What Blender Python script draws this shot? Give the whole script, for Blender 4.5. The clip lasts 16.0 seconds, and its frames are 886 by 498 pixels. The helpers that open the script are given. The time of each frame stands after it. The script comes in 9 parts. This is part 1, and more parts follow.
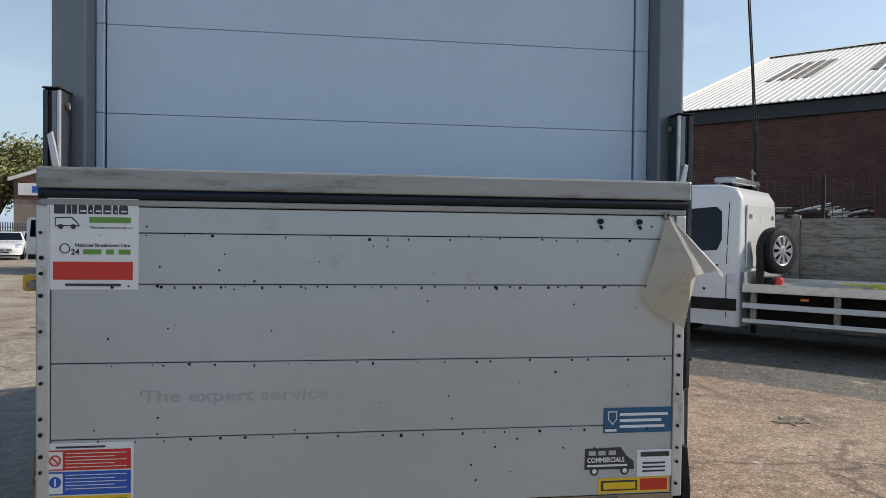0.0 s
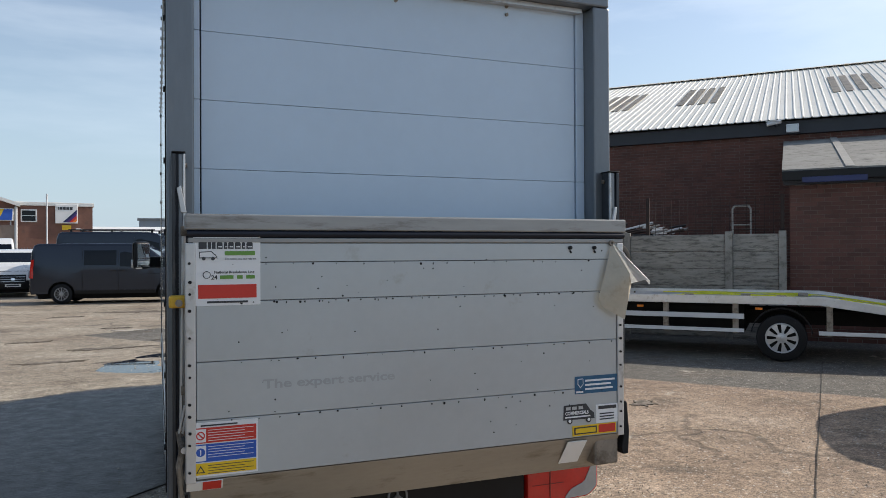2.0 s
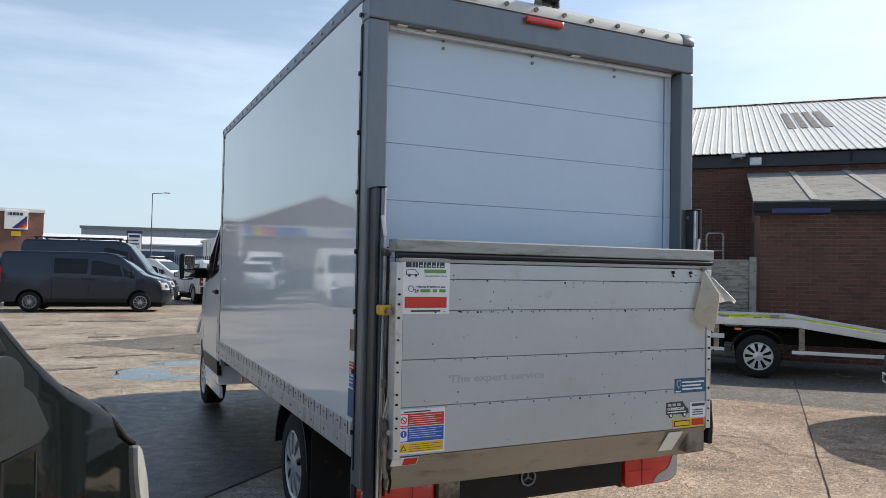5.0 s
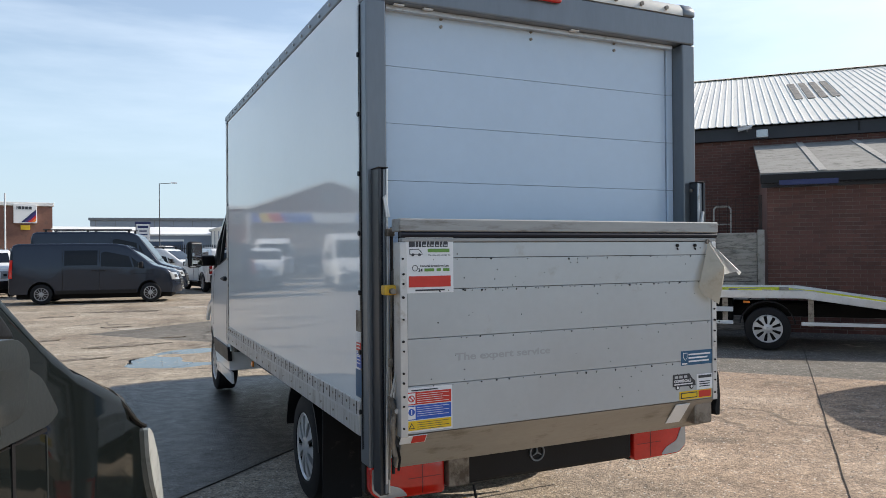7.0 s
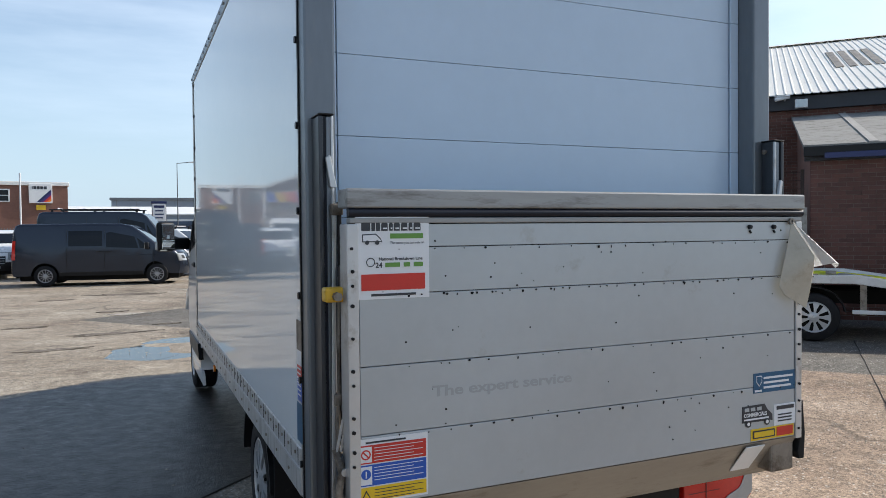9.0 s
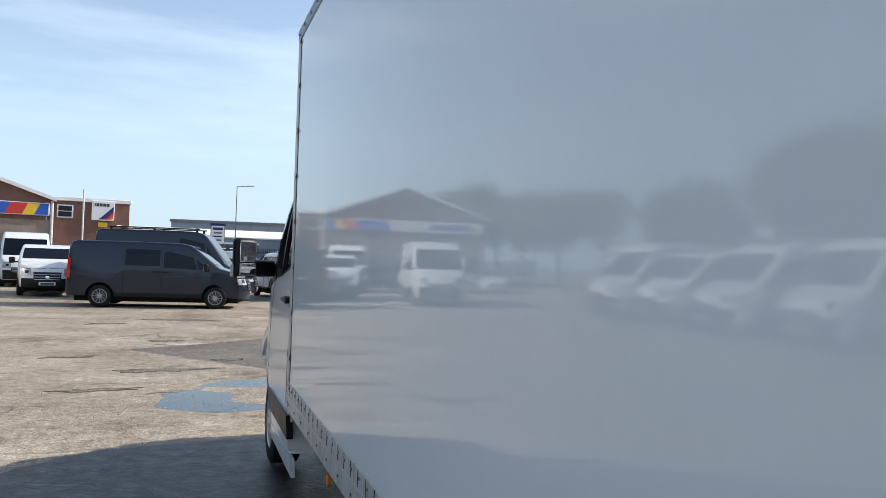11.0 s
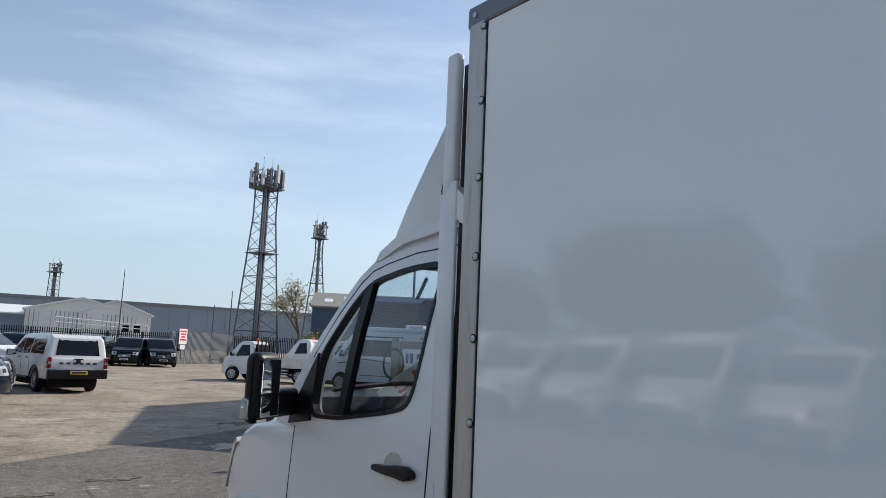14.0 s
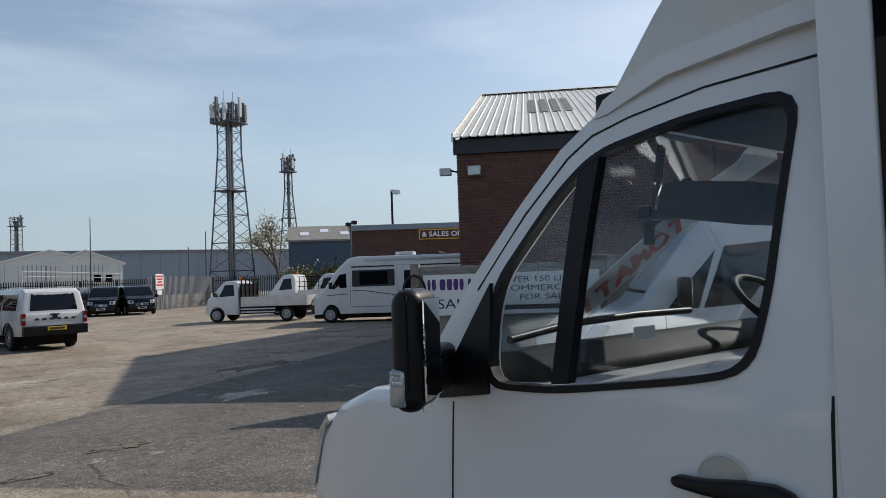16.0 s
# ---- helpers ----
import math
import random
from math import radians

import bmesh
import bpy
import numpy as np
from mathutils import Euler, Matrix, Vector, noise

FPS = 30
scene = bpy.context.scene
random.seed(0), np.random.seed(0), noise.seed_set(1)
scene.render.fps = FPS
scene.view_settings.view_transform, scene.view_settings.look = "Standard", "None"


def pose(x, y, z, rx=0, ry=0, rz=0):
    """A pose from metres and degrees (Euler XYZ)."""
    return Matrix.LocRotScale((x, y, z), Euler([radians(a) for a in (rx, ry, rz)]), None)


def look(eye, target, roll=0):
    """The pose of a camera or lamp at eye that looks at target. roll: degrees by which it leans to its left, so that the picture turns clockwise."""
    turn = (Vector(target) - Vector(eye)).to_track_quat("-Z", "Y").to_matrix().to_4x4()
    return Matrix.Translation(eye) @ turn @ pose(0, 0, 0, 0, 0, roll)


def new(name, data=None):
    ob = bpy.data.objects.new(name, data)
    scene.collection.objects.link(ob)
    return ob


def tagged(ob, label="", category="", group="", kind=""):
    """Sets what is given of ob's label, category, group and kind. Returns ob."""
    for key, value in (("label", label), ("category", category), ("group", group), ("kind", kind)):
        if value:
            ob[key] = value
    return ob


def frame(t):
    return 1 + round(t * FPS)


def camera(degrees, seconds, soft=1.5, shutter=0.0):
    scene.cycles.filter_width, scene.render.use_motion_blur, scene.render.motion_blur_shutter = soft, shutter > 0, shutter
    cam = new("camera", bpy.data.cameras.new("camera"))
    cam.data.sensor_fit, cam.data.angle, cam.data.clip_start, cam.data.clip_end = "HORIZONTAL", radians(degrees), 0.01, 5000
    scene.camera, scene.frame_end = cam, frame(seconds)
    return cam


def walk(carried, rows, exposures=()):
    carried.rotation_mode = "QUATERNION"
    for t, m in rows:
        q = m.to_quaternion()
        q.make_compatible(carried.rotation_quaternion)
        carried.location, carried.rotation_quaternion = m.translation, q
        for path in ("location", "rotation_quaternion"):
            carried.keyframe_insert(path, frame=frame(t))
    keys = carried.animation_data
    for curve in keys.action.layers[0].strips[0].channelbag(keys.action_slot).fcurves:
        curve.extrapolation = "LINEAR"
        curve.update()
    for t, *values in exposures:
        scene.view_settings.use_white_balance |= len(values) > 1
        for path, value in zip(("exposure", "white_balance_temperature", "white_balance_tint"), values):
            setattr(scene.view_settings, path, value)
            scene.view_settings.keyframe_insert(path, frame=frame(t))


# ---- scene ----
cam = camera(62.8, 16.0, 0.7)
PATH = [
    (0, (-0.184, -2.139, 1.567), (0.108, -0.161, 1.528), 0.7),
    (0.5, (-0.359, -2.3, 1.602), (-0.029, -0.328, 1.545), -0.8),
    (1, (-0.709, -2.368, 1.607), (-0.227, -0.427, 1.569), -0.3),
    (1.5, (-0.904, -2.527, 1.605), (-0.225, -0.646, 1.597), 0.6),
    (2, (-1.054, -2.779, 1.591), (-0.322, -0.918, 1.603), -0.3),
    (2.5, (-1.272, -2.899, 1.632), (-0.551, -1.034, 1.623), -0.1),
    (3, (-1.588, -2.921, 1.606), (-0.774, -1.096, 1.69), 0.6),
    (3.5, (-1.751, -3.03, 1.61), (-0.879, -1.233, 1.719), 1.8),
    (4, (-1.855, -3.094, 1.614), (-1.016, -1.282, 1.711), 0.6),
    (4.5, (-2.064, -3.029, 1.603), (-1.216, -1.219, 1.675), 0.4),
    (4.7, (-2.125, -2.988, 1.602), (-1.259, -1.187, 1.672), 1.1),
    (6.8, (-2.134, -2.965, 1.593), (-1.303, -1.145, 1.58), -0.3),
    (7, (-2.113, -2.998, 1.587), (-1.267, -1.185, 1.596), -0.5),
    (7.5, (-1.942, -3.097, 1.599), (-1.055, -1.305, 1.645), 0.3),
    (8, (-1.793, -2.914, 1.583), (-0.869, -1.14, 1.559), -0.5),
    (8.5, (-1.69, -2.564, 1.606), (-0.817, -0.765, 1.554), -1.1),
    (9, (-1.54, -2.124, 1.607), (-0.746, -0.289, 1.559), -0.6),
    (9.5, (-1.549, -1.733, 1.576), (-0.885, 0.154, 1.583), 2.4),
    (10, (-1.602, -1.266, 1.6), (-0.887, 0.602, 1.614), 1.9),
    (10.2, (-1.592, -1.051, 1.582), (-0.915, 0.831, 1.588), 1.8),
    (12.3, (-1.865, 1.382, 1.697), (-1.181, 3.251, 1.891), 1.7),
    (12.5, (-2.009, 1.398, 1.726), (-1.174, 3.2, 1.961), 3.2),
    (13, (-2.158, 1.743, 1.719), (-1.15, 3.45, 1.99), 2.0),
    (13.5, (-2.311, 2.115, 1.75), (-1.326, 3.828, 2.057), 2.5),
    (14, (-2.512, 2.518, 1.76), (-1.306, 4.088, 2.042), 2.4),
    (14.5, (-2.571, 3.01, 1.743), (-1.426, 4.631, 1.989), 1.6),
    (15, (-2.651, 3.415, 1.728), (-1.511, 5.051, 1.89), 1.1),
    (15.5, (-2.599, 3.748, 1.742), (-1.338, 5.297, 1.838), -2.9),
    (16, (-2.295, 3.999, 1.756), (-1.013, 5.532, 1.833), -2.0),
]
EXPOSURES = [(0, 0.0, 6800, 10), (1, 0.0, 6780, 10), (4.5, 0.19, 6780, 10), (7.0, 0.28, 6760, 10), (8.5, 0.08, 6450, 9), (9.5, 0.42, 6650, 10), (12.5, 0.27, 6650, 10), (13.5, 0.15, 6600, 10), (14.5, -0.09, 6750, 10), (16, -0.28, 6750, 10)]
walk(cam, [(t, look(eye, target, roll)) for t, eye, target, roll in PATH],
     exposures=EXPOSURES)

# ---- light ----
SUN = Vector((0.83, 0.015, 0.56)).normalized()
world = bpy.data.worlds.new("sky_world")
scene.world = world
world.use_nodes = True
wn, wl = world.node_tree.nodes, world.node_tree.links
wn.clear()
sky = wn.new("ShaderNodeTexSky")
sky.sky_type, sky.sun_disc = 'NISHITA', False
sky.sun_elevation = math.asin(SUN.z)
sky.sun_rotation = math.atan2(SUN.x, SUN.y)
sky.altitude, sky.air_density, sky.dust_density, sky.ozone_density = 20, 1.0, 0.8, 1.0
wcoord = wn.new("ShaderNodeTexCoord")
wmap = wn.new("ShaderNodeMapping")
wmap.inputs["Rotation"].default_value = (0.12, 0.25, 0.5)
wmap.inputs["Scale"].default_value = (1.2, 2.2, 7.0)
cloud = wn.new("ShaderNodeTexNoise")
cloud.inputs["Scale"].default_value, cloud.inputs["Detail"].default_value = 1.6, 6
cloud.inputs["Roughness"].default_value = 0.55
cramp = wn.new("ShaderNodeValToRGB")
cramp.color_ramp.elements[0].position, cramp.color_ramp.elements[1].position = 0.46, 0.80
cramp.color_ramp.elements[0].color, cramp.color_ramp.elements[1].color = (0.10, 0.10, 0.10, 1), (0.55, 0.55, 0.55, 1)
veil = wn.new("ShaderNodeMix")
veil.data_type = 'RGBA'
veil.inputs[7].default_value = (6.3, 7.2, 8.3, 1)
wbg, wout = wn.new("ShaderNodeBackground"), wn.new("ShaderNodeOutputWorld")
wbg.inputs[1].default_value = 0.15
wl.new(wcoord.outputs["Generated"], wmap.inputs[0])
wl.new(wmap.outputs[0], cloud.inputs["Vector"])
wl.new(cloud.outputs["Fac"], cramp.inputs[0])
wsep = wn.new("ShaderNodeSeparateXYZ")
wl.new(wcoord.outputs["Generated"], wsep.inputs[0])
thin = wn.new("ShaderNodeMapRange")          # high cloud thins out overhead
thin.inputs[1].default_value, thin.inputs[2].default_value, thin.inputs[3].default_value, thin.inputs[4].default_value = 0.35, 0.85, 1.0, 0.15
wl.new(wsep.outputs[2], thin.inputs[0])
wmul = wn.new("ShaderNodeMath")
wmul.operation = 'MULTIPLY'
wl.new(cramp.outputs[0], wmul.inputs[0])
wl.new(thin.outputs[0], wmul.inputs[1])
haze = wn.new("ShaderNodeMapRange")          # pale haze along the horizon
haze.inputs[1].default_value, haze.inputs[2].default_value, haze.inputs[3].default_value, haze.inputs[4].default_value = 0.0, 0.30, 0.85, 0.0
wl.new(wsep.outputs[2], haze.inputs[0])
low = wn.new("ShaderNodeMix")
low.data_type = 'RGBA'
low.inputs[7].default_value = (2.95, 4.05, 5.25, 1)
wl.new(wmul.outputs[0], veil.inputs[0])
wl.new(sky.outputs[0], veil.inputs[6])
wl.new(haze.outputs[0], low.inputs[0])
wl.new(veil.outputs[2], low.inputs[6])
wl.new(low.outputs[2], wbg.inputs[0])
wl.new(wbg.outputs[0], wout.inputs[0])
sun_data = bpy.data.lights.new("sun", 'SUN')
sun_data.energy, sun_data.angle, sun_data.color = 4.2, radians(0.6), (1.0, 0.94, 0.86)
sun = new("sun", sun_data)
sun.matrix_world = look(SUN * 60, (0, 0, 0))

# ---- materials ----
def nodes_of(name):
    m = bpy.data.materials.new(name)
    m.use_nodes = True
    t = m.node_tree
    return m, t, t.nodes["Principled BSDF"]


def noise_at(t, coord, scale, detail=4, rough=0.6):
    n = t.nodes.new("ShaderNodeTexNoise")
    n.inputs["Scale"].default_value, n.inputs["Detail"].default_value, n.inputs["Roughness"].default_value = scale, detail, rough
    t.links.new(coord, n.inputs["Vector"])
    return n.outputs["Fac"]


def ramp(t, fac, stops):
    r = t.nodes.new("ShaderNodeValToRGB")
    while len(r.color_ramp.elements) < len(stops):
        r.color_ramp.elements.new(0.5)
    for e, (p, c) in zip(r.color_ramp.elements, stops):
        e.position, e.color = p, (*c, 1)
    t.links.new(fac, r.inputs[0])
    return r.outputs[0]


def mix(t, fac, a, b, mode='MIX'):
    m = t.nodes.new("ShaderNodeMix")
    m.data_type, m.blend_type = 'RGBA', mode
    for v, i in ((fac, 0), (a, 6), (b, 7)):
        if isinstance(v, (int, float)):
            m.inputs[i].default_value = v
        elif isinstance(v, tuple):
            m.inputs[i].default_value = (*v, 1)
        else:
            t.links.new(v, m.inputs[i])
    return m.outputs[2]


def maths(t, op, a, b=0.0):
    n = t.nodes.new("ShaderNodeMath")
    n.operation = op
    for v, i in ((a, 0), (b, 1)):
        if isinstance(v, (int, float)):
            n.inputs[i].default_value = v
        else:
            t.links.new(v, n.inputs[i])
    return n.outputs[0]


def bump(t, bsdf, height, strength=0.3, dist=0.01):
    b = t.nodes.new("ShaderNodeBump")
    b.inputs["Strength"].default_value, b.inputs["Distance"].default_value = strength, dist
    t.links.new(height, b.inputs["Height"])
    t.links.new(b.outputs[0], bsdf.inputs["Normal"])


def M(name, base, rough=0.5, metal=0.0, var=0.12, scale=1.5, fine=40.0, relief=0.0, coat=0.0, rvar=0.1, dirt=None, dirt_at=0.62, stretch=None, shift=0.0, spec=0.5):
    """A surface with its colour varied at two scales, uneven gloss and, if wanted, dirt and relief."""
    m, t, b = nodes_of(name)
    c = t.nodes.new("ShaderNodeTexCoord").outputs["Object"]
    if stretch:
        mp = t.nodes.new("ShaderNodeMapping")
        mp.inputs["Scale"].default_value = stretch
        t.links.new(c, mp.inputs[0])
        c = mp.outputs[0]
    big, small = noise_at(t, c, scale), noise_at(t, c, fine, 3)
    lo, hi = tuple(v * (1 - var) for v in base), tuple(min(1, v * (1 + var)) for v in base)
    col = ramp(t, big, [(0.3, lo), (0.7, hi)])
    col = mix(t, var * 0.9, col, ramp(t, small, [(0.3, tuple(v * 0.6 for v in base)), (0.7, tuple(min(1, v * 1.25) for v in base))]))
    if dirt:
        d = noise_at(t, c, scale * 2.3 + 0.7, 8, 0.7)
        col = mix(t, ramp(t, d, [(dirt_at - 0.06, (0, 0, 0)), (dirt_at + 0.1, (1, 1, 1))]), col, dirt)
    if shift:
        rnd = t.nodes.new("ShaderNodeObjectInfo").outputs["Random"]
        isl = t.nodes.new("ShaderNodeNewGeometry").outputs["Random Per Island"]
        f = maths(t, 'FRACT', maths(t, 'ADD', rnd, isl))
        col = mix(t, 1.0, col, ramp(t, f, [(0.0, (1 - shift,) * 3), (1.0, (1, 1, 1))]), 'MULTIPLY')
    t.links.new(col, b.inputs["Base Color"])
    r = t.nodes.new("ShaderNodeMapRange")
    r.inputs[3].default_value, r.inputs[4].default_value = max(0.02, rough - rvar), min(1, rough + rvar)
    t.links.new(big, r.inputs[0])
    t.links.new(r.outputs[0], b.inputs["Roughness"])
    b.inputs["Metallic"].default_value, b.inputs["Coat Weight"].default_value, b.inputs["Specular IOR Level"].default_value = metal, coat, spec
    b.inputs["Coat Roughness"].default_value = 0.025
    if relief:
        bump(t, b, small, 0.6, relief)
    return m


def glass(name, tint, rough=0.0):
    m, t, b = nodes_of(name)
    out = t.nodes["Material Output"]
    tr = t.nodes.new("ShaderNodeBsdfTransparent")
    tr.inputs[0].default_value = (*tint, 1)
    gl = t.nodes.new("ShaderNodeBsdfGlossy")
    gl.inputs["Roughness"].default_value = 0.01
    fr = t.nodes.new("ShaderNodeLayerWeight")
    fr.inputs[0].default_value = 0.5
    gain = maths(t, 'ADD', 0.030, maths(t, 'MULTIPLY', maths(t, 'POWER', fr.outputs["Facing"], 4.0), 0.90))
    mx = t.nodes.new("ShaderNodeMixShader")
    t.links.new(gain, mx.inputs[0])
    t.links.new(tr.outputs[0], mx.inputs[1])
    t.links.new(gl.outputs[0], mx.inputs[2])
    t.links.new(mx.outputs[0], out.inputs[0])
    return m


WHITE = M("white_van_paint", (0.74, 0.745, 0.74), 0.28, 0, 0.03, 0.8, 60, coat=0.6, rvar=0.04, dirt=(0.55, 0.52, 0.47), dirt_at=0.72)
GRP = M("white_gloss_panel", (0.86, 0.875, 0.86), 0.038, 0, 0.03, 0.5, 30, coat=0.0, rvar=0.010, dirt=(0.56, 0.55, 0.51), dirt_at=0.75, spec=0.75)
CREAM = M("weathered_white_moulding", (0.62, 0.605, 0.545), 0.34, 0, 0.05, 1.2, 50, coat=0.3, rvar=0.08, dirt=(0.42, 0.40, 0.35), dirt_at=0.68)
SHUTTER = M("painted_shutter", (0.53, 0.645, 0.765), 0.20, 0, 0.04, 0.7, 18, coat=0.15, rvar=0.06)
LIFT = M("worn_aluminium_deck", (0.455, 0.487, 0.50), 0.34, 0.35, 0.06, 1.4, 26, rvar=0.12, dirt=(0.33, 0.31, 0.28), dirt_at=0.70)
ALU = M("dull_aluminium", (0.18, 0.20, 0.22), 0.36, 0.4, 0.10, 2.0, 22, rvar=0.12, dirt=(0.22, 0.22, 0.22), dirt_at=0.66, stretch=(3, 3, 0.6))
ALU_LIGHT = M("bright_aluminium", (0.58, 0.585, 0.585), 0.38, 0.6, 0.10, 3.0, 30, rvar=0.12, dirt=(0.33, 0.30, 0.26), dirt_at=0.62)
CORNER = M("streaked_corner_strip", (0.50, 0.485, 0.45), 0.40, 0.45, 0.08, 6.0, 40, rvar=0.10, dirt=(0.34, 0.30, 0.245), dirt_at=0.60, stretch=(3, 3, 0.35))
RAIL = M("grimy_side_rail", (0.55, 0.55, 0.54), 0.42, 0.35, 0.14, 5.0, 30, rvar=0.12, dirt=(0.27, 0.24, 0.20), dirt_at=0.57, stretch=(1, 3.5, 0.35))
STEEL = M("dirty_steel", (0.27, 0.235, 0.195), 0.5, 0.3, 0.22, 3.0, 40, rvar=0.14, dirt=(0.09, 0.068, 0.048), dirt_at=0.53, stretch=(1.2, 1, 1))
KICK = M("grimy_kick_plate", (0.34, 0.305, 0.255), 0.42, 0.35, 0.12, 2.0, 30, rvar=0.12, dirt=(0.205, 0.175, 0.135), dirt_at=0.60, stretch=(0.7, 1, 2.6))
DARK = M("black_plastic", (0.010, 0.010, 0.011), 0.42, 0, 0.15, 4, 90, relief=0.001, spec=0.25)
RUBBER = M("rubber", (0.012, 0.012, 0.013), 0.72, 0, 0.2, 6, 70, relief=0.001, dirt=(0.05, 0.045, 0.04), dirt_at=0.66, spec=0.25)
SEAL = M("blue_black_seal", (0.008, 0.011, 0.020), 0.4, 0, 0.15, 3, 60, spec=0.3)
CHASSIS = M("underbody", (0.012, 0.011, 0.010), 0.85, 0, 0.3, 3, 30, spec=0.15)
HUB = M("silver_wheel_cover", (0.52, 0.525, 0.53), 0.33, 0.45, 0.08, 6, 60, dirt=(0.2, 0.18, 0.15), dirt_at=0.66)
ALLOY = M("dark_alloy", (0.42, 0.42, 0.43), 0.3, 0.5, 0.1, 6, 60)
BLACKGLASS = M("tinted_window", (0.004, 0.006, 0.011), 0.03, 0, 0.1, 2, 20, rvar=0.012, spec=0.28)
CLEAR = glass("clear_window", (0.89, 0.925, 0.95))
LENS = M("clear_lens", (0.42, 0.44, 0.45), 0.08, 0.3, 0.1, 8, 50, coat=1.0, rvar=0.04)
CLOUDY = M("cloudy_lamp", (0.50, 0.51, 0.49), 0.16, 0.0, 0.12, 10, 60, coat=0.6, rvar=0.06, dirt=(0.30, 0.30, 0.28), dirt_at=0.62)
DARKRED = M("dark_red_lens", (0.20, 0.012, 0.012), 0.16, 0, 0.15, 6, 60, coat=0.8, rvar=0.05)
RED = M("red_lens", (0.62, 0.018, 0.012), 0.14, 0, 0.15, 6, 60, coat=0.8, rvar=0.05)
AMBER = M("amber_lens", (0.85, 0.22, 0.02), 0.2, 0, 0.1, 6, 60, coat=0.5)
YELLOW = M("yellow_paint", (0.75, 0.43, 0.03), 0.45, 0, 0.15, 6, 50, dirt=(0.3, 0.2, 0.05), dirt_at=0.66)
STRAP = M("yellow_webbing", (0.62, 0.62, 0.04), 0.75, 0, 0.2, 8, 80, relief=0.001)
CHROME = M("chrome", (0.75, 0.75, 0.76), 0.12, 1.0, 0.05, 5, 50, rvar=0.05)
GREYVAN = M("dark_grey_metallic", (0.027, 0.035, 0.052), 0.18, 0.45, 0.06, 1, 120, coat=0.15, rvar=0.03)
BLACKVAN = M("black_paint", (0.0065, 0.0085, 0.0085), 0.06, 0.0, 0.10, 1.5, 60, coat=0.0, rvar=0.02, dirt=(0.014, 0.015, 0.014), dirt_at=0.66, stretch=(6, 6, 0.5), spec=0.28)
GREYPLASTIC = M("faded_grey_plastic", (0.022, 0.026, 0.027), 0.36, 0.0, 0.15, 5, 90, relief=0.001, dirt=(0.040, 0.041, 0.039), dirt_at=0.62, spec=0.35)
SILVERCAR = M("silver_paint", (0.40, 0.41, 0.42), 0.28, 0.6, 0.05, 1, 90, coat=0.8)
INTERIOR = M("dark_cab_trim", (0.018, 0.019, 0.021), 0.7, 0, 0.2, 4, 80, relief=0.001, spec=0.25)
# pale cab lining painted near-black: the cab's dimness sits in the colour
BEIGE = M("shaded_headlining", (0.030, 0.031, 0.036), 0.85, 0, 0.1, 4, 80)
BRICK = M("red_brick", (0.148, 0.063, 0.048), 0.85, 0, 0.18, 2.2, 45, relief=0.004, shift=0.40)
MORTAR = M("mortar", (0.185, 0.155, 0.135), 0.9, 0, 0.22, 1.5, 50, relief=0.003, dirt=(0.05, 0.045, 0.04), dirt_at=0.56)
FARBRICK = M("far_brick", (0.21, 0.105, 0.078), 0.88, 0, 0.25, 0.5, 6, relief=0.004, dirt=(0.11, 0.08, 0.07), dirt_at=0.6)
DARKBRICK = M("dark_brown_brick", (0.105, 0.058, 0.046), 0.9, 0, 0.28, 0.8, 14, relief=0.004, dirt=(0.05, 0.036, 0.03), dirt_at=0.57)
PALEBRICK = M("pale_brick", (0.31, 0.235, 0.19), 0.88, 0, 0.22, 0.6, 6, relief=0.004, dirt=(0.2, 0.15, 0.13), dirt_at=0.6)
SHEET = M("grey_roof_sheet", (0.80, 0.775, 0.70), 0.6, 0.0, 0.05, 0.6, 14, rvar=0.08, dirt=(0.62, 0.60, 0.55), dirt_at=0.6, stretch=(2.5, 0.4, 1))
SKYLIGHT = M("stained_rooflight", (0.27, 0.225, 0.16), 0.5, 0, 0.3, 2, 20, dirt=(0.06, 0.05, 0.04), dirt_at=0.55)
FASCIA = M("dark_fascia", (0.028, 0.032, 0.040), 0.6, 0, 0.2, 1.5, 30)
FELT = M("grey_cement_roof", (0.26, 0.25, 0.225), 0.9, 0, 0.22, 1.6, 30, relief=0.004, dirt=(0.10, 0.095, 0.085), dirt_at=0.57)
STRIP = M("pale_lap_strip", (0.36, 0.34, 0.31), 0.9, 0, 0.2, 3, 30, relief=0.004)
CONCRETE = M("weathered_concrete", (0.29, 0.27, 0.24), 0.9, 0, 0.2, 2.0, 40, relief=0.004, dirt=(0.14, 0.13, 0.11), dirt_at=0.55)
BOARD = M("board_marked_concrete", (0.31, 0.285, 0.25), 0.92, 0, 0.28, 1.8, 30, relief=0.008, dirt=(0.12, 0.11, 0.095), dirt_at=0.54, stretch=(1, 1, 5))
FENCE = M("galvanised_fence", (0.20, 0.21, 0.22), 0.55, 0.4, 0.15, 1, 20)
DARKFENCE = M("dark_steel_fence", (0.035, 0.037, 0.04), 0.6, 0.2, 0.2, 1, 20)
MESHWIRE = M("rusty_mesh", (0.05, 0.035, 0.03), 0.8, 0.3, 0.3, 4, 40)
CLAD_W = M("white_cladding", (0.78, 0.775, 0.74), 0.55, 0, 0.06, 0.2, 3)
CLAD_G = M("grey_cladding", (0.24, 0.28, 0.33), 0.55, 0, 0.06, 0.1, 3)
CLAD_B = M("blue_cladding", (0.052, 0.085, 0.135), 0.55, 0, 0.08, 0.2, 3)
MAST = M("mast_steel", (0.105, 0.115, 0.13), 0.55, 0.4, 0.12, 0.5, 6)
PANEL_W = M("antenna_white", (0.62, 0.63, 0.64), 0.5, 0, 0.06, 1, 8)
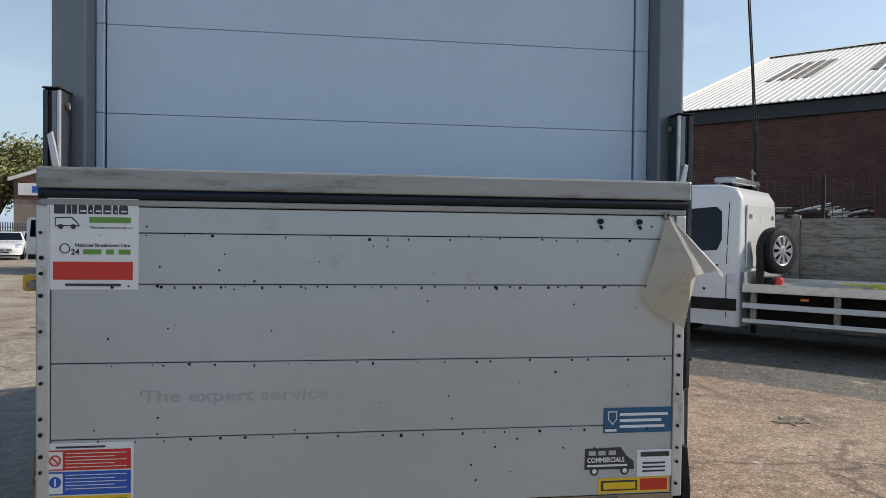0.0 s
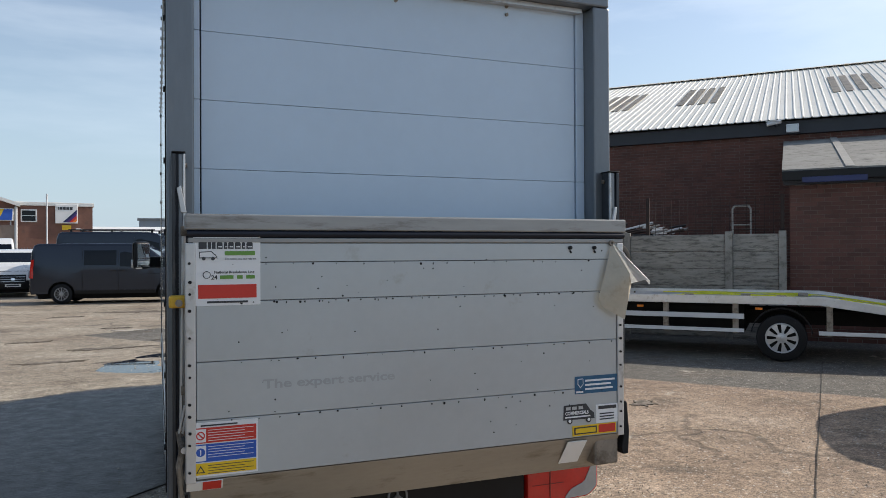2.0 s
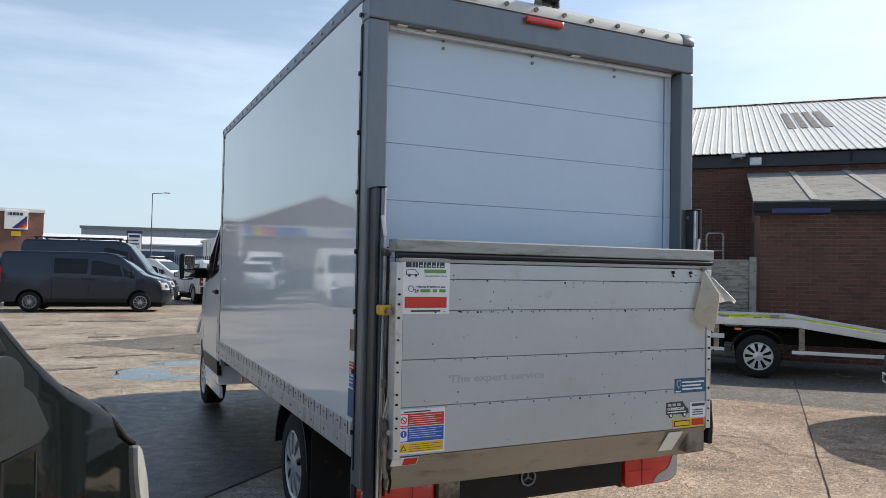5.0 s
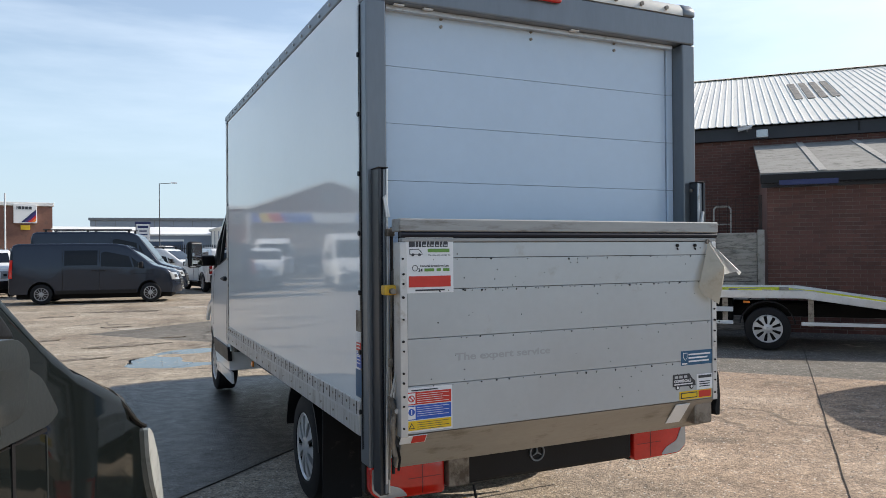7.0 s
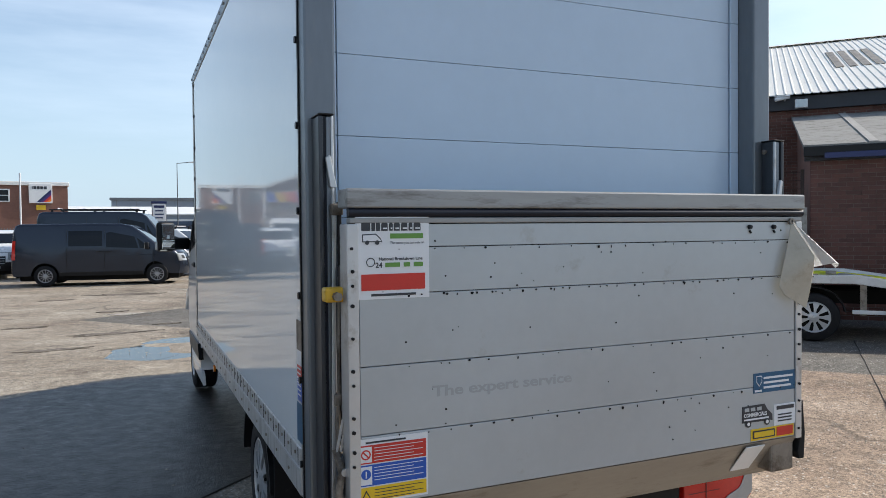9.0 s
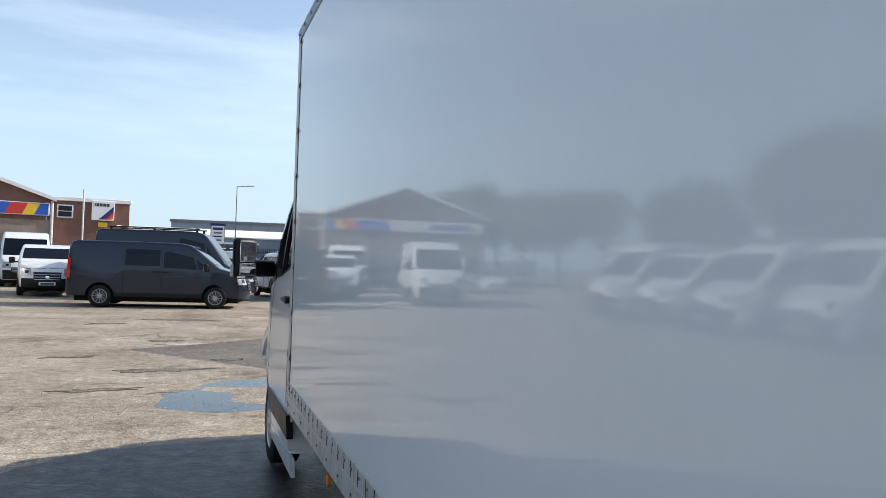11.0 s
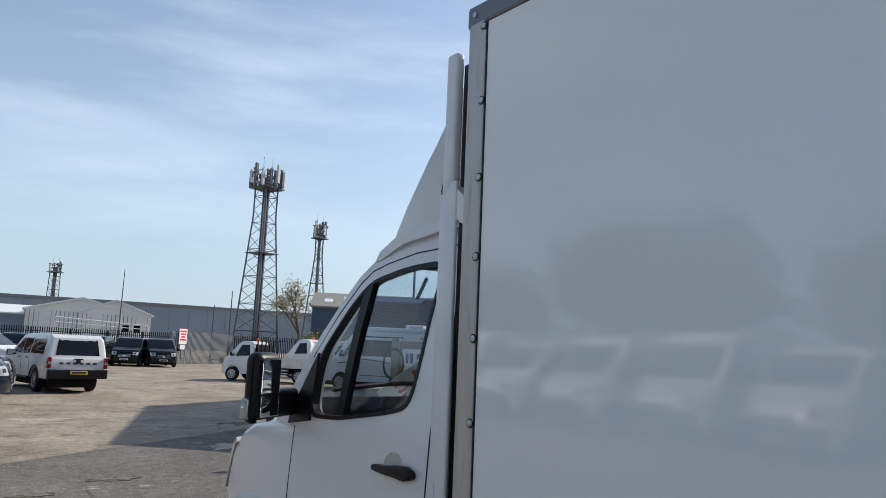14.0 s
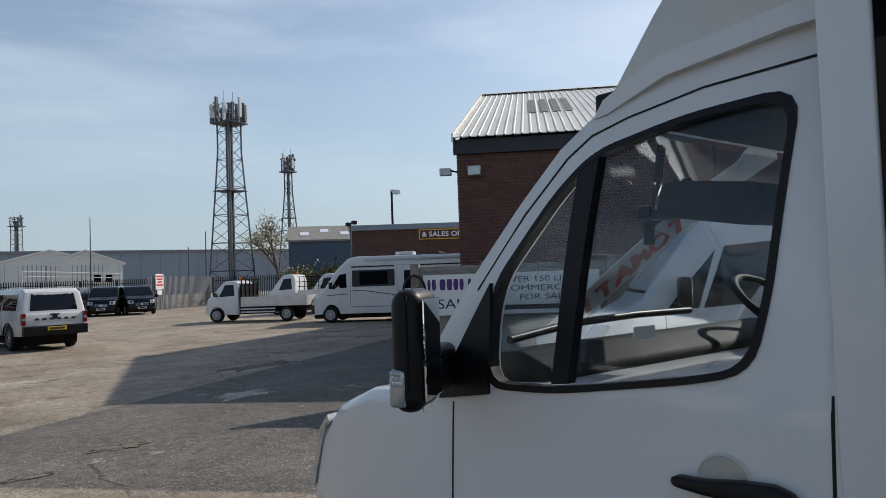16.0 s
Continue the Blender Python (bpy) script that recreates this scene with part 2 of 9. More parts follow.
SIGNW = M("sign_white", (0.80, 0.80, 0.79), 0.35, 0, 0.03, 2, 40)
STICKW = M("vinyl_white", (0.78, 0.785, 0.78), 0.3, 0, 0.03, 3, 60, dirt=(0.55, 0.53, 0.49), dirt_at=0.72)
INKDARK = M("ink_dark", (0.035, 0.038, 0.045), 0.4, 0, 0.1, 8, 80)
INKGREEN = M("ink_green", (0.13, 0.30, 0.05), 0.4, 0, 0.1, 8, 80)
INKRED = M("ink_red", (0.60, 0.035, 0.022), 0.35, 0, 0.08, 4, 60)
INKBLUE = M("ink_blue", (0.02, 0.10, 0.46), 0.35, 0, 0.08, 4, 60)
INKYEL = M("ink_yellow", (0.80, 0.52, 0.02), 0.35, 0, 0.08, 4, 60)
INKTEAL = M("ink_teal", (0.015, 0.10, 0.20), 0.35, 0, 0.12, 6, 60)
INKNAVY = M("ink_navy", (0.012, 0.022, 0.10), 0.4, 0, 0.1, 6, 60)
INKPURPLE = M("ink_purple", (0.07, 0.025, 0.16), 0.4, 0, 0.1, 6, 60)
GHOST = M("faded_letter_ghost", (0.375, 0.39, 0.40), 0.42, 0.1, 0.05, 4, 40)
RAILTOP = M("scuffed_rail", (0.33, 0.33, 0.32), 0.42, 0.3, 0.14, 3.0, 30, rvar=0.1, dirt=(0.17, 0.155, 0.14), dirt_at=0.58, stretch=(0.5, 3, 3))
PAPER = M("worn_flap", (0.50, 0.45, 0.355), 0.6, 0, 0.12, 6, 50, dirt=(0.40, 0.34, 0.26), dirt_at=0.6)
PAPERW = M("flap_white_face", (0.74, 0.735, 0.72), 0.45, 0, 0.06, 6, 50)
LEAF = M("fresh_leaf", (0.27, 0.27, 0.10), 0.6, 0, 0.3, 0.6, 8, shift=0.5)
LEAF_PALE = M("budding_leaf", (0.40, 0.36, 0.22), 0.65, 0, 0.25, 0.6, 8, shift=0.4)
LEAF_DARK = M("ivy_leaf", (0.045, 0.085, 0.020), 0.55, 0, 0.3, 0.6, 8, shift=0.5)
BARK = M("bark", (0.12, 0.095, 0.07), 0.9, 0, 0.25, 3, 20)
COLUMN = M("oily_lift_steel", (0.048, 0.053, 0.060), 0.36, 0.4, 0.25, 3.0, 30, rvar=0.12, dirt=(0.15, 0.14, 0.13), dirt_at=0.64, stretch=(4, 4, 0.7))
JOINT = M("joint_dirt_gap_shade", (0.06, 0.05, 0.04), 0.95, 0, 0.3, 4, 50)
PUDDLE = M("standing_water", (0.012, 0.013, 0.014), 0.015, 0, 0.1, 1, 10, rvar=0.01)
HAND_MIRROR = M("mirror_glass", (0.75, 0.77, 0.78), 0.02, 1.0, 0.02, 1, 10, rvar=0.01)


def ground_material():
    m, t, b = nodes_of("yard_surface")
    c = t.nodes.new("ShaderNodeTexCoord").outputs["Object"]
    geo = t.nodes.new("ShaderNodeSeparateXYZ")
    t.links.new(c, geo.inputs[0])
    gx, gy = geo.outputs[0], geo.outputs[1]
    big, mid = noise_at(t, c, 0.12, 5, 0.6), noise_at(t, c, 0.55, 8, 0.68)
    fine, grit = noise_at(t, c, 7.0, 7, 0.72), noise_at(t, c, 95.0, 2, 0.6)
    pebble = noise_at(t, c, 34.0, 4, 0.7)

    def beyond(ax, ay, k, wob=0.5, soft=0.10):
        """1 where ax * x + ay * y + k > 0, with an uneven edge."""
        v = maths(t, 'ADD', maths(t, 'ADD', maths(t, 'MULTIPLY', gx, ax), maths(t, 'MULTIPLY', gy, ay)), maths(t, 'ADD', k, maths(t, 'MULTIPLY', maths(t, 'SUBTRACT', mid, 0.5), wob)))
        r = t.nodes.new("ShaderNodeMapRange")
        r.inputs[1].default_value, r.inputs[2].default_value = -soft, soft
        t.links.new(v, r.inputs[0])
        return r.outputs[0]

    def tone(fac, lo, hi, a=0.32, b=0.68):
        return ramp(t, fac, [(a, (lo, lo, lo)), (b, (hi, hi * 0.99, hi * 0.97))])

    dust = ramp(t, mid, [(0.30, (0.205, 0.166, 0.126)), (0.44, (0.325, 0.275, 0.217)), (0.56, (0.40, 0.345, 0.276)), (0.70, (0.51, 0.452, 0.378))])
    red = ramp(t, mid, [(0.3, (0.245, 0.172, 0.122)), (0.5, (0.345, 0.252, 0.182)), (0.7, (0.45, 0.348, 0.265))])
    dust = mix(t, ramp(t, noise_at(t, c, 0.22, 5, 0.6), [(0.52, (0, 0, 0)), (0.66, (0.6, 0.6, 0.6))]), dust, red)
    dust = mix(t, maths(t, 'MULTIPLY', maths(t, 'MULTIPLY', beyond(1.0, 0.0, -0.9, 2.5, 0.9), beyond(0.0, -1.0, 7.5, 2.5, 1.2)), 0.9), dust, red)
    tarmac = ramp(t, mid, [(0.30, (0.098, 0.091, 0.082)), (0.52, (0.156, 0.145, 0.128)), (0.72, (0.215, 0.199, 0.172))])
    where = ramp(t, big, [(0.64, (0, 0, 0)), (0.67, (0.7, 0.7, 0.7))])
    band = maths(t, 'MULTIPLY', beyond(0.65, -1.0, 14.95, 0.25, 0.04), beyond(1.2, 1.0, -10.3, 0.5, 0.06))
    col = mix(t, maths(t, 'MAXIMUM', where, band), dust, tarmac)
    # worn pits, dark stains and pale scraped crusts
    stain = ramp(t, noise_at(t, c, 0.9, 10, 0.72), [(0.55, (0, 0, 0)), (0.64, (0.72, 0.72, 0.72))])
    col = mix(t, ramp(t, noise_at(t, c, 0.33, 8, 0.7), [(0.56, (0, 0, 0)), (0.66, (0.55, 0.55, 0.55))]), col, (0.17, 0.135, 0.10))
    col = mix(t, stain, col, (0.125, 0.098, 0.075))
    col = mix(t, ramp(t, noise_at(t, c, 1.3, 10, 0.80), [(0.60, (0, 0, 0)), (0.65, (0.7, 0.7, 0.7))]), col, (0.62, 0.57, 0.49))
    col = mix(t, 1.0, col, tone(fine, 0.62, 1.28), 'MULTIPLY')
    col = mix(t, 1.0, col, tone(pebble, 0.58, 1.34), 'MULTIPLY')
    col = mix(t, 1.0, col, tone(grit, 0.60, 1.32), 'MULTIPLY')
    # stones showing in the worn surface, pale and dark
    chip = t.nodes.new("ShaderNodeTexVoronoi")
    chip.inputs["Scale"].default_value = 46.0
    t.links.new(c, chip.inputs["Vector"])
    shade = t.nodes.new("ShaderNodeSeparateColor")
    t.links.new(chip.outputs["Color"], shade.inputs[0])
    spot = ramp(t, chip.outputs["Distance"], [(0.30, (1, 1, 1)), (0.44, (0, 0, 0))])
    col = mix(t, maths(t, 'MULTIPLY', spot, ramp(t, shade.outputs[0], [(0.86, (0, 0, 0)), (0.90, (0.75, 0.75, 0.75))])), col, (0.60, 0.56, 0.50))
    col = mix(t, maths(t, 'MULTIPLY', spot, ramp(t, shade.outputs[1], [(0.84, (0, 0, 0)), (0.88, (0.75, 0.75, 0.75))])), col, (0.085, 0.072, 0.060))
    # the box van's shade, painted near-black into the ground, with a damp gloss
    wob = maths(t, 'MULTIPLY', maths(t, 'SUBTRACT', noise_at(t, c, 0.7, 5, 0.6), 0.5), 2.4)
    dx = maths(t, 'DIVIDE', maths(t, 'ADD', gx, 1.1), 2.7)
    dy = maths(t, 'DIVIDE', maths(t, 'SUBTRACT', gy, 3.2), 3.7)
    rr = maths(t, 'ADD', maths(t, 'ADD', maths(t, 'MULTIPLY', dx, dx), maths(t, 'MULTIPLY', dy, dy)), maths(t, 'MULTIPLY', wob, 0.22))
    damp_shade = maths(t, 'MULTIPLY', ramp(t, rr, [(0.955, (1, 1, 1)), (0.985, (0, 0, 0))]), beyond(-0.886, 1.0, -3.52, 0.25, 0.04))
    col = mix(t, maths(t, 'MULTIPLY', damp_shade, ramp(t, mid, [(0.3, (0.95, 0.95, 0.95)), (0.7, (0.84, 0.84, 0.84))])), col, (0.018, 0.015, 0.013))
    # cracks
    warp = t.nodes.new("ShaderNodeMix")
    warp.data_type = 'VECTOR'
    warp.inputs[0].default_value = 0.45
    nz = t.nodes.new("ShaderNodeTexNoise")
    nz.inputs["Scale"].default_value, nz.inputs["Detail"].default_value = 1.1, 6
    t.links.new(c, nz.inputs["Vector"])
    t.links.new(c, warp.inputs[4])
    t.links.new(nz.outputs["Color"], warp.inputs[5])
    vor = t.nodes.new("ShaderNodeTexVoronoi")
    vor.feature = 'DISTANCE_TO_EDGE'
    vor.inputs["Scale"].default_value = 0.42
    t.links.new(warp.outputs[1], vor.inputs["Vector"])
    crack = ramp(t, vor.outputs["Distance"], [(0.002, (0.6, 0.6, 0.6)), (0.007, (0, 0, 0))])
    crack = maths(t, 'MULTIPLY', crack, ramp(t, noise_at(t, c, 0.33, 3), [(0.46, (0, 0, 0)), (0.54, (1, 1, 1))]))
    # ragged spalls: long ridged marks
    st = t.nodes.new("ShaderNodeMapping")
    st.inputs["Rotation"].default_value, st.inputs["Scale"].default_value = (0, 0, 0.12), (0.42, 1.5, 1)
    t.links.new(c, st.inputs[0])
    ex, ey = maths(t, 'DIVIDE', maths(t, 'ADD', gx, 2.2), 3.6), maths(t, 'DIVIDE', maths(t, 'SUBTRACT', gy, 9.8), 2.6)
    near = ramp(t, maths(t, 'ADD', maths(t, 'MULTIPLY', ex, ex), maths(t, 'MULTIPLY', ey, ey)), [(0.1, (0.065, 0.065, 0.065)), (1.2, (0, 0, 0))])
    spall = ramp(t, maths(t, 'SUBTRACT', noise_at(t, st.outputs[0], 1.6, 10, 0.78), near), [(0.325, (0.92, 0.92, 0.92)), (0.345, (0, 0, 0))])
    col = mix(t, maths(t, 'MAXIMUM', crack, spall), col, (0.055, 0.043, 0.034))
    t.links.new(col, b.inputs["Base Color"])
    rg = t.nodes.new("ShaderNodeMapRange")
    rg.inputs[3].default_value, rg.inputs[4].default_value = 0.92, 0.30
    t.links.new(maths(t, 'MULTIPLY', damp_shade, maths(t, 'ADD', fine, 0.35)), rg.inputs[0])
    t.links.new(rg.outputs[0], b.inputs["Roughness"])
    h = maths(t, 'ADD', maths(t, 'MULTIPLY', fine, 0.8), maths(t, 'ADD', maths(t, 'MULTIPLY', pebble, 0.75), maths(t, 'MULTIPLY', maths(t, 'MAXIMUM', crack, spall), -0.9)))
    h = maths(t, 'ADD', h, maths(t, 'MULTIPLY', grit, 0.30))
    bump(t, b, maths(t, 'ADD', h, maths(t, 'MULTIPLY', mid, 1.4)), 0.62, 0.020)
    return m


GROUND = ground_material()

# ---- building helpers ----
def thing(name, label, category, group="", kind="", m=None):
    ob = new(name)
    ob.empty_display_size = 0.2
    if m is not None:
        ob.matrix_world = m
    return tagged(ob, label, category, group, kind)


def mesh_of(name, bm, material, smooth=None):
    me = bpy.data.meshes.new(name)
    bm.normal_update()
    bm.to_mesh(me)
    bm.free()
    me.materials.append(material)
    if smooth:
        me.shade_smooth()
        me.set_sharp_from_angle(angle=radians(smooth))
    return me


def even_normals(me, limit=50.0):
    """Shading normals led by the large faces, so that flat panels look flat beside their rounded edges."""
    cosl = math.cos(radians(limit))
    at = [[] for _ in me.vertices]
    for f in me.polygons:
        for v in f.vertices:
            at[v].append(f.index)
    nor, area = [f.normal.copy() for f in me.polygons], [f.area for f in me.polygons]
    out = []
    for f in me.polygons:
        for v in f.vertices:
            n = Vector((0, 0, 0))
            for g in at[v]:
                if nor[f.index].dot(nor[g]) > cosl:
                    n += nor[g] * area[g]
            out.append(n.normalized() if n.length > 1e-9 else nor[f.index])
    me.shade_smooth()
    me.normals_split_custom_set(out)


def part(name, bm, material, parent, label="", smooth=None, kind=""):
    """Links a bmesh as one mesh object under a thing or a part."""
    ob = new(name, mesh_of(name, bm, material, smooth) if isinstance(bm, bmesh.types.BMesh) else bm)
    ob.parent = parent
    return tagged(ob, label, "", "", kind)


def box(x0, x1, y0, y1, z0, z1, bevel=0.0, seg=2, bm=None):
    b = bm or bmesh.new()
    r = bmesh.ops.create_cube(b, size=1.0, matrix=Matrix.Translation(((x0 + x1) / 2, (y0 + y1) / 2, (z0 + z1) / 2)) @ Matrix.Diagonal((abs(x1 - x0), abs(y1 - y0), abs(z1 - z0), 1)))
    if bevel:
        es = {e for v in r["verts"] for e in v.link_edges}
        bmesh.ops.bevel(b, geom=list(es), offset=bevel, segments=seg, profile=0.5, affect='EDGES')
    return b


def cyl(p, q, r, seg=12, r2=None, bm=None):
    b = bm or bmesh.new()
    p, q = Vector(p), Vector(q)
    m = Matrix.Translation((p + q) / 2) @ (q - p).to_track_quat('Z', 'Y').to_matrix().to_4x4()
    bmesh.ops.create_cone(b, cap_ends=True, segments=seg, radius1=r, radius2=r if r2 is None else r2, depth=(q - p).length, matrix=m)
    return b


def tube(points, r, seg=8, bm=None):
    b = bm or bmesh.new()
    for p, q in zip(points, points[1:]):
        cyl(p, q, r, seg, bm=b)
    for p in points[1:-1]:
        bmesh.ops.create_uvsphere(b, u_segments=seg, v_segments=6, radius=r, matrix=Matrix.Translation(p))
    return b


def prism(poly, axis, a, c, bevel=0.0, bm=None):
    """A polygon swept along an axis from a to c; poly holds the two other coordinates, in the order x, y, z."""
    b = bm or bmesh.new()
    def at(u, v, w):
        return {'x': (w, u, v), 'y': (u, w, v), 'z': (u, v, w)}[axis]
    lo = [b.verts.new(at(u, v, a)) for u, v in poly]
    hi = [b.verts.new(at(u, v, c)) for u, v in poly]
    fs = [b.faces.new(lo), b.faces.new(hi[::-1])]
    n = len(poly)
    fs += [b.faces.new((lo[i], hi[i], hi[(i + 1) % n], lo[(i + 1) % n])) for i in range(n)]
    bmesh.ops.recalc_face_normals(b, faces=fs)
    if bevel:
        bmesh.ops.bevel(b, geom=list({e for f in fs for e in f.edges}), offset=bevel, segments=2, profile=0.5, affect='EDGES')
    return b


def lathe(profile, axis='x', seg=24, bm=None, at=(0, 0, 0)):
    """Turns (radius, along) pairs about an axis."""
    b = bm or bmesh.new()
    rings = []
    for r, w in profile:
        ring = []
        for i in range(seg):
            a = 2 * math.pi * i / seg
            u, v = r * math.cos(a), r * math.sin(a)
            p = {'x': (w, u, v), 'y': (u, w, v), 'z': (u, v, w)}[axis]
            ring.append(b.verts.new(Vector(p) + Vector(at)))
        rings.append(ring)
    for A, B in zip(rings, rings[1:]):
        for i in range(seg):
            b.faces.new((A[i], A[(i + 1) % seg], B[(i + 1) % seg], B[i]))
    bmesh.ops.recalc_face_normals(b, faces=b.faces[:])
    return b


def words(text, size, material, parent, m, name="lettering", align='LEFT', width=None, bold=0.0):
    """Letters of the built-in font, extruded a little; width: the length the line must take."""
    cu = bpy.data.curves.new(name, 'FONT')
    cu.body, cu.size, cu.extrude, cu.align_x, cu.offset = text, size, 0.0006, align, bold
    cu.resolution_u = 3
    cu.materials.append(material)
    ob = new(name, cu)
    if width:
        bpy.context.view_layer.update()
        m = m @ Matrix.Diagonal((width / max(ob.dimensions.x, 1e-4), 1, 1, 1))
    ob.parent = parent
    ob.matrix_basis = m
    return ob


def bars(x0, x1, z, h, y, parent, material, gaps=(), name="text_bar"):
    """Unreadable writing as plain bars on a face that looks to -y."""
    xs = [x0, *gaps, x1]
    for i in range(0, len(xs) - 1):
        part(name, box(xs[i], xs[i + 1] - 0.012 * (i < len(xs) - 2), y - 0.0012, y, z, z + h), material, parent)


BACK = pose(0, 0, 0, 90, 0, 0)          # letters that face -y
YARD = pose(0, 0, 0, 0, 0, -47.0)        # the brick building's own axes

# ---- ground ----
PUDDLES = [(-1.45, 8.72, 0.46, 0.62, 0.030), (-0.80, 9.75, 0.55, 0.34, 0.028), (-1.00, 8.20, 0.40, 0.22, 0.022), (-0.30, 7.9, 0.5, 0.25, 0.020)]


def ground():
    def steps(lo, hi, near0, near1):
        v = list(np.arange(near0, near1 + 0.01, 0.12))
        a, d = near0, 0.5
        while a > lo:
            d *= 1.35
            a -= d
            v.insert(0, max(a, lo))
        a, d = near1, 0.5
        while a < hi:
            d *= 1.35
            a += d
            v.append(min(a, hi))
        return v
    xs, ys = steps(-1500, 1500, -8, 12), steps(-1500, 1500, -6, 30)
    verts = []
    for y in ys:
        for x in xs:
            z = noise.noise(Vector((x * 0.35, y * 0.35, 0.3))) * 0.004 + noise.noise(Vector((x * 1.3, y * 1.3, 4.2))) * 0.002 - 0.006
            for cx, cy, rx, ry, deep in PUDDLES:
                d = ((x - cx) / rx) ** 2 + ((y - cy) / ry) ** 2
                if d < 6:
                    z += 0.006 * noise.noise(Vector((x * 4.1, y * 4.1, 7.7))) * math.exp(-0.3 * d) - deep * math.exp(-0.9 * d)
            verts.append((x, y, z if abs(x) < 40 and abs(y) < 60 else -0.006))
    w = len(xs)
    faces = [(j * w + i, j * w + i + 1, (j + 1) * w + i + 1, (j + 1) * w + i) for j in range(len(ys) - 1) for i in range(w - 1)]
    me = bpy.data.meshes.new("ground")
    me.from_pydata(verts, [], faces)
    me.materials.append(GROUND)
    me.shade_smooth()
    tagged(new("ground", me), "dusty tan concrete yard, cracked and patched, with damp, painted shade beside the van", "ground", kind="structure")


ground()


def puddle(cx, cy, rx, ry, level):
    """Still water standing in a hollow of the ground, which gives it its shore."""
    pts = [(rx * 1.25 * math.cos(a), ry * 1.25 * math.sin(a)) for a in np.linspace(0, 2 * math.pi, 41)[:-1]]
    ob = new("puddle", mesh_of("puddle", prism(pts, 'z', -0.05, 0.0), PUDDLE))
    ob.matrix_world = pose(cx, cy, level)
    tagged(ob, "shallow rain puddle reflecting the sky", "puddle", "puddles", "structure")


for i, (cx, cy, rx, ry, deep) in enumerate(PUDDLES):
    puddle(cx, cy, rx, ry, -0.0206 - 0.0006 * i)

SPOTS_DARK = [(0.17, 12.6, 0.30, 0.16, 1.3, 20), (-1.8, 10.9, 0.55, 0.13, 2.1, 4), (-3.3, 18.2, 0.5, 0.18, 3.7, 10), (-1.7, 19.3, 0.9, 0.30, 4.4, 0), (-1.9, 14.6, 0.28, 0.16, 5.2, 0),
              (3.7, 3.6, 0.16, 0.10, 6.6, 30), (4.7, 18.6, 0.8, 0.35, 7.3, 20), (-3.7, 8.1, 0.34, 0.10, 8.1, -8), (-2.6, 9.4, 0.42, 0.11, 9.9, 6), (-4.6, 10.4, 0.36, 0.12, 10.7, 0), (-3.2, 12.4, 0.30, 0.10, 12.2, 8), (-0.9, 11.9, 0.22, 0.09, 13.8, 0), (-5.2, 13.5, 0.42, 0.14, 15.1, 5)]
SPOTS_PALE = [(0.5, 20.1, 0.75, 0.34, 1.9, 8), (-1.6, 14.0, 0.32, 0.18, 2.8, 0), (2.6, 15.0, 0.6, 0.30, 3.3, 15)]
CRUST = M("crumbled_concrete", (0.50, 0.45, 0.38), 0.95, 0, 0.3, 6, 60, relief=0.006, dirt=(0.20, 0.165, 0.13), dirt_at=0.52)
POTHOLE = M("pothole_dirt", (0.125, 0.102, 0.080), 0.95, 0, 0.4, 5, 50, relief=0.008, dirt=(0.26, 0.22, 0.175), dirt_at=0.52)


def patch(cx, cy, rx, ry, seed, material, label, turn=0.0):
    """A ragged worn spot in the yard surface."""
    pts = []
    for i in range(240):
        a = 2 * math.pi * i / 240
        u, v = math.cos(a), math.sin(a)
        r = max(0.12, 0.85 + 0.85 * noise.noise(Vector((u * 1.9, v * 1.9, seed))) + 0.55 * noise.noise(Vector((u * 5, v * 5, seed))) + 0.40 * noise.noise(Vector((u * 15, v * 15, seed))))
        pts.append((rx * r * math.cos(a), ry * r * math.sin(a)))
    b = prism(pts, 'z', -0.02, 0.002)
    ob = new("worn_patch", mesh_of("worn_patch", b, material))
    ob.matrix_world = pose(cx, cy, 0, 0, 0, turn)
    tagged(ob, label, "worn patch", "worn patches", "structure")


for cx, cy, rx, ry, sd, tn in SPOTS_DARK:
    patch(cx, cy, rx, ry, sd, POTHOLE, "dark ragged pothole in the concrete", tn)
for cx, cy, rx, ry, sd, tn in SPOTS_PALE:
    patch(cx, cy, rx, ry, sd, CRUST, "pale crumbled patch in the concrete", tn)

# slab joints and the asphalt strip by the van
def seam(p, q, width, name="slab_joint"):
    p, q = Vector((*p, 0)), Vector((*q, 0))
    d = (q - p).normalized()
    n = Vector((-d.y, d.x, 0))
    k = max(2, int((q - p).length / 0.18))
    verts, faces = [], []
    for i in range(k + 1):
        c = p.lerp(q, i / k) + n * (0.010 * noise.noise(Vector((i * 0.35, p.x, p.y))))
        w = width * (0.6 + 0.8 * abs(noise.noise(Vector((i * 0.9, p.y, 2.0)))))
        verts += [(c + n * w)[:2] + (0.003,), (c - n * w)[:2] + (0.003,), (c + n * w)[:2] + (-0.03,), (c - n * w)[:2] + (-0.03,)]
        if i:
            o = 4 * i
            faces += [(o - 4, o, o + 1, o - 3), (o - 4, o - 2, o + 2, o), (o - 3, o + 1, o + 3, o - 1)]
    me = bpy.data.meshes.new(name)
    me.from_pydata(verts, [], faces)
    me.materials.append(JOINT)
    tagged(new(name, me), "dark open joint between concrete slabs", "joint", "slab joints", "structure")


seam((-3.9, 0.06), (-0.6, 2.99), 0.006)
seam((2.0, -0.05), (7.9, 5.0), 0.0040)
random.seed(21)


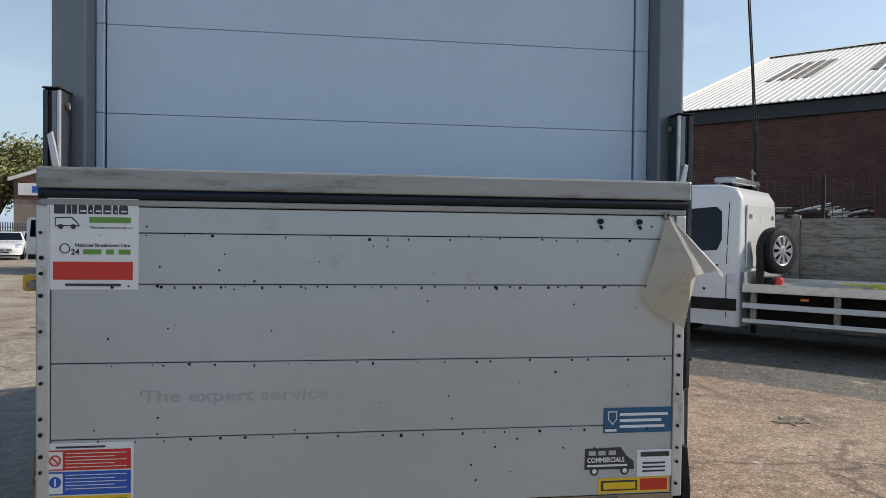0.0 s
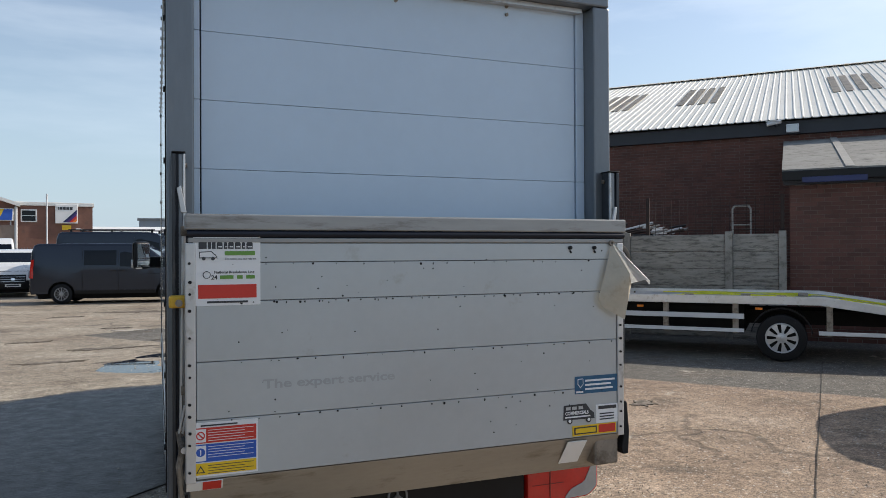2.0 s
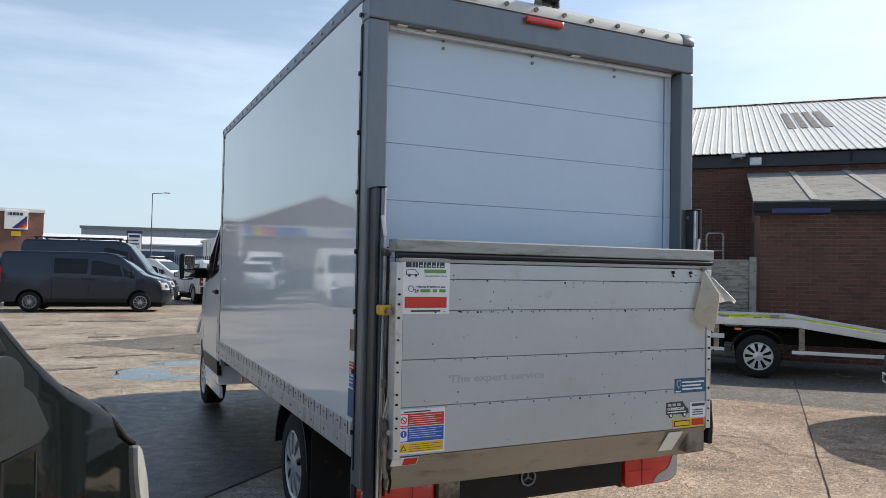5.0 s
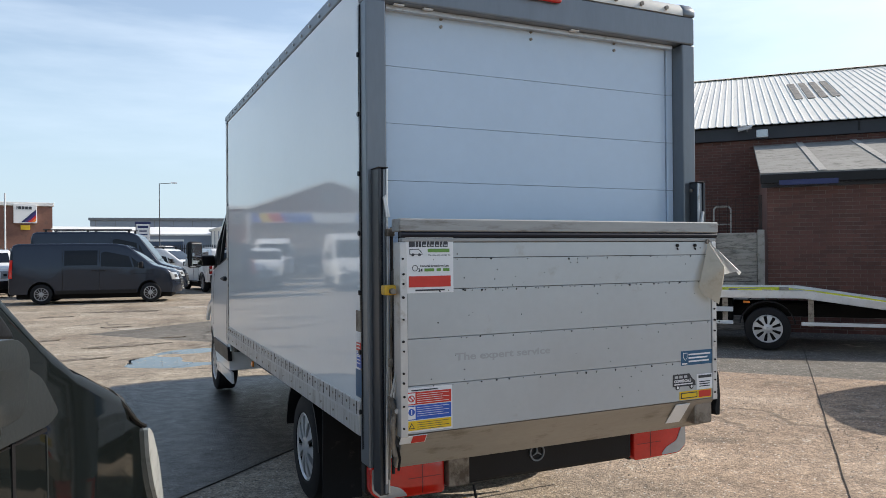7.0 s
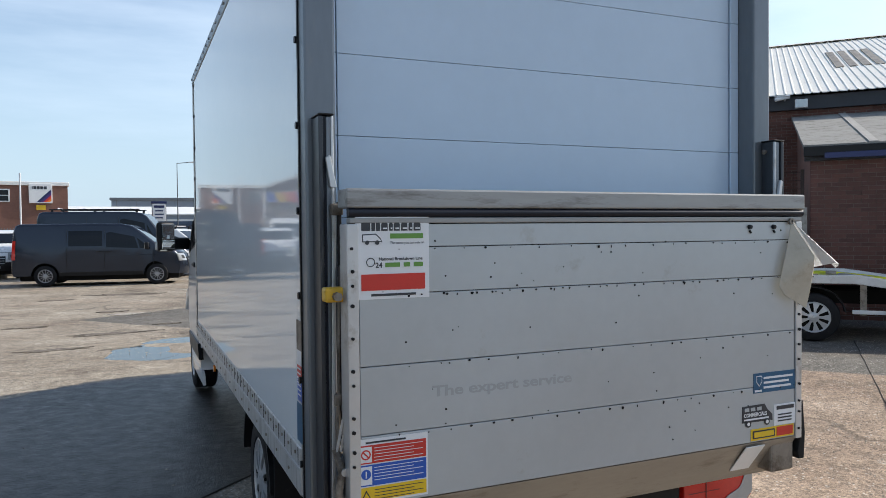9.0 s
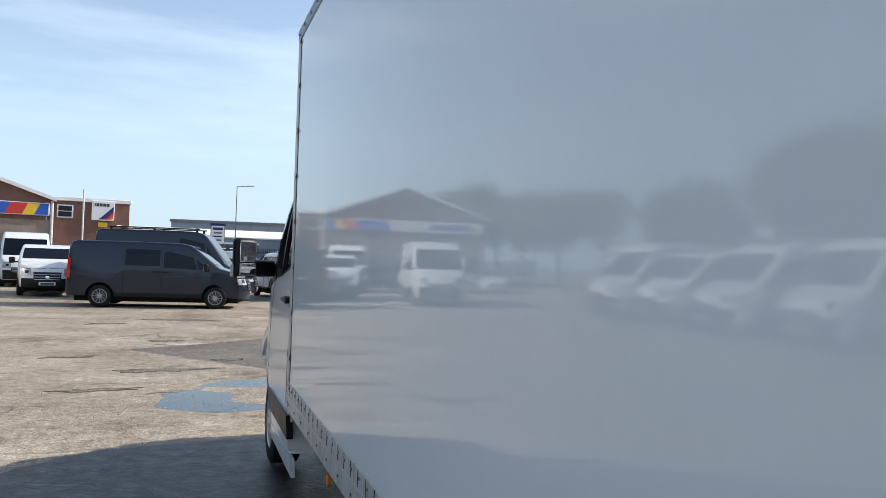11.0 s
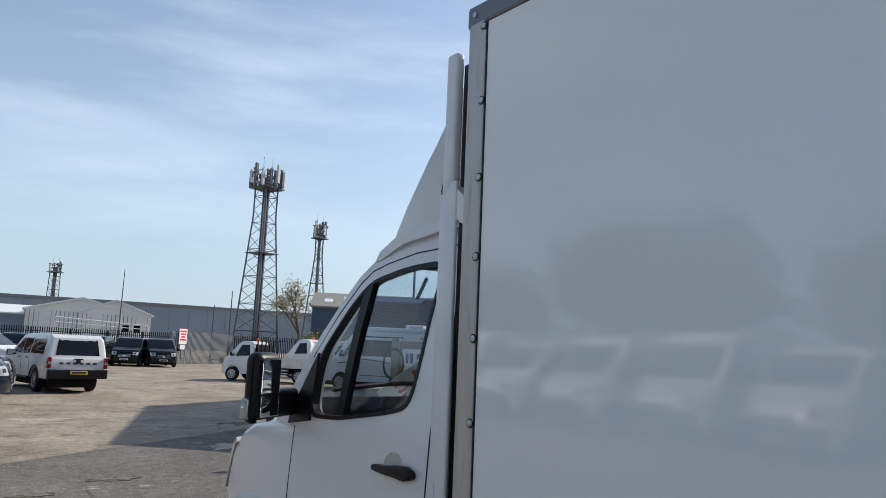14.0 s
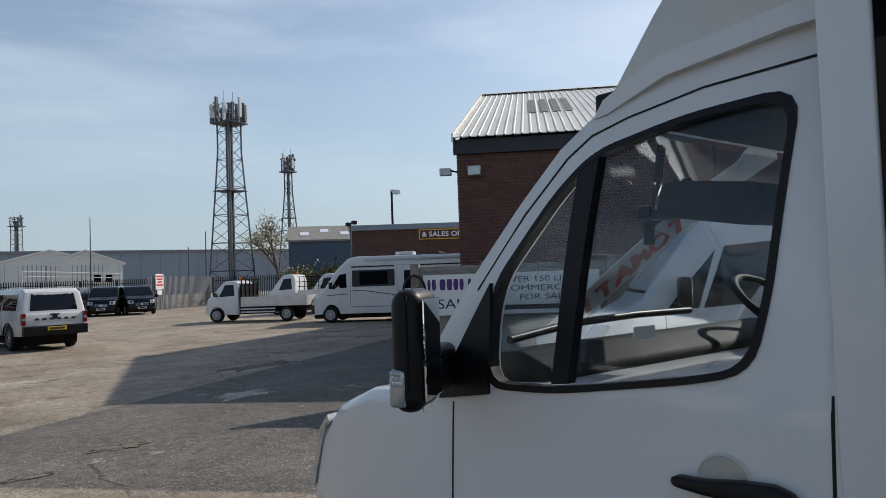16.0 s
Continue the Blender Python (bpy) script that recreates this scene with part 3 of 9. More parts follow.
def gravel(name, spots, n, label):
    """Loose stones strewn round a few spots."""
    verts, faces = [], []
    for i in range(n):
        cx, cy, sp = random.choice(spots)
        x, y, s = random.gauss(cx, sp), random.gauss(cy, sp), random.uniform(0.002, 0.007) * random.choice((0.6, 1, 1, 1.6))
        if -1.0 < x < 0.9 and 0 < y < 6.6:
            continue
        o, a = len(verts), random.uniform(0, 6.28)
        for k in range(4):
            verts.append((x + s * math.cos(a + k * 1.57) * random.uniform(0.6, 1.2), y + s * math.sin(a + k * 1.57) * random.uniform(0.6, 1.2), -0.006))
        verts.append((x, y, s * random.uniform(0.3, 0.6)))
        faces += [(o, o + 1, o + 4), (o + 1, o + 2, o + 4), (o + 2, o + 3, o + 4), (o + 3, o, o + 4)]
    me = bpy.data.meshes.new(name)
    me.from_pydata(verts, [], faces)
    me.materials.append(M("gravel_stone", (0.42, 0.36, 0.29), 0.9, 0, 0.3, 5, 60, shift=0.4))
    tagged(new(name, me), label, "gravel", kind="stuff")


gravel("loose_gravel", [(1.6, 1.6, 0.25), (2.2, 2.6, 0.6), (3.6, 1.4, 0.7), (4.4, 2.2, 0.8), (-1.4, 9.0, 0.9), (-2.4, 8.2, 0.8), (-1.0, 11.0, 1.0), (0.6, 9.6, 0.8), (-2.6, 12.5, 1.2), (1.5, 12.0, 1.5), (-3.0, 3.0, 1.2)], 5200, "loose gravel and grit strewn over the broken concrete")

# ---- brick building beside the yard ----
building = thing("brick_warehouse", "long dark red brick warehouse with a grey ribbed metal roof", "building", m=YARD)
S0, S1, Q0, QR, QB, EAVE, RIDGE = -6.10, 22.0, 16.97, 27.75, 38.5, 4.8, 8.42
part("wall", box(S0 + 0.02, S1, Q0 + 0.02, Q0 + 0.30, -0.05, EAVE - 0.02), MORTAR, building)
part("back_wall", box(S0, S1, QB - 0.3, QB, -0.05, EAVE), FARBRICK, building)
part("gable_wall", prism([(Q0 + 0.305, -0.05), (QB - 0.305, -0.05), (QB - 0.305, EAVE), (QR, RIDGE - 0.12), (Q0 + 0.305, EAVE)], 'x', S0 + 0.005, S0 + 0.30), FARBRICK, building)
part("far_gable_wall", prism([(Q0 + 0.305, -0.05), (QB - 0.305, -0.05), (QB - 0.305, EAVE), (QR, RIDGE - 0.12), (Q0 + 0.305, EAVE)], 'x', S1 - 0.30, S1 - 0.005), FARBRICK, building)
part("fascia", box(S0 - 0.06, S1, Q0 - 0.10, Q0 + 0.015, EAVE - 0.36, EAVE - 0.03, 0.01), FASCIA, building, "dark painted fascia board")


def ribbed_slope(s0, s1, qa, za, qb, zb, pitch, rib, h):
    """A trapezoid-ribbed metal sheet from the eave (qa, za) to the ridge (qb, zb)."""
    prof, s = [], s0
    while s < s1:
        prof += [(s, 0), (s + pitch - rib, 0), (s + pitch - rib * 0.72, h), (s + pitch - rib * 0.28, h)]
        s += pitch
    verts = [(u, qa, za + w) for u, w in prof] + [(u, qb, zb + w) for u, w in prof] + [(u, qa, za + w - 0.02) for u, w in prof]
    n = len(prof)
    faces = [(i, i + 1, n + i + 1, n + i) for i in range(n - 1)] + [(2 * n + i, 2 * n + i + 1, i + 1, i) for i in range(n - 1)]
    me = bpy.data.meshes.new("roof_sheet")
    me.from_pydata(verts, [], faces)
    me.materials.append(SHEET)
    return me


roof = part("roof", ribbed_slope(S0 - 0.03, S1, Q0 - 0.25, EAVE, QR, RIDGE, 0.19, 0.055, 0.020), None, building, "grey ribbed metal roof sheets")
part("roof_back", ribbed_slope(S0 - 0.03, S1, QB + 0.25, EAVE, QR, RIDGE, 0.33, 0.11, 0.055), None, building)
part("ridge_cap", prism([(QR - 0.28, RIDGE - 0.02), (QR, RIDGE + 0.075), (QR + 0.28, RIDGE - 0.02), (QR, RIDGE + 0.045)], 'x', S0 - 0.08, S1), SHEET, building)
part("verge_trim", prism([(Q0 - 0.27, EAVE - 0.12), (QR, RIDGE - 0.12), (QR, RIDGE + 0.08), (Q0 - 0.27, EAVE + 0.08)], 'x', S0 - 0.075, S0 - 0.035), SHEET, building)
for s in (-4.4, -1.55, 2.72, 7.0, 11.3):
    for k in range(4):
        q0, q1 = 20.6, 24.4
        f = lambda q: EAVE + (RIDGE - EAVE) * (q - Q0 + 0.25) / (QR - Q0 + 0.25)
        a = s + k * 0.33 - (s - S0 + 0.03) % 0.33
        b = bmesh.new()
        v = [b.verts.new((x, q, f(q) + d)) for d in (0.006, 0.03) for x, q in ((a + 0.01, q0), (a + 0.21, q0), (a + 0.21, q1), (a + 0.01, q1))]
        for i in ((4, 5, 6, 7), (0, 1, 5, 4), (1, 2, 6, 5), (2, 3, 7, 6), (3, 0, 4, 7)):
            b.faces.new([v[j] for j in i])
        part("rooflight", b, SKYLIGHT, roof, "stained translucent rooflight strip")

# lean-to in front
annex = thing("brick_annex", "low red brick lean-to with a grey corrugated cement roof", "building", m=YARD)
A0, A1, AQ, AZ, AT = 1.32, 14.0, 11.79, 3.0, 4.24
part("wall", box(A0 + 0.02, A1, AQ + 0.02, AQ + 0.25, -0.05, AZ - 0.06), MORTAR, annex)
part("side_wall", prism([(AQ + 0.255, -0.05), (Q0 - 0.005, -0.05), (Q0 - 0.005, AT - 0.08), (AQ + 0.255, AZ - 0.04)], 'x', A0 + 0.01, A0 + 0.25), FARBRICK, annex)
part("far_wall", prism([(AQ + 0.255, -0.05), (Q0 - 0.005, -0.05), (Q0 - 0.005, AT - 0.08), (AQ + 0.255, AZ - 0.04)], 'x', A1 - 0.25, A1 - 0.01), FARBRICK, annex)
part("roof", prism([(AQ - 0.16, AZ - 0.02), (Q0 - 0.01, AT - 0.02), (Q0 - 0.01, AT + 0.05), (AQ - 0.16, AZ + 0.05)], 'x', A0 - 0.12, A1), FELT, annex)
part("gutter", box(A0 - 0.12, A1, AQ - 0.22, AQ - 0.165, AZ - 0.16, AZ + 0.02, 0.015), DARK, annex, "black plastic gutter")
part("fascia", box(A0 - 0.10, A1, AQ - 0.05, AQ + 0.015, AZ - 0.22, AZ - 0.045), FASCIA, annex)
for s in (2.2, 3.4, 4.6, 5.8, 7.0, 8.2):
    part("lap_strip", prism([(AQ - 0.165, AZ + 0.052), (Q0 - 0.02, AT + 0.052), (Q0 - 0.02, AT + 0.07), (AQ - 0.165, AZ + 0.07)], 'x', s, s + 0.14), STRIP, annex)
part("loose_sheet", prism([(A0 + 0.2, AQ - 0.24), (A0 + 1.2, AQ - 0.25), (A0 + 1.1, AQ - 0.225), (A0 + 0.25, AQ - 0.225)], 'z', AZ - 0.20, AZ - 0.10, 0.005), INKNAVY, annex, "torn blue-black plastic sheet under the eave")

# flood light, cctv camera and pipes on the wall
def wall_flood(s, z, q, label):
    f = thing("flood_light", label, "light", m=YARD @ pose(s, q, z))
    part("bracket", box(-0.03, 0.03, -0.16, 0, -0.04, 0.04, 0.008), DARK, f)
    part("housing", box(-0.14, 0.14, -0.26, -0.14, -0.10, 0.10, 0.015), PANEL_W, f)
    part("glass_front", box(-0.12, 0.12, -0.268, -0.262, -0.085, 0.085), LENS, f)


wall_flood(1.40, 4.55, Q0 - 0.10, "white flood light on the brick wall")
wall_flood(-5.70, 4.05, Q0, "white flood light near the wall's corner")
cctv = thing("cctv_camera", "white bullet camera on a wall bracket under the eave", "camera", m=YARD @ pose(1.05, Q0 - 0.10, 4.68))
part("bracket", cyl((0, 0, 0), (0, -0.18, 0.02), 0.025), PANEL_W, cctv)
part("body", cyl((0.10, -0.18, 0.06), (-0.22, -0.22, 0.0), 0.05), PANEL_W, cctv, smooth=40)
part("hood", box(-0.24, 0.10, -0.26, -0.14, 0.055, 0.075, 0.008), PANEL_W, cctv)
cam2 = thing("alarm_bell", "small box and bracket on the building's corner", "alarm", m=YARD @ pose(S0, Q0 + 0.3, 4.1))
part("arm", cyl((0, 0, 0), (-0.22, 0, 0.06), 0.02), DARK, cam2)
part("cover", box(-0.42, -0.16, -0.10, 0.10, -0.06, 0.10, 0.02), PANEL_W, cam2)
pipe = thing("drain_pipe", "black drainpipe on the brick wall", "pipe", m=YARD @ pose(3.6, Q0 - 0.06, 0.3))
part("downpipe", cyl((0, 0, 4.2), (0, 0, 4.45), 0.05), DARK, pipe)

# concrete panel fence with a mesh cage behind it
FQ = 11.75
fence = thing("concrete_fence", "weathered concrete post-and-panel fence with board-marked panels", "fence", m=YARD)
posts = [-6.25, -5.2, -3.4, -1.56, 0.30, 1.20]
for s in posts:
    part("post", box(s - 0.065, s + 0.065, FQ - 0.07, FQ + 0.06, -0.05, 1.97, 0.012), CONCRETE, fence)
random.seed(4)
for a, c in zip(posts, posts[1:]):
    for k in range(6):
        d = random.uniform(-0.008, 0.008)
        part("panel", box(a + 0.066, c - 0.066, FQ - 0.03 + d, FQ + 0.025 + d, 0.012 + k * 0.318, 0.326 + k * 0.318, 0.010, 1), BOARD, fence)
cage = thing("mesh_cage", "rusty wire mesh screen standing behind the concrete fence", "mesh fence", m=YARD)
b = bmesh.new()
for i in range(32):
    s = -3.6 + i * 0.15
    box(s - 0.004, s + 0.004, FQ + 0.16, FQ + 0.168, 0, 2.62, bm=b)
for i in range(18):
    box(-3.6, 1.2, FQ + 0.170, FQ + 0.178, 0.05 + i * 0.15, 0.058 + i * 0.15, bm=b)
part("mesh", b, MESHWIRE, cage, kind="stuff")
for s in (-3.6, -1.2, 1.2):
    part("upright", box(s - 0.03, s + 0.03, FQ + 0.18, FQ + 0.24, -0.02, 2.65), MESHWIRE, cage)
hoop = thing("pipe_hoop", "bent galvanised pipe hoop standing behind the fence", "hoop", m=YARD @ pose(0.50, FQ + 0.4, 0))
part("pipe", tube([(-0.16, 0, 0), (-0.16, 0, 2.40), (-0.12, 0, 2.46), (0.12, 0, 2.46), (0.16, 0, 2.40), (0.16, 0, 0)], 0.018), STRIP, hoop, smooth=40)
part("rail", tube([(-0.16, 0, 2.1), (0.16, 0, 2.1)], 0.014), STRIP, hoop, smooth=40)
scrap = thing("scrap_pile", "heap of dark scrap metal rails on a rack", "scrap", m=YARD @ pose(-1.25, FQ + 0.75, 0))
random.seed(11)
part("rack", box(-1.2, 0.9, -0.25, 0.35, 1.85, 1.92, 0.01), MESHWIRE, scrap)
for x in (-1.1, 0.8):
    part("leg", box(x - 0.03, x + 0.03, 0.0, 0.06, 0, 1.85), MESHWIRE, scrap)
for i in range(26):
    x, y, z = random.uniform(-0.8, 0.6), random.uniform(-0.2, 0.3), 1.93 + 0.30 * (1 - abs(i / 13 - 1)) * random.random()
    l, a = random.uniform(0.2, 0.6), random.uniform(-0.5, 0.5)
    part("rail", tube([(x - l / 2, y, z + 0.02), (x + l / 2 * math.cos(a), y + 0.1, z + 0.02 + abs(l / 2 * math.sin(a)))], random.uniform(0.012, 0.028), 6), random.choice([MESHWIRE, DARK, DARK, STRIP, PANEL_W]), scrap)
part("paint_tin", lathe([(0.0, 0), (0.09, 0), (0.10, 0.02), (0.10, 0.20), (0.085, 0.20), (0.085, 0.04), (0, 0.04)], 'z', 16, at=(-0.78, 0.0, 1.925)), PANEL_W, scrap, "pale round tin", 40)
pole = thing("service_cable", "thin black cable hanging from above with a steel hook", "cable", m=YARD @ pose(-2.03, 11.0, 0))
part("cable", tube([(0.0, 0, 2.42), (-0.03, 0, 3.2), (-0.08, 0, 4.2), (-0.18, 0, 5.7)], 0.017), DARK, pole, smooth=40)
part("cable_twin", tube([(0.03, 0.02, 2.42), (0.0, 0.02, 3.2), (-0.06, 0.02, 4.2), (-0.16, 0.02, 5.7)], 0.010), DARK, pole, smooth=40)
part("hook", tube([(0.0, -0.01, 2.62), (-0.05, -0.01, 2.7), (-0.04, -0.01, 2.5), (0.02, -0.01, 2.4)], 0.016), STRIP, pole, smooth=40)
part("support_post", box(-0.03, 0.03, 0.02, 0.08, 0, 2.5), MESHWIRE, pole)

# printed banner on the fence
banner = thing("fence_banner", "white printed sales banner tied to the concrete fence", "banner", m=YARD @ pose(-6.12, FQ - 0.10, 1.19))
part("sheet", box(0, 2.55, -0.004, 0.006, 0, 0.60), SIGNW, banner)
for a, c in ((0.06, 0.11), (0.125, 0.19), (0.24, 0.33), (0.345, 0.43), (0.445, 0.52), (0.535, 0.60), (0.66, 0.71), (0.725, 0.79), (0.805, 0.88)):
    part("name_block", prism([(a + 0.012, 0.37), (c - 0.012, 0.37), (c, 0.45), (c - 0.008, 0.53), (a + 0.008, 0.53), (a, 0.45)], 'y', -0.007, -0.0045), INKPURPLE, banner)
words("SALES", 0.20, INKNAVY, banner, pose(0.20, -0.006, 0.10) @ BACK, width=0.62)
words("OVER 150 LIGHT", 0.12, INKDARK, banner, pose(1.15, -0.006, 0.46) @ BACK, width=1.2)
words("COMMERCIALS", 0.12, INKDARK, banner, pose(1.15, -0.006, 0.33) @ BACK, width=1.2)
words("FOR SALE", 0.12, INKDARK, banner, pose(1.40, -0.006, 0.20) @ BACK, width=0.7)
part("address_bar", box(1.15, 2.35, -0.007, -0.0045, 0.06, 0.13), INKDARK, banner)

# ---- vehicle kit ----
def clamp(v, a=0.0, b=1.0):
    return max(a, min(b, v))


class Shell:
    """A vehicle's outer shape: a side outline swept across the width, drawn in towards roof and nose. y runs forward from the tail."""

    def __init__(self, outline, W, belt, roof, tum=0.14, nose=0.0, kf=0.12, bulge=0.18, rear=0.05):
        self.o, self.W, self.belt, self.roof, self.tum, self.nose, self.kf, self.bulge, self.rear = outline, W, belt, roof, tum, nose, kf, bulge, rear
        self.L = max(y for y, z in outline)

    def half(self, y, z):
        k = 1 - self.tum * max(0.0, (z - self.belt) / (self.roof - self.belt)) ** 1.25
        k *= 1 - 0.035 * clamp((0.75 - z) / 0.5)
        f = clamp((y - self.nose) / (self.L - self.nose))
        g = clamp((0.5 - y) / 0.5)
        return self.W * k * (1 - self.kf * f * f) * (1 - self.rear * g * g)

    def at(self, u, y, z, off=0.0):
        f = clamp((y - self.nose) / (self.L - self.nose))
        g = clamp((0.4 - y) / 0.4)
        return Vector((u * (self.half(y, z) + off), y - self.bulge * abs(u) ** 3 * f * f + 0.06 * abs(u) ** 4 * g, z))

    def body(self, zb, arches, r=0.07):
        n = len(self.o)
        poly = list(self.o)
        for yc, ar in sorted(arches, reverse=True):
            poly += [(yc + ar * math.cos(a), max(zb, 0.34 + ar * math.sin(a))) for a in [math.pi * i / 12 for i in range(13)]]
        b = bmesh.new()
        W = self.W
        L = [b.verts.new((-W, y, z)) for y, z in poly]
        R = [b.verts.new((W, y, z)) for y, z in poly]
        k = len(poly)
        b.faces.new(L), b.faces.new(R[::-1])
        for i in range(k):
            b.faces.new((L[i], R[i], R[(i + 1) % k], L[(i + 1) % k]))
        bmesh.ops.recalc_face_normals(b, faces=b.faces[:])
        b.edges.ensure_lookup_table()
        es = []
        for V in (L, R):
            for i in range(n - 1):
                e = b.edges.get((V[i], V[i + 1]))
                if e:
                    es.append(e)
        bmesh.ops.bevel(b, geom=es, offset=r, segments=3, profile=0.5, affect='EDGES', clamp_overlap=True)
        bmesh.ops.triangulate(b, faces=[f for f in b.faces if len(f.verts) > 4])
        def cut(co, no):
            bmesh.ops.bisect_plane(b, geom=b.verts[:] + b.edges[:] + b.faces[:], plane_co=co, plane_no=no)
        for u in (-0.85, -0.6, -0.3, 0, 0.3, 0.6, 0.85):
            cut((u * W, 0, 0), (1, 0, 0))
        for z in np.linspace(self.belt, self.roof, 5)[:-1]:
            cut((0, 0, z), (0, 0, 1))
        for y in (0.2, 0.45, self.nose, self.nose + (self.L - self.nose) * 0.35, self.nose + (self.L - self.nose) * 0.65, self.nose + (self.L - self.nose) * 0.85):
            cut((0, y, 0), (0, 1, 0))
        for v in b.verts:
            v.co = self.at(v.co.x / W, v.co.y, v.co.z)
        return b

    def side(self, poly, s, off=0.006, inset=0.02):
        """A panel on one side (s = -1 or 1); poly holds (y, z)."""
        b = bmesh.new()
        A = [b.verts.new((1, y, z)) for y, z in poly]
        B = [b.verts.new((0, y, z)) for y, z in poly]
        k = len(poly)
        b.faces.new(A), b.faces.new(B[::-1])
        for i in range(k):
            b.faces.new((A[i], B[i], B[(i + 1) % k], A[(i + 1) % k]))
        bmesh.ops.triangulate(b, faces=[f for f in b.faces if len(f.verts) > 4])
        zs = [p[1] for p in poly]
        for z in np.linspace(min(zs), max(zs), 5)[1:-1]:
            bmesh.ops.bisect_plane(b, geom=b.verts[:] + b.edges[:] + b.faces[:], plane_co=(0, 0, z), plane_no=(0, 0, 1))
        for v in b.verts:
            v.co = self.at(s, v.co.y, v.co.z, off if v.co.x > 0.5 else -inset)
        bmesh.ops.recalc_face_normals(b, faces=b.faces[:])
        return b

    def front(self, pts, u0, u1, off=0.008, nx=8, back=False):
        """A panel over nose, windscreen or tail; pts follow the outline as (y, z)."""
        b = bmesh.new()
        rows = []
        for d in (off, -0.02):
            layer = []
            for i, (y, z) in enumerate(pts):
                p0, p1 = pts[max(0, i - 1)], pts[min(len(pts) - 1, i + 1)]
                t = Vector((p1[0] - p0[0], p1[1] - p0[1])).normalized()
                n = Vector((-t.y, t.x))
                if (n.x < 0) != back and abs(n.x) > 0.2 or (abs(n.x) <= 0.2 and n.y < 0):
                    n = -n
                line = []
                for j in range(nx + 1):
                    c = self.at(u0 + (u1 - u0) * j / nx, y, z)
                    line.append(b.verts.new((c.x, c.y + n.x * d, c.z + n.y * d)))
                layer.append(line)
            rows.append(layer)
        F, K = rows
        m = len(pts)
        for i in range(m - 1):
            for j in range(nx):
                b.faces.new((F[i][j], F[i][j + 1], F[i + 1][j + 1], F[i + 1][j]))
                b.faces.new((K[i][j], K[i + 1][j], K[i + 1][j + 1], K[i][j + 1]))
        for i in range(m - 1):
            b.faces.new((F[i][0], F[i + 1][0], K[i + 1][0], K[i][0]))
            b.faces.new((F[i][nx], K[i][nx], K[i + 1][nx], F[i + 1][nx]))
        for j in range(nx):
            b.faces.new((F[0][j], K[0][j], K[0][j + 1], F[0][j + 1]))
            b.faces.new((F[m - 1][j], F[m - 1][j + 1], K[m - 1][j + 1], K[m - 1][j]))
        bmesh.ops.recalc_face_normals(b, faces=b.faces[:])
        return b


WHEELS = {}


def wheel_meshes(r, w, style):
    key = (r, w, style)
    if key not in WHEELS:
        h = w / 2
        ty = lathe([(r * 0.62, h * 0.80), (r * 0.66, h), (r * 0.90, h), (r * 0.975, h * 0.86), (r, h * 0.6), (r * 0.995, h * 0.25), (r * 0.985, h * 0.22), (r * 0.995, h * 0.19), (r * 0.995, -h * 0.19), (r * 0.985, -h * 0.22), (r * 0.995, -h * 0.25), (r, -h * 0.6), (r * 0.975, -h * 0.86), (r * 0.90, -h), (r * 0.66, -h), (r * 0.60, -h * 0.5), (r * 0.60, h * 0.5), (r * 0.62, h * 0.80)], 'x', 32)
        tyre = mesh_of("tyre", ty, RUBBER, 40)
        mat = HUB if style == "cover" else ALLOY
        b = bmesh.new()
        lathe([(r * 0.64, h * 0.70), (r * 0.655, h * 0.92), (r * 0.62, h * 0.98), (r * 0.58, h * 0.88)], 'x', 32, b)
        lathe([(r * 0.22, h * 0.90), (r * 0.16, h * 1.0), (0.001, h * 1.02)], 'x', 20, b)
        n = {"cover": 9, "alloy": 12, "five": 5}[style]
        for i in range(n):
            a = 2 * math.pi * i / n
            da = math.pi / n * (0.62 if style == "cover" else 0.36)
            pts = []
            for rr, wd, x in ((0.14, 0.9, 0.96), (0.36, 0.8, 0.97), (0.61, 1.0, 0.90)):
                k = da * wd * (1.0 if style == "cover" else 0.30 / rr)
                k = min(k, math.pi / n * 0.92)
                pts.append([(h * x, r * rr * math.cos(a + s * k), r * rr * math.sin(a + s * k)) for s in (-1, 1)])
            top = [[b.verts.new(p) for p in pr] for pr in pts]
            low = [[b.verts.new((p[0] - h * 0.22, p[1], p[2])) for p in pr] for pr in pts]
            for i0 in range(2):
                b.faces.new((top[i0][0], top[i0][1], top[i0 + 1][1], top[i0 + 1][0]))
                b.faces.new((top[i0][0], top[i0 + 1][0], low[i0 + 1][0], low[i0][0]))
                b.faces.new((top[i0][1], low[i0][1], low[i0 + 1][1], top[i0 + 1][1]))
        bmesh.ops.recalc_face_normals(b, faces=b.faces[:])
        rim = mesh_of("rim", b, mat, 35)
        disc = mesh_of("hub_well", lathe([(r * 0.63, h * 0.60), (0.001, h * 0.60)], 'x', 24), CHASSIS, 40)
        WHEELS[key] = (tyre, rim, disc)
    return WHEELS[key]


def wheel(parent, x, y, r=0.33, w=0.22, style="cover"):
    tyre, rim, disc = wheel_meshes(r, w, style)
    ob = part("wheel", tyre, None, parent)
    ob.matrix_basis = pose(x, y, r, 0, 0, 0 if x > 0 else 180)
    part("rim", rim, None, ob)
    part("hub_well", disc, None, ob)
    return ob


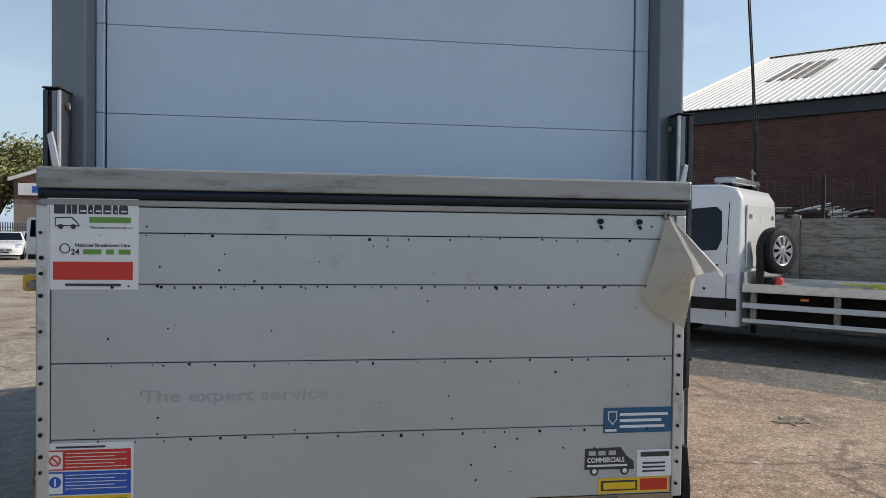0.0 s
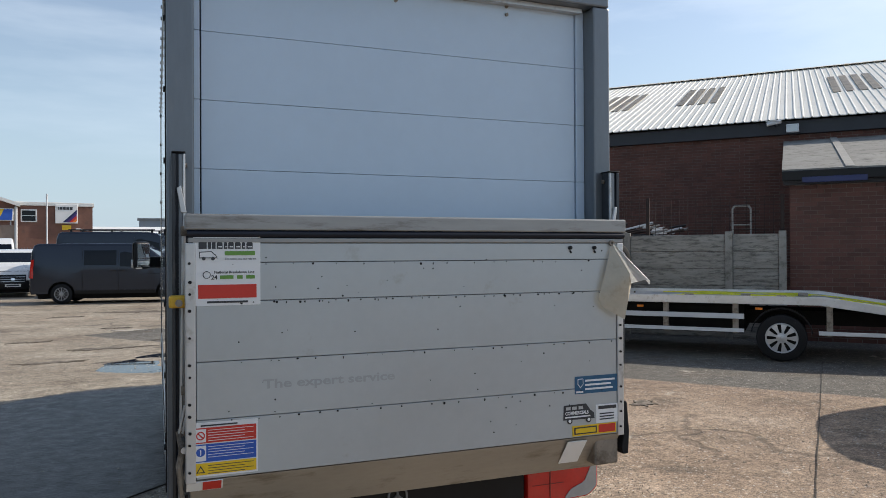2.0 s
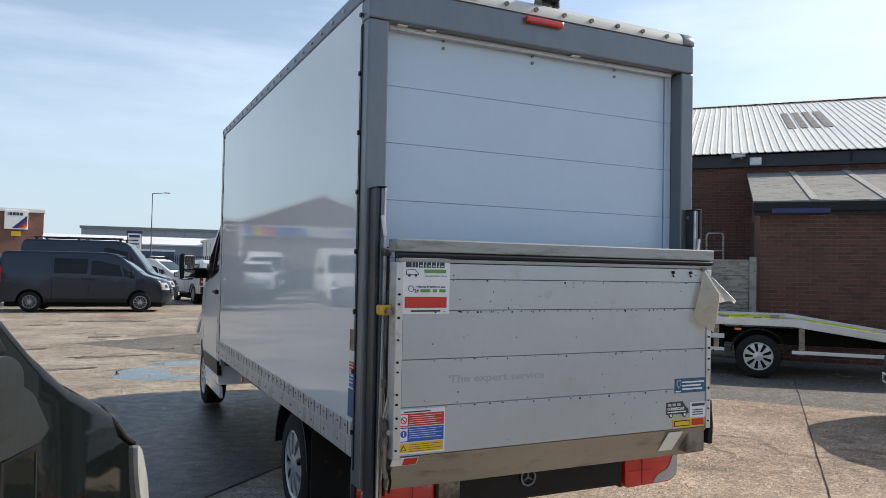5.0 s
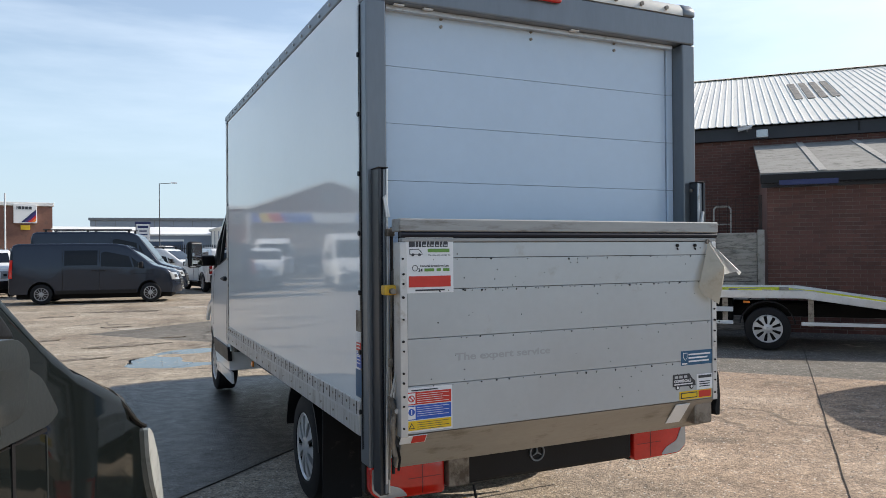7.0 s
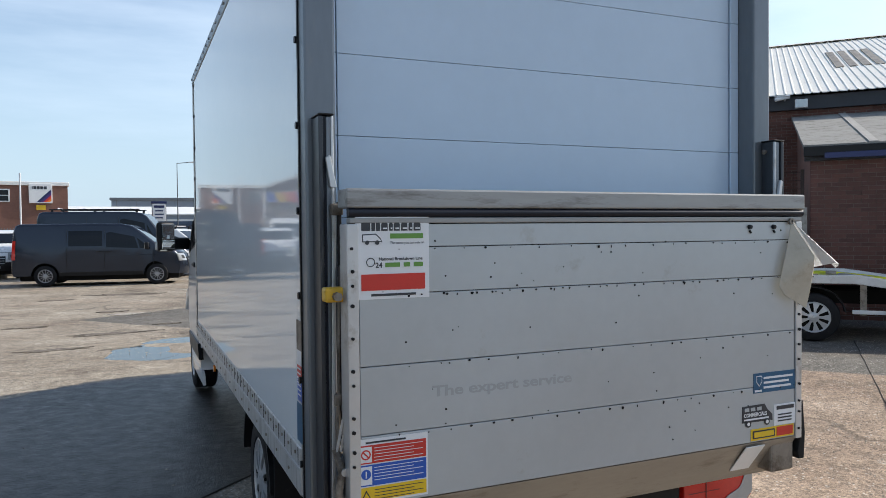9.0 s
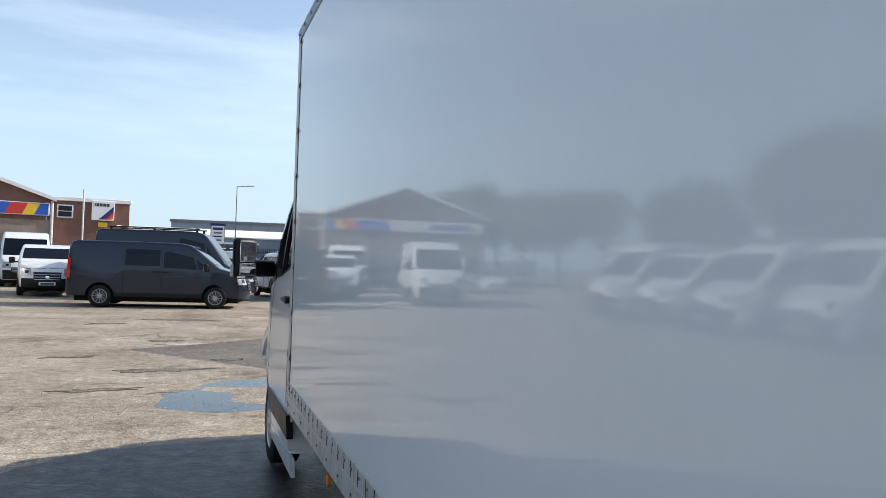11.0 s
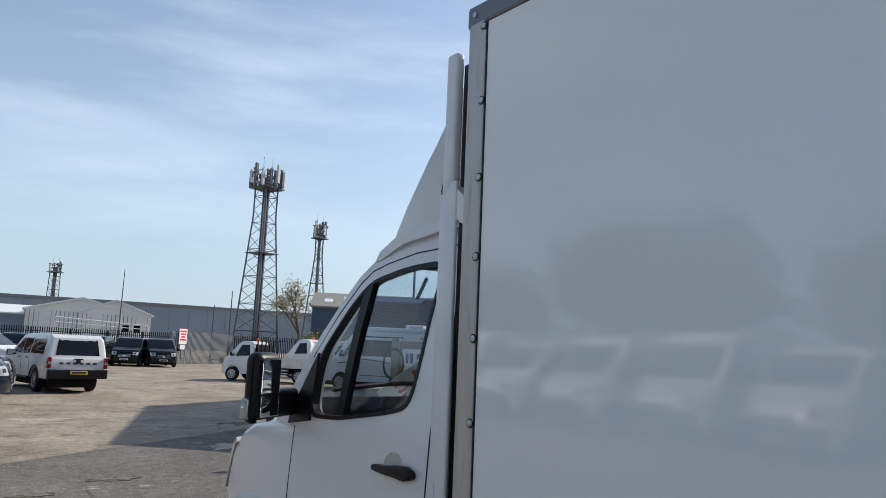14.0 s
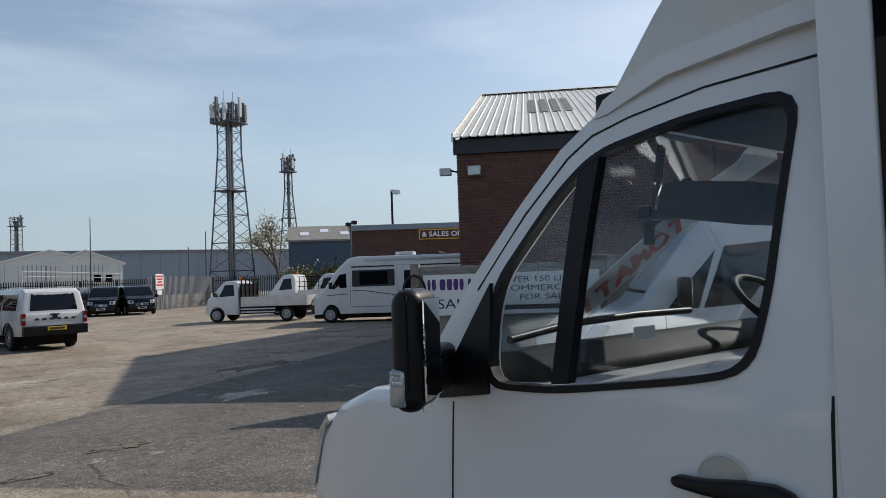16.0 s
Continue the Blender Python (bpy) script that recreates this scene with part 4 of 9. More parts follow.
def side_mirror(parent, s, x, y, z, h=0.24, mat=DARK):
    m = part("door_mirror", box(x, x + s * 0.20, y - 0.06, y + 0.06, z - h / 2, z + h / 2, 0.035, 3), mat, parent, smooth=50)
    part("mirror_arm", box(x - s * 0.12, x + s * 0.02, y - 0.03, y + 0.03, z - h / 2 + 0.02, z - h / 2 + 0.08, 0.012), DARK, m)
    part("mirror_glass", box(x + s * 0.02, x + s * 0.18, y - 0.064, y - 0.0605, z - h / 2 + 0.02, z + h / 2 - 0.02), HAND_MIRROR, m)


def mid(o, z):
    """Where the outline's front half passes height z."""
    best, z = None, max(z, o[-1][1] + 0.002)
    for (y0, z0), (y1, z1) in zip(o, o[1:]):
        if min(z0, z1) <= z <= max(z0, z1) and z0 != z1:
            y = y0 + (y1 - y0) * (z - z0) / (z1 - z0)
            best = y if best is None else max(best, y)
    return best


def vehicle(name, label, category, m, outline, W, belt, roof, arches, paint, zb=0.30, tum=0.14, nose=3.4, kf=0.12, bulge=0.2, r=0.07, wheels="cover", wr=0.33, group="",
            side_glass=(), screen=None, tail_glass=None, bumper=DARK, lamps=(0.75, 1.0), grille=None, plate=True, doors=(), tail_lamps=None, trim=None, mirror=None, rack=False, handles=(), rear_plate=None, edge=None):
    """A road vehicle in parts: shell, glass, lamps, bumpers, wheels, mirrors, seams."""
    v = thing(name, label, category, group, m=m)
    sh = Shell(outline, W, belt, roof, tum, nose, kf, bulge)
    L = sh.L
    even_normals(part("body", sh.body(zb, arches, r), paint, v).data)
    part("underbody", box(-W + 0.22, W - 0.22, 0.25, L - 0.30, 0.17, 0.80, 0.03, 1), CHASSIS, v)
    for yc, ar in arches:
        for s in (-1, 1):
            wheel(v, s * (W - 0.125), yc, wr, 0.21, wheels)
    for poly in side_glass:
        for s in (-1, 1):
            part("side_window", sh.side(poly, s, 0.005), BLACKGLASS, v, smooth=30)
    if screen:
        part("windscreen", sh.front(screen, -0.89, 0.89, 0.006), BLACKGLASS, v, smooth=40)
        part("wiper", tube([sh.at(-0.5, screen[-1][0] - 0.02, screen[-1][1] + 0.05) + Vector((0, 0.03, 0.02)), sh.at(0.25, screen[-1][0] - 0.06, screen[-1][1] + 0.09) + Vector((0, 0.03, 0.02))], 0.008, 5), DARK, v)
    if tail_glass:
        part("rear_window", sh.front(tail_glass, -0.74, 0.74, 0.006, back=True), BLACKGLASS, v, smooth=40)
    fz = [z for z in np.linspace(zb + 0.02, lamps[0] - 0.10, 5)]
    part("front_bumper", sh.front([(mid(outline, z), z) for z in fz], -1.0, 1.0, 0.012, 12), bumper, v, smooth=40)
    if grille:
        part("grille", sh.front([(mid(outline, z), z) for z in np.linspace(grille[0], grille[1], 4)], -grille[2], grille[2], 0.014), DARK, v, smooth=40)
        for z in np.linspace(grille[0], grille[1], 5)[1:-1]:
            part("grille_bar", sh.front([(mid(outline, z - 0.012), z - 0.012), (mid(outline, z + 0.012), z + 0.012)], -grille[2] * 0.94, grille[2] * 0.94, 0.022, 6), SILVERCAR, v)
        part("badge", sh.front([(mid(outline, z), z) for z in np.linspace((grille[0] + grille[1]) / 2 - 0.04, (grille[0] + grille[1]) / 2 + 0.04, 3)], -0.07, 0.07, 0.024, 4), CHROME, v)
    lz = [z for z in np.linspace(lamps[0], lamps[1], 4)]
    for s in (-1, 1):
        hl = part("headlight", sh.front([(mid(outline, z), z) for z in lz], s * 0.60, s * 0.98, 0.012, 5), LENS, v, smooth=40)
        zm = (lamps[0] + lamps[1]) / 2
        part("lamp_core", sh.front([(mid(outline, zm - 0.05), zm - 0.05), (mid(outline, zm + 0.05), zm + 0.05)], s * 0.70, s * 0.84, 0.017, 3), DARK, hl)
        part("bonnet_seam", sh.front([(mid(outline, lamps[1] + 0.012), lamps[1] + 0.012), (mid(outline, lamps[1] + 0.022), lamps[1] + 0.022)], s * 0.05, s * 0.95, 0.0035, 6), DARK, v)
    if plate:
        z = zb + 0.16
        y = mid(outline, z)
        p = part("number_plate", box(-0.26, 0.26, y + 0.006, y + 0.022, z - 0.055, z + 0.055, 0.004), SIGNW, v)
        part("plate_bar", box(-0.21, 0.21, y + 0.0225, y + 0.025, z - 0.032, z + 0.032), INKDARK, p)
    if tail_lamps:
        z0, z1 = tail_lamps
        for s in (-1, 1):
            part("tail_light", sh.side([(0.03, z0), (0.14, z0), (0.16, z1), (0.06, z1)], s, 0.008), RED, v, smooth=30)
            part("tail_light_rear", sh.front([(0.02, z0), (0.04, (z0 + z1) / 2), (0.07, z1)], s * 0.80, s * 0.97, 0.010, 3, back=True), RED, v)
    if rear_plate:
        p = part("number_plate", box(-0.26, 0.26, -0.03, 0.06, rear_plate - 0.055, rear_plate + 0.055, 0.004), INKYEL, v)
        part("plate_bar", box(-0.21, 0.21, -0.033, -0.0305, rear_plate - 0.032, rear_plate + 0.032), INKDARK, p)
    for y, z0, z1 in doors:
        for s in (-1, 1):
            part("door_seam", sh.side([(y - 0.006, z0), (y + 0.006, z0), (y + 0.006, z1), (y - 0.006, z1)], s, 0.0015), DARK, v)
    for y, z in handles:
        for s in (-1, 1):
            part("door_handle", sh.side([(y - 0.09, z - 0.018), (y + 0.09, z - 0.018), (y + 0.09, z + 0.018), (y - 0.09, z + 0.018)], s, 0.035), DARK, v)
    if trim:
        for s in (-1, 1):
            part("sill_trim", sh.side([(arches[0][0] + 0.42, trim[0]), (arches[1][0] - 0.42, trim[0]), (arches[1][0] - 0.42, trim[1]), (arches[0][0] + 0.42, trim[1])], s, 0.012), DARK, v)
    if edge:
        for s in (-1, 1):
            part("body_crease", sh.side([(arches[0][0] + 0.3, edge), (arches[1][0] + 0.2, edge - 0.05), (arches[1][0] + 0.2, edge - 0.02), (arches[0][0] + 0.3, edge + 0.03)], s, 0.010), paint, v)
    if mirror:
        for s in (-1, 1):
            side_mirror(v, s, s * (W + (mirror[3] if len(mirror) > 3 else 0.08)), mirror[0], mirror[1], mirror[2])
    if rack:
        for s in (-1, 1):
            part("roof_rail", tube([(s * W * 0.72, 0.5, roof + 0.09), (s * W * 0.72, rack, roof + 0.09)], 0.022, 6), DARK, v)
            for y in (0.6, (0.5 + rack) / 2, rack - 0.1):
                part("rail_foot", box(s * W * 0.72 - 0.03, s * W * 0.72 + 0.03, y - 0.04, y + 0.04, roof - 0.04, roof + 0.10, 0.01), DARK, v)
        for y in (0.8, 1.7, rack - 0.3):
            part("cross_bar", tube([(-W * 0.80, y, roof + 0.12), (W * 0.80, y, roof + 0.12)], 0.02, 6), PANEL_W, v)
    return v


def van_outline(L, H, bon=1.08, ws=0.9, roofw=1.95):
    """Side outline of a panel van; ws: from nose to windscreen base, roofw: from nose to the roof's front edge."""
    return [(0.06, 0.32), (0.0, 0.42), (0.0, 0.60), (0.02, 1.1), (0.07, H - 0.25), (0.14, H - 0.06), (0.30, H), (L * 0.45, H + 0.01), (L - roofw - 0.3, H), (L - roofw, H - 0.06), (L - roofw + 0.18, H - 0.18), (L - ws - 0.05, bon + 0.22), (L - ws + 0.08, bon + 0.14), (L - 0.30, bon), (L - 0.12, bon - 0.14), (L - 0.03, 0.74), (L, 0.52), (L - 0.05, 0.32)]


def slope(o, y0, y1, n=5):
    """Points along the outline's upper side between two lengths, for the windscreen."""
    pts = []
    for y in np.linspace(y0, y1, n):
        zs = [za + (zb - za) * (y - ya) / (yb - ya) for (ya, za), (yb, zb) in zip(o, o[1:]) if yb > ya and ya <= y <= yb]
        pts.append((float(y), float(max(zs))))
    return pts


def heading(x, y, bearing, yref=0.0):
    """The pose whose +y looks along a compass bearing, with the point (0, yref) of the thing at x, y."""
    return pose(x, y, 0, 0, 0, -bearing) @ pose(0, -yref, 0)


def custom_van(label, m, paint, L=5.3, H=1.95, group="", high=0.0, rack=False, wheels="alloy", name="panel_van", mirror=(1.26, 0.08, 0.50), bumper=None):
    o = van_outline(L, H + high, 1.10, 0.92, 1.75 + high * 0.3)
    H2 = H + high
    fy = L - 1.75 - high * 0.3
    sg = [[(fy - 0.75, 1.22), (fy + 0.22, 1.18), (fy + 0.10, H2 - 0.42), (fy - 0.62, H2 - 0.26), (fy - 0.75, H2 - 0.3)],
          [(fy + 0.27, 1.18), (fy + 0.62, 1.16), (fy + 0.18, H2 - 0.46)],
          [(fy - 1.85, 1.26), (fy - 0.86, 1.26), (fy - 0.86, 1.75), (fy - 1.85, 1.75)]]
    return vehicle(name, label, "van", m, o, 0.985, 1.10, H2, [(1.02, 0.40), (L - 0.98, 0.40)], paint, zb=0.30, tum=0.12, nose=L - 1.6, kf=0.16, bulge=0.30, r=0.08, wheels=wheels, group=group,
                   side_glass=sg, screen=slope(o, L - 1.64 - high * 0.3, L - 0.99), lamps=(0.74, 0.98), grille=(0.52, 0.86, 0.52), tail_lamps=(0.85, 1.45), bumper=bumper or paint,
                   doors=[(fy - 0.80, 0.42, H2 - 0.2), (fy + 0.70, 0.42, 1.16), (fy - 1.90, 0.42, H2 - 0.2)], trim=(0.32, 0.44), mirror=(fy + mirror[2], mirror[0], 0.22, mirror[1]), rack=rack, handles=[(fy - 0.68, 1.08), (fy - 0.95, 1.08)], edge=0.98)


def big_van(label, m, paint, L=5.6, H=2.5, group="", name="panel_van", bumper=DARK):
    o = van_outline(L, H, 1.16, 0.85, 1.85)
    fy = L - 1.75
    sg = [[(fy - 0.65, 1.36), (fy + 0.30, 1.32), (fy + 0.02, 1.98), (fy - 0.58, 2.02), (fy - 0.65, 1.9)], [(fy + 0.35, 1.32), (fy + 0.66, 1.30), (fy + 0.10, 1.92)]]
    return vehicle(name, label, "van", m, o, 1.0, 1.2, H, [(1.05, 0.42), (L - 0.98, 0.42)], paint, zb=0.32, tum=0.10, nose=L - 1.5, kf=0.16, bulge=0.30, r=0.10, wheels="cover", group=group,
                   side_glass=sg, screen=slope(o, L - 1.66 if H < 2.38 else L - 1.56, L - 0.91), lamps=(0.84, 1.07), grille=(0.60, 0.86, 0.60), tail_lamps=(0.9, 1.6), bumper=bumper,
                   doors=[(fy - 0.72, 0.45, 2.05), (fy + 0.74, 0.45, 1.30)], trim=(0.36, 0.62), mirror=(fy + 0.56, 1.48, 0.30), handles=[(fy - 0.58, 1.16)])


def small_car(label, m, paint, L=4.2, H=1.48, group="", name="parked_car", wheels="alloy"):
    o = [(0.08, 0.30), (0.0, 0.45), (0.02, 0.75), (0.10, 0.98), (0.35, H - 0.10), (0.65, H - 0.01), (1.6, H), (L - 2.0, H - 0.03), (L - 1.25, 0.98), (L - 0.40, 0.86), (L - 0.10, 0.74), (L, 0.52), (L - 0.04, 0.30)]
    sg = [[(0.65, 0.96), (L - 2.42, 0.93), (L - 2.42, H - 0.10), (0.95, H - 0.12)], [(L - 2.36, 0.93), (L - 1.42, 0.95), (L - 2.02, H - 0.11), (L - 2.36, H - 0.10)]]
    return vehicle(name, label, "car", m, o, 0.89, 0.90, H, [(0.82, 0.37), (L - 0.88, 0.37)], paint, zb=0.24, tum=0.24, nose=L - 1.5, kf=0.16, bulge=0.25, r=0.09, wheels=wheels, wr=0.32, group=group,
                   side_glass=sg, screen=[(L - 1.94, H - 0.07), (L - 1.30, 1.01)], tail_glass=[(0.14, 1.02), (0.36, H - 0.14)], lamps=(0.64, 0.80), grille=(0.42, 0.58, 0.42), tail_lamps=(0.75, 0.98), bumper=paint,
                   doors=[(L - 2.40, 0.36, 0.92), (L - 1.32, 0.36, 0.92)], mirror=(L - 1.55, 1.0, 0.14), handles=[(L - 2.25, 0.80)])

# ---- the box van ----
def in_plate(outer, holes, fn, thick, cuts=()):
    """A plate with holes; fn maps (u, v, d) to a place, d running through the thickness; cuts: heights v at which it may bend."""
    from mathutils.geometry import tessellate_polygon
    loops = [outer, *holes]
    flat = [p for lp in loops for p in lp]
    tris = tessellate_polygon([[Vector((u, v, 0)) for u, v in lp] for lp in loops])
    b = bmesh.new()
    A, B = [b.verts.new((u, v, 0)) for u, v in flat], [b.verts.new((u, v, thick)) for u, v in flat]
    for t in tris:
        b.faces.new([A[i] for i in t]), b.faces.new([B[i] for i in reversed(t)])
    o = 0
    for lp in loops:
        n = len(lp)
        for i in range(n):
            b.faces.new((A[o + i], A[o + (i + 1) % n], B[o + (i + 1) % n], B[o + i]))
        o += n
    for v in cuts:
        bmesh.ops.bisect_plane(b, geom=b.verts[:] + b.edges[:] + b.faces[:], plane_co=(0, v, 0), plane_no=(0, 1, 0))
    for v in b.verts:
        v.co = Vector(fn(*v.co))
    bmesh.ops.recalc_face_normals(b, faces=b.faces[:])
    return b


def rounded(poly, r, n=4):
    """The polygon with its corners rounded."""
    out = []
    k = len(poly)
    for i in range(k):
        p, a, c = Vector(poly[i]), Vector(poly[i - 1]), Vector(poly[(i + 1) % k])
        d0, d1 = a - p, c - p
        q = min(r, d0.length * 0.45, d1.length * 0.45)
        s, e = p + d0.normalized() * q, p + d1.normalized() * q
        for j in range(n + 1):
            t = j / n
            m = s.lerp(p, t).lerp(p.lerp(e, t), t)
            out.append((m.x, m.y))
    return out


BX0, BX1, BY0, BY1, BZ0, BZ1 = -1.022, 0.965, 0.16, 4.357, 0.72, 2.93
CX = -0.05
van = thing("box_van", "white box van with roller shutter and raised aluminium tail lift", "van")
part("box_floor", box(BX0 + 0.03, BX1 - 0.03, BY0 + 0.13, BY1 - 0.02, BZ0 + 0.04, BZ0 + 0.16), CHASSIS, van)
for s, x in ((-1, BX0), (1, BX1)):
    a, c = (x, x + 0.03) if s < 0 else (x - 0.03, x)
    part("side_panel", box(a, c, BY0 + 0.10, BY1 - 0.09, BZ0 + 0.165, BZ1 - 0.07), GRP, van, "glossy white side panel")
    p = part("side_rail", box(a - 0.004, c + 0.004, BY0 + 0.125, BY1 - 0.005, BZ0, BZ0 + 0.165, 0.006), RAIL, van, "grimy aluminium side rail with two rows of rivets")
    part("rail_rib", box(x + s * 0.004 - 0.004, x + s * 0.004 + 0.004, BY0 + 0.13, BY1 - 0.01, BZ0 + 0.088, BZ0 + 0.096), ALU_LIGHT, p)
    b = bmesh.new()
    for i in range(34):
        y = BY0 + 0.20 + i * 0.118
        cyl((x + s * 0.003, y, BZ0 + 0.135), (x + s * 0.008, y, BZ0 + 0.135), 0.0065, 6, bm=b)
        if i % 2:
            cyl((x + s * 0.003, y, BZ0 + 0.045), (x + s * 0.008, y, BZ0 + 0.045), 0.0065, 6, bm=b)
    part("rail_rivet", b, STEEL, p, kind="stuff")
    b = bmesh.new()
    for i in range(36):
        y = BY0 + 0.16 + i * 0.115
        box(x + s * 0.0045 - 0.001, x + s * 0.0045 + 0.001, y, y + 0.004, BZ0 + 0.100, BZ0 + 0.160, bm=b)
    part("rail_notch", b, CHASSIS, p, kind="stuff")
    t = part("cant_rail", box(a - 0.006, c + 0.006, BY0 + 0.02, BY1 + 0.01, BZ1 - 0.07, BZ1 + 0.01, 0.012), ALU, van)
    b = bmesh.new()
    for i in range(21):
        y = BY0 + 0.16 + i * 0.20
        cyl((x + s * 0.005, y, BZ1 - 0.03), (x + s * 0.013, y, BZ1 - 0.03), 0.010, 8, bm=b)
    part("rail_bolt", b, ALU_LIGHT, t, kind="stuff")
    f = part("front_corner_trim", box(a - 0.005, c + 0.05 * (s < 0) + 0.005, BY1 - 0.09, BY1 + 0.0, BZ0 + 0.02, BZ1 - 0.005, 0.010), CORNER, van, "stained aluminium corner strip with round rivets")
    b = bmesh.new()
    for i in range(9):
        z = 0.765 + i * 0.2605
        lathe([(0.012, 0), (0.011, s * 0.004), (0.005, s * 0.007), (0.0005, s * 0.0075)], 'x', 12, b, at=(x + s * 0.0045, BY1 - 0.079, z))
    part("corner_rivet", b, ALU_LIGHT, f, kind="stuff")
    b = bmesh.new()
    for i in range(9):
        z = 0.765 + i * 0.2605
        lathe([(0.0155, 0), (0.015, s * 0.0015), (0.0115, s * 0.0015)], 'x', 14, b, at=(x + s * 0.0050, BY1 - 0.079, z))
    part("rivet_seal", b, DARK, f, kind="stuff")
    part("panel_edge_bead", box(x + s * 0.0005 - 0.002, x + s * 0.0005 + 0.002, BY1 - 0.097, BY1 - 0.0905, BZ0 + 0.17, BZ1 - 0.07), DARK, f)
    # rear post
    pa, pc = (x, x + 0.100) if s < 0 else (x - 0.090, x)
    rp = part("rear_post", box(pa, pc, BY0, BY0 + 0.12, BZ0 - 0.12, BZ1 - 0.17, 0.008), ALU, van, "dull aluminium rear corner post")
    part("post_fold", box(x + s * 0.001 - 0.004, x + s * 0.001 + 0.004, BY0 + 0.075, BY0 + 0.082, BZ0 - 0.05, BZ1 - 0.18), DARK, rp)
    b = bmesh.new()
    for i in range(8):
        z = 0.84 + i * 0.28
        cyl((x + s * 0.001, BY0 + 0.10, z), (x + s * 0.010, BY0 + 0.10, z), 0.012, 8, bm=b)
    part("post_bolt", b, DARK, rp, kind="stuff")
    # shutter channel beside the post
    sa, sc = (pc + 0.001, -0.897) if s < 0 else (0.829, pa - 0.001)
    for k in range(8):
        zt = 2.755 - k * 0.2745
        part("shutter_edge", box(sa, sc, BY0 + 0.083, BY0 + 0.12, max(zt - 0.2730, BZ0 + 0.12), zt if k else BZ1 - 0.172, 0.002, 1), SHUTTER, van)
part("front_wall", box(BX0 + 0.035, BX1 - 0.035, BY1 - 0.085, BY1 - 0.05, BZ0 + 0.165, BZ1 - 0.005), WHITE, van)
part("roof_panel", box(BX0 + 0.032, BX1 - 0.032, BY0 + 0.22, BY1 - 0.005, BZ1 - 0.03, BZ1 + 0.005, 0.004), WHITE, van)
hd = part("header_beam", box(BX0 + 0.003, BX1 - 0.003, BY0 - 0.003, BY0 + 0.12, BZ1 - 0.168, BZ1 - 0.012, 0.008), ALU, van, "stained aluminium header over the shutter")
part("header_lip", box(BX0 + 0.12, BX1 - 0.12, BY0 + 0.05, BY0 + 0.10, BZ1 - 0.19, BZ1 - 0.17), ALU_LIGHT, hd)
for x in (-0.87, -0.72, 0.13):
    part("lamp_slot", box(x, x + 0.05, BY0 + 0.02, BY0 + 0.045, BZ1 - 0.176, BZ1 - 0.170), SIGNW, hd)
cap = part("roof_cap", prism([(BY0 - 0.006, BZ1 - 0.01), (BY0 - 0.004, BZ1 + 0.028), (BY0 + 0.02, BZ1 + 0.058), (BY0 + 0.07, BZ1 + 0.076), (BY0 + 0.20, BZ1 + 0.080), (BY0 + 0.30, BZ1 + 0.004), (BY0 + 0.30, BZ1 - 0.01)], 'x', BX0 + 0.09, BX1 - 0.09), CREAM, van, "rounded white roof edge moulding", 60)
for x0, x1 in ((BX0 - 0.002, BX0 + 0.088), (BX1 - 0.088, BX1 + 0.002)):
    part("cap_corner", prism([(BY0 - 0.010, BZ1 - 0.012), (BY0 - 0.008, BZ1 + 0.03), (BY0 + 0.02, BZ1 + 0.062), (BY0 + 0.07, BZ1 + 0.08), (BY0 + 0.30, BZ1 + 0.082), (BY0 + 0.30, BZ1 - 0.012)], 'x', x0, x1, 0.012), ALU, cap, smooth=50)
b = bmesh.new()
for i in range(10):
    x = BX0 + 0.20 + i * 0.175
    cyl((x, BY0 - 0.003, BZ1 + 0.018), (x, BY0 - 0.016, BZ1 + 0.018), 0.012, 8, bm=b)
part("cap_screw", b, STEEL, cap, kind="stuff")
part("brake_light", box(-0.19, 0.04, BY0 - 0.03, BY0 - 0.005, BZ1 - 0.060, BZ1 - 0.026, 0.010), RED, van, "red high-level brake light")
rc = part("reversing_camera", box(-0.050, 0.050, BY0 + 0.02, BY0 + 0.13, BZ1 + 0.098, BZ1 + 0.165, 0.014, 3), DARK, van, "black reversing camera tilted down on a bracket", 50)
part("camera_hood", prism([(BY0 - 0.025, BZ1 + 0.160), (BY0 + 0.13, BZ1 + 0.176), (BY0 + 0.13, BZ1 + 0.184), (BY0 - 0.025, BZ1 + 0.168)], 'x', -0.058, 0.058, 0.002), DARK, rc)
for s in (-1, 1):
    part("camera_bracket", prism([(BY0 + 0.04, BZ1 + 0.072), (BY0 + 0.12, BZ1 + 0.078), (BY0 + 0.10, BZ1 + 0.150), (BY0 + 0.05, BZ1 + 0.150)], 'x', *sorted((s * 0.052, s * 0.057))), STEEL, rc)
    part("bracket_knob", cyl((s * 0.057, BY0 + 0.075, BZ1 + 0.132), (s * 0.068, BY0 + 0.075, BZ1 + 0.132), 0.013, 10), DARK, rc)
part("camera_lens", cyl((0.0, BY0 + 0.022, BZ1 + 0.130), (0.0, BY0 + 0.008, BZ1 + 0.126), 0.022, 16), LENS, rc)
part("camera_lead", tube([(0.02, BY0 + 0.13, BZ1 + 0.12), (0.03, BY0 + 0.17, BZ1 + 0.10), (0.05, BY0 + 0.20, BZ1 + 0.085)], 0.006, 6), DARK, rc, smooth=40)

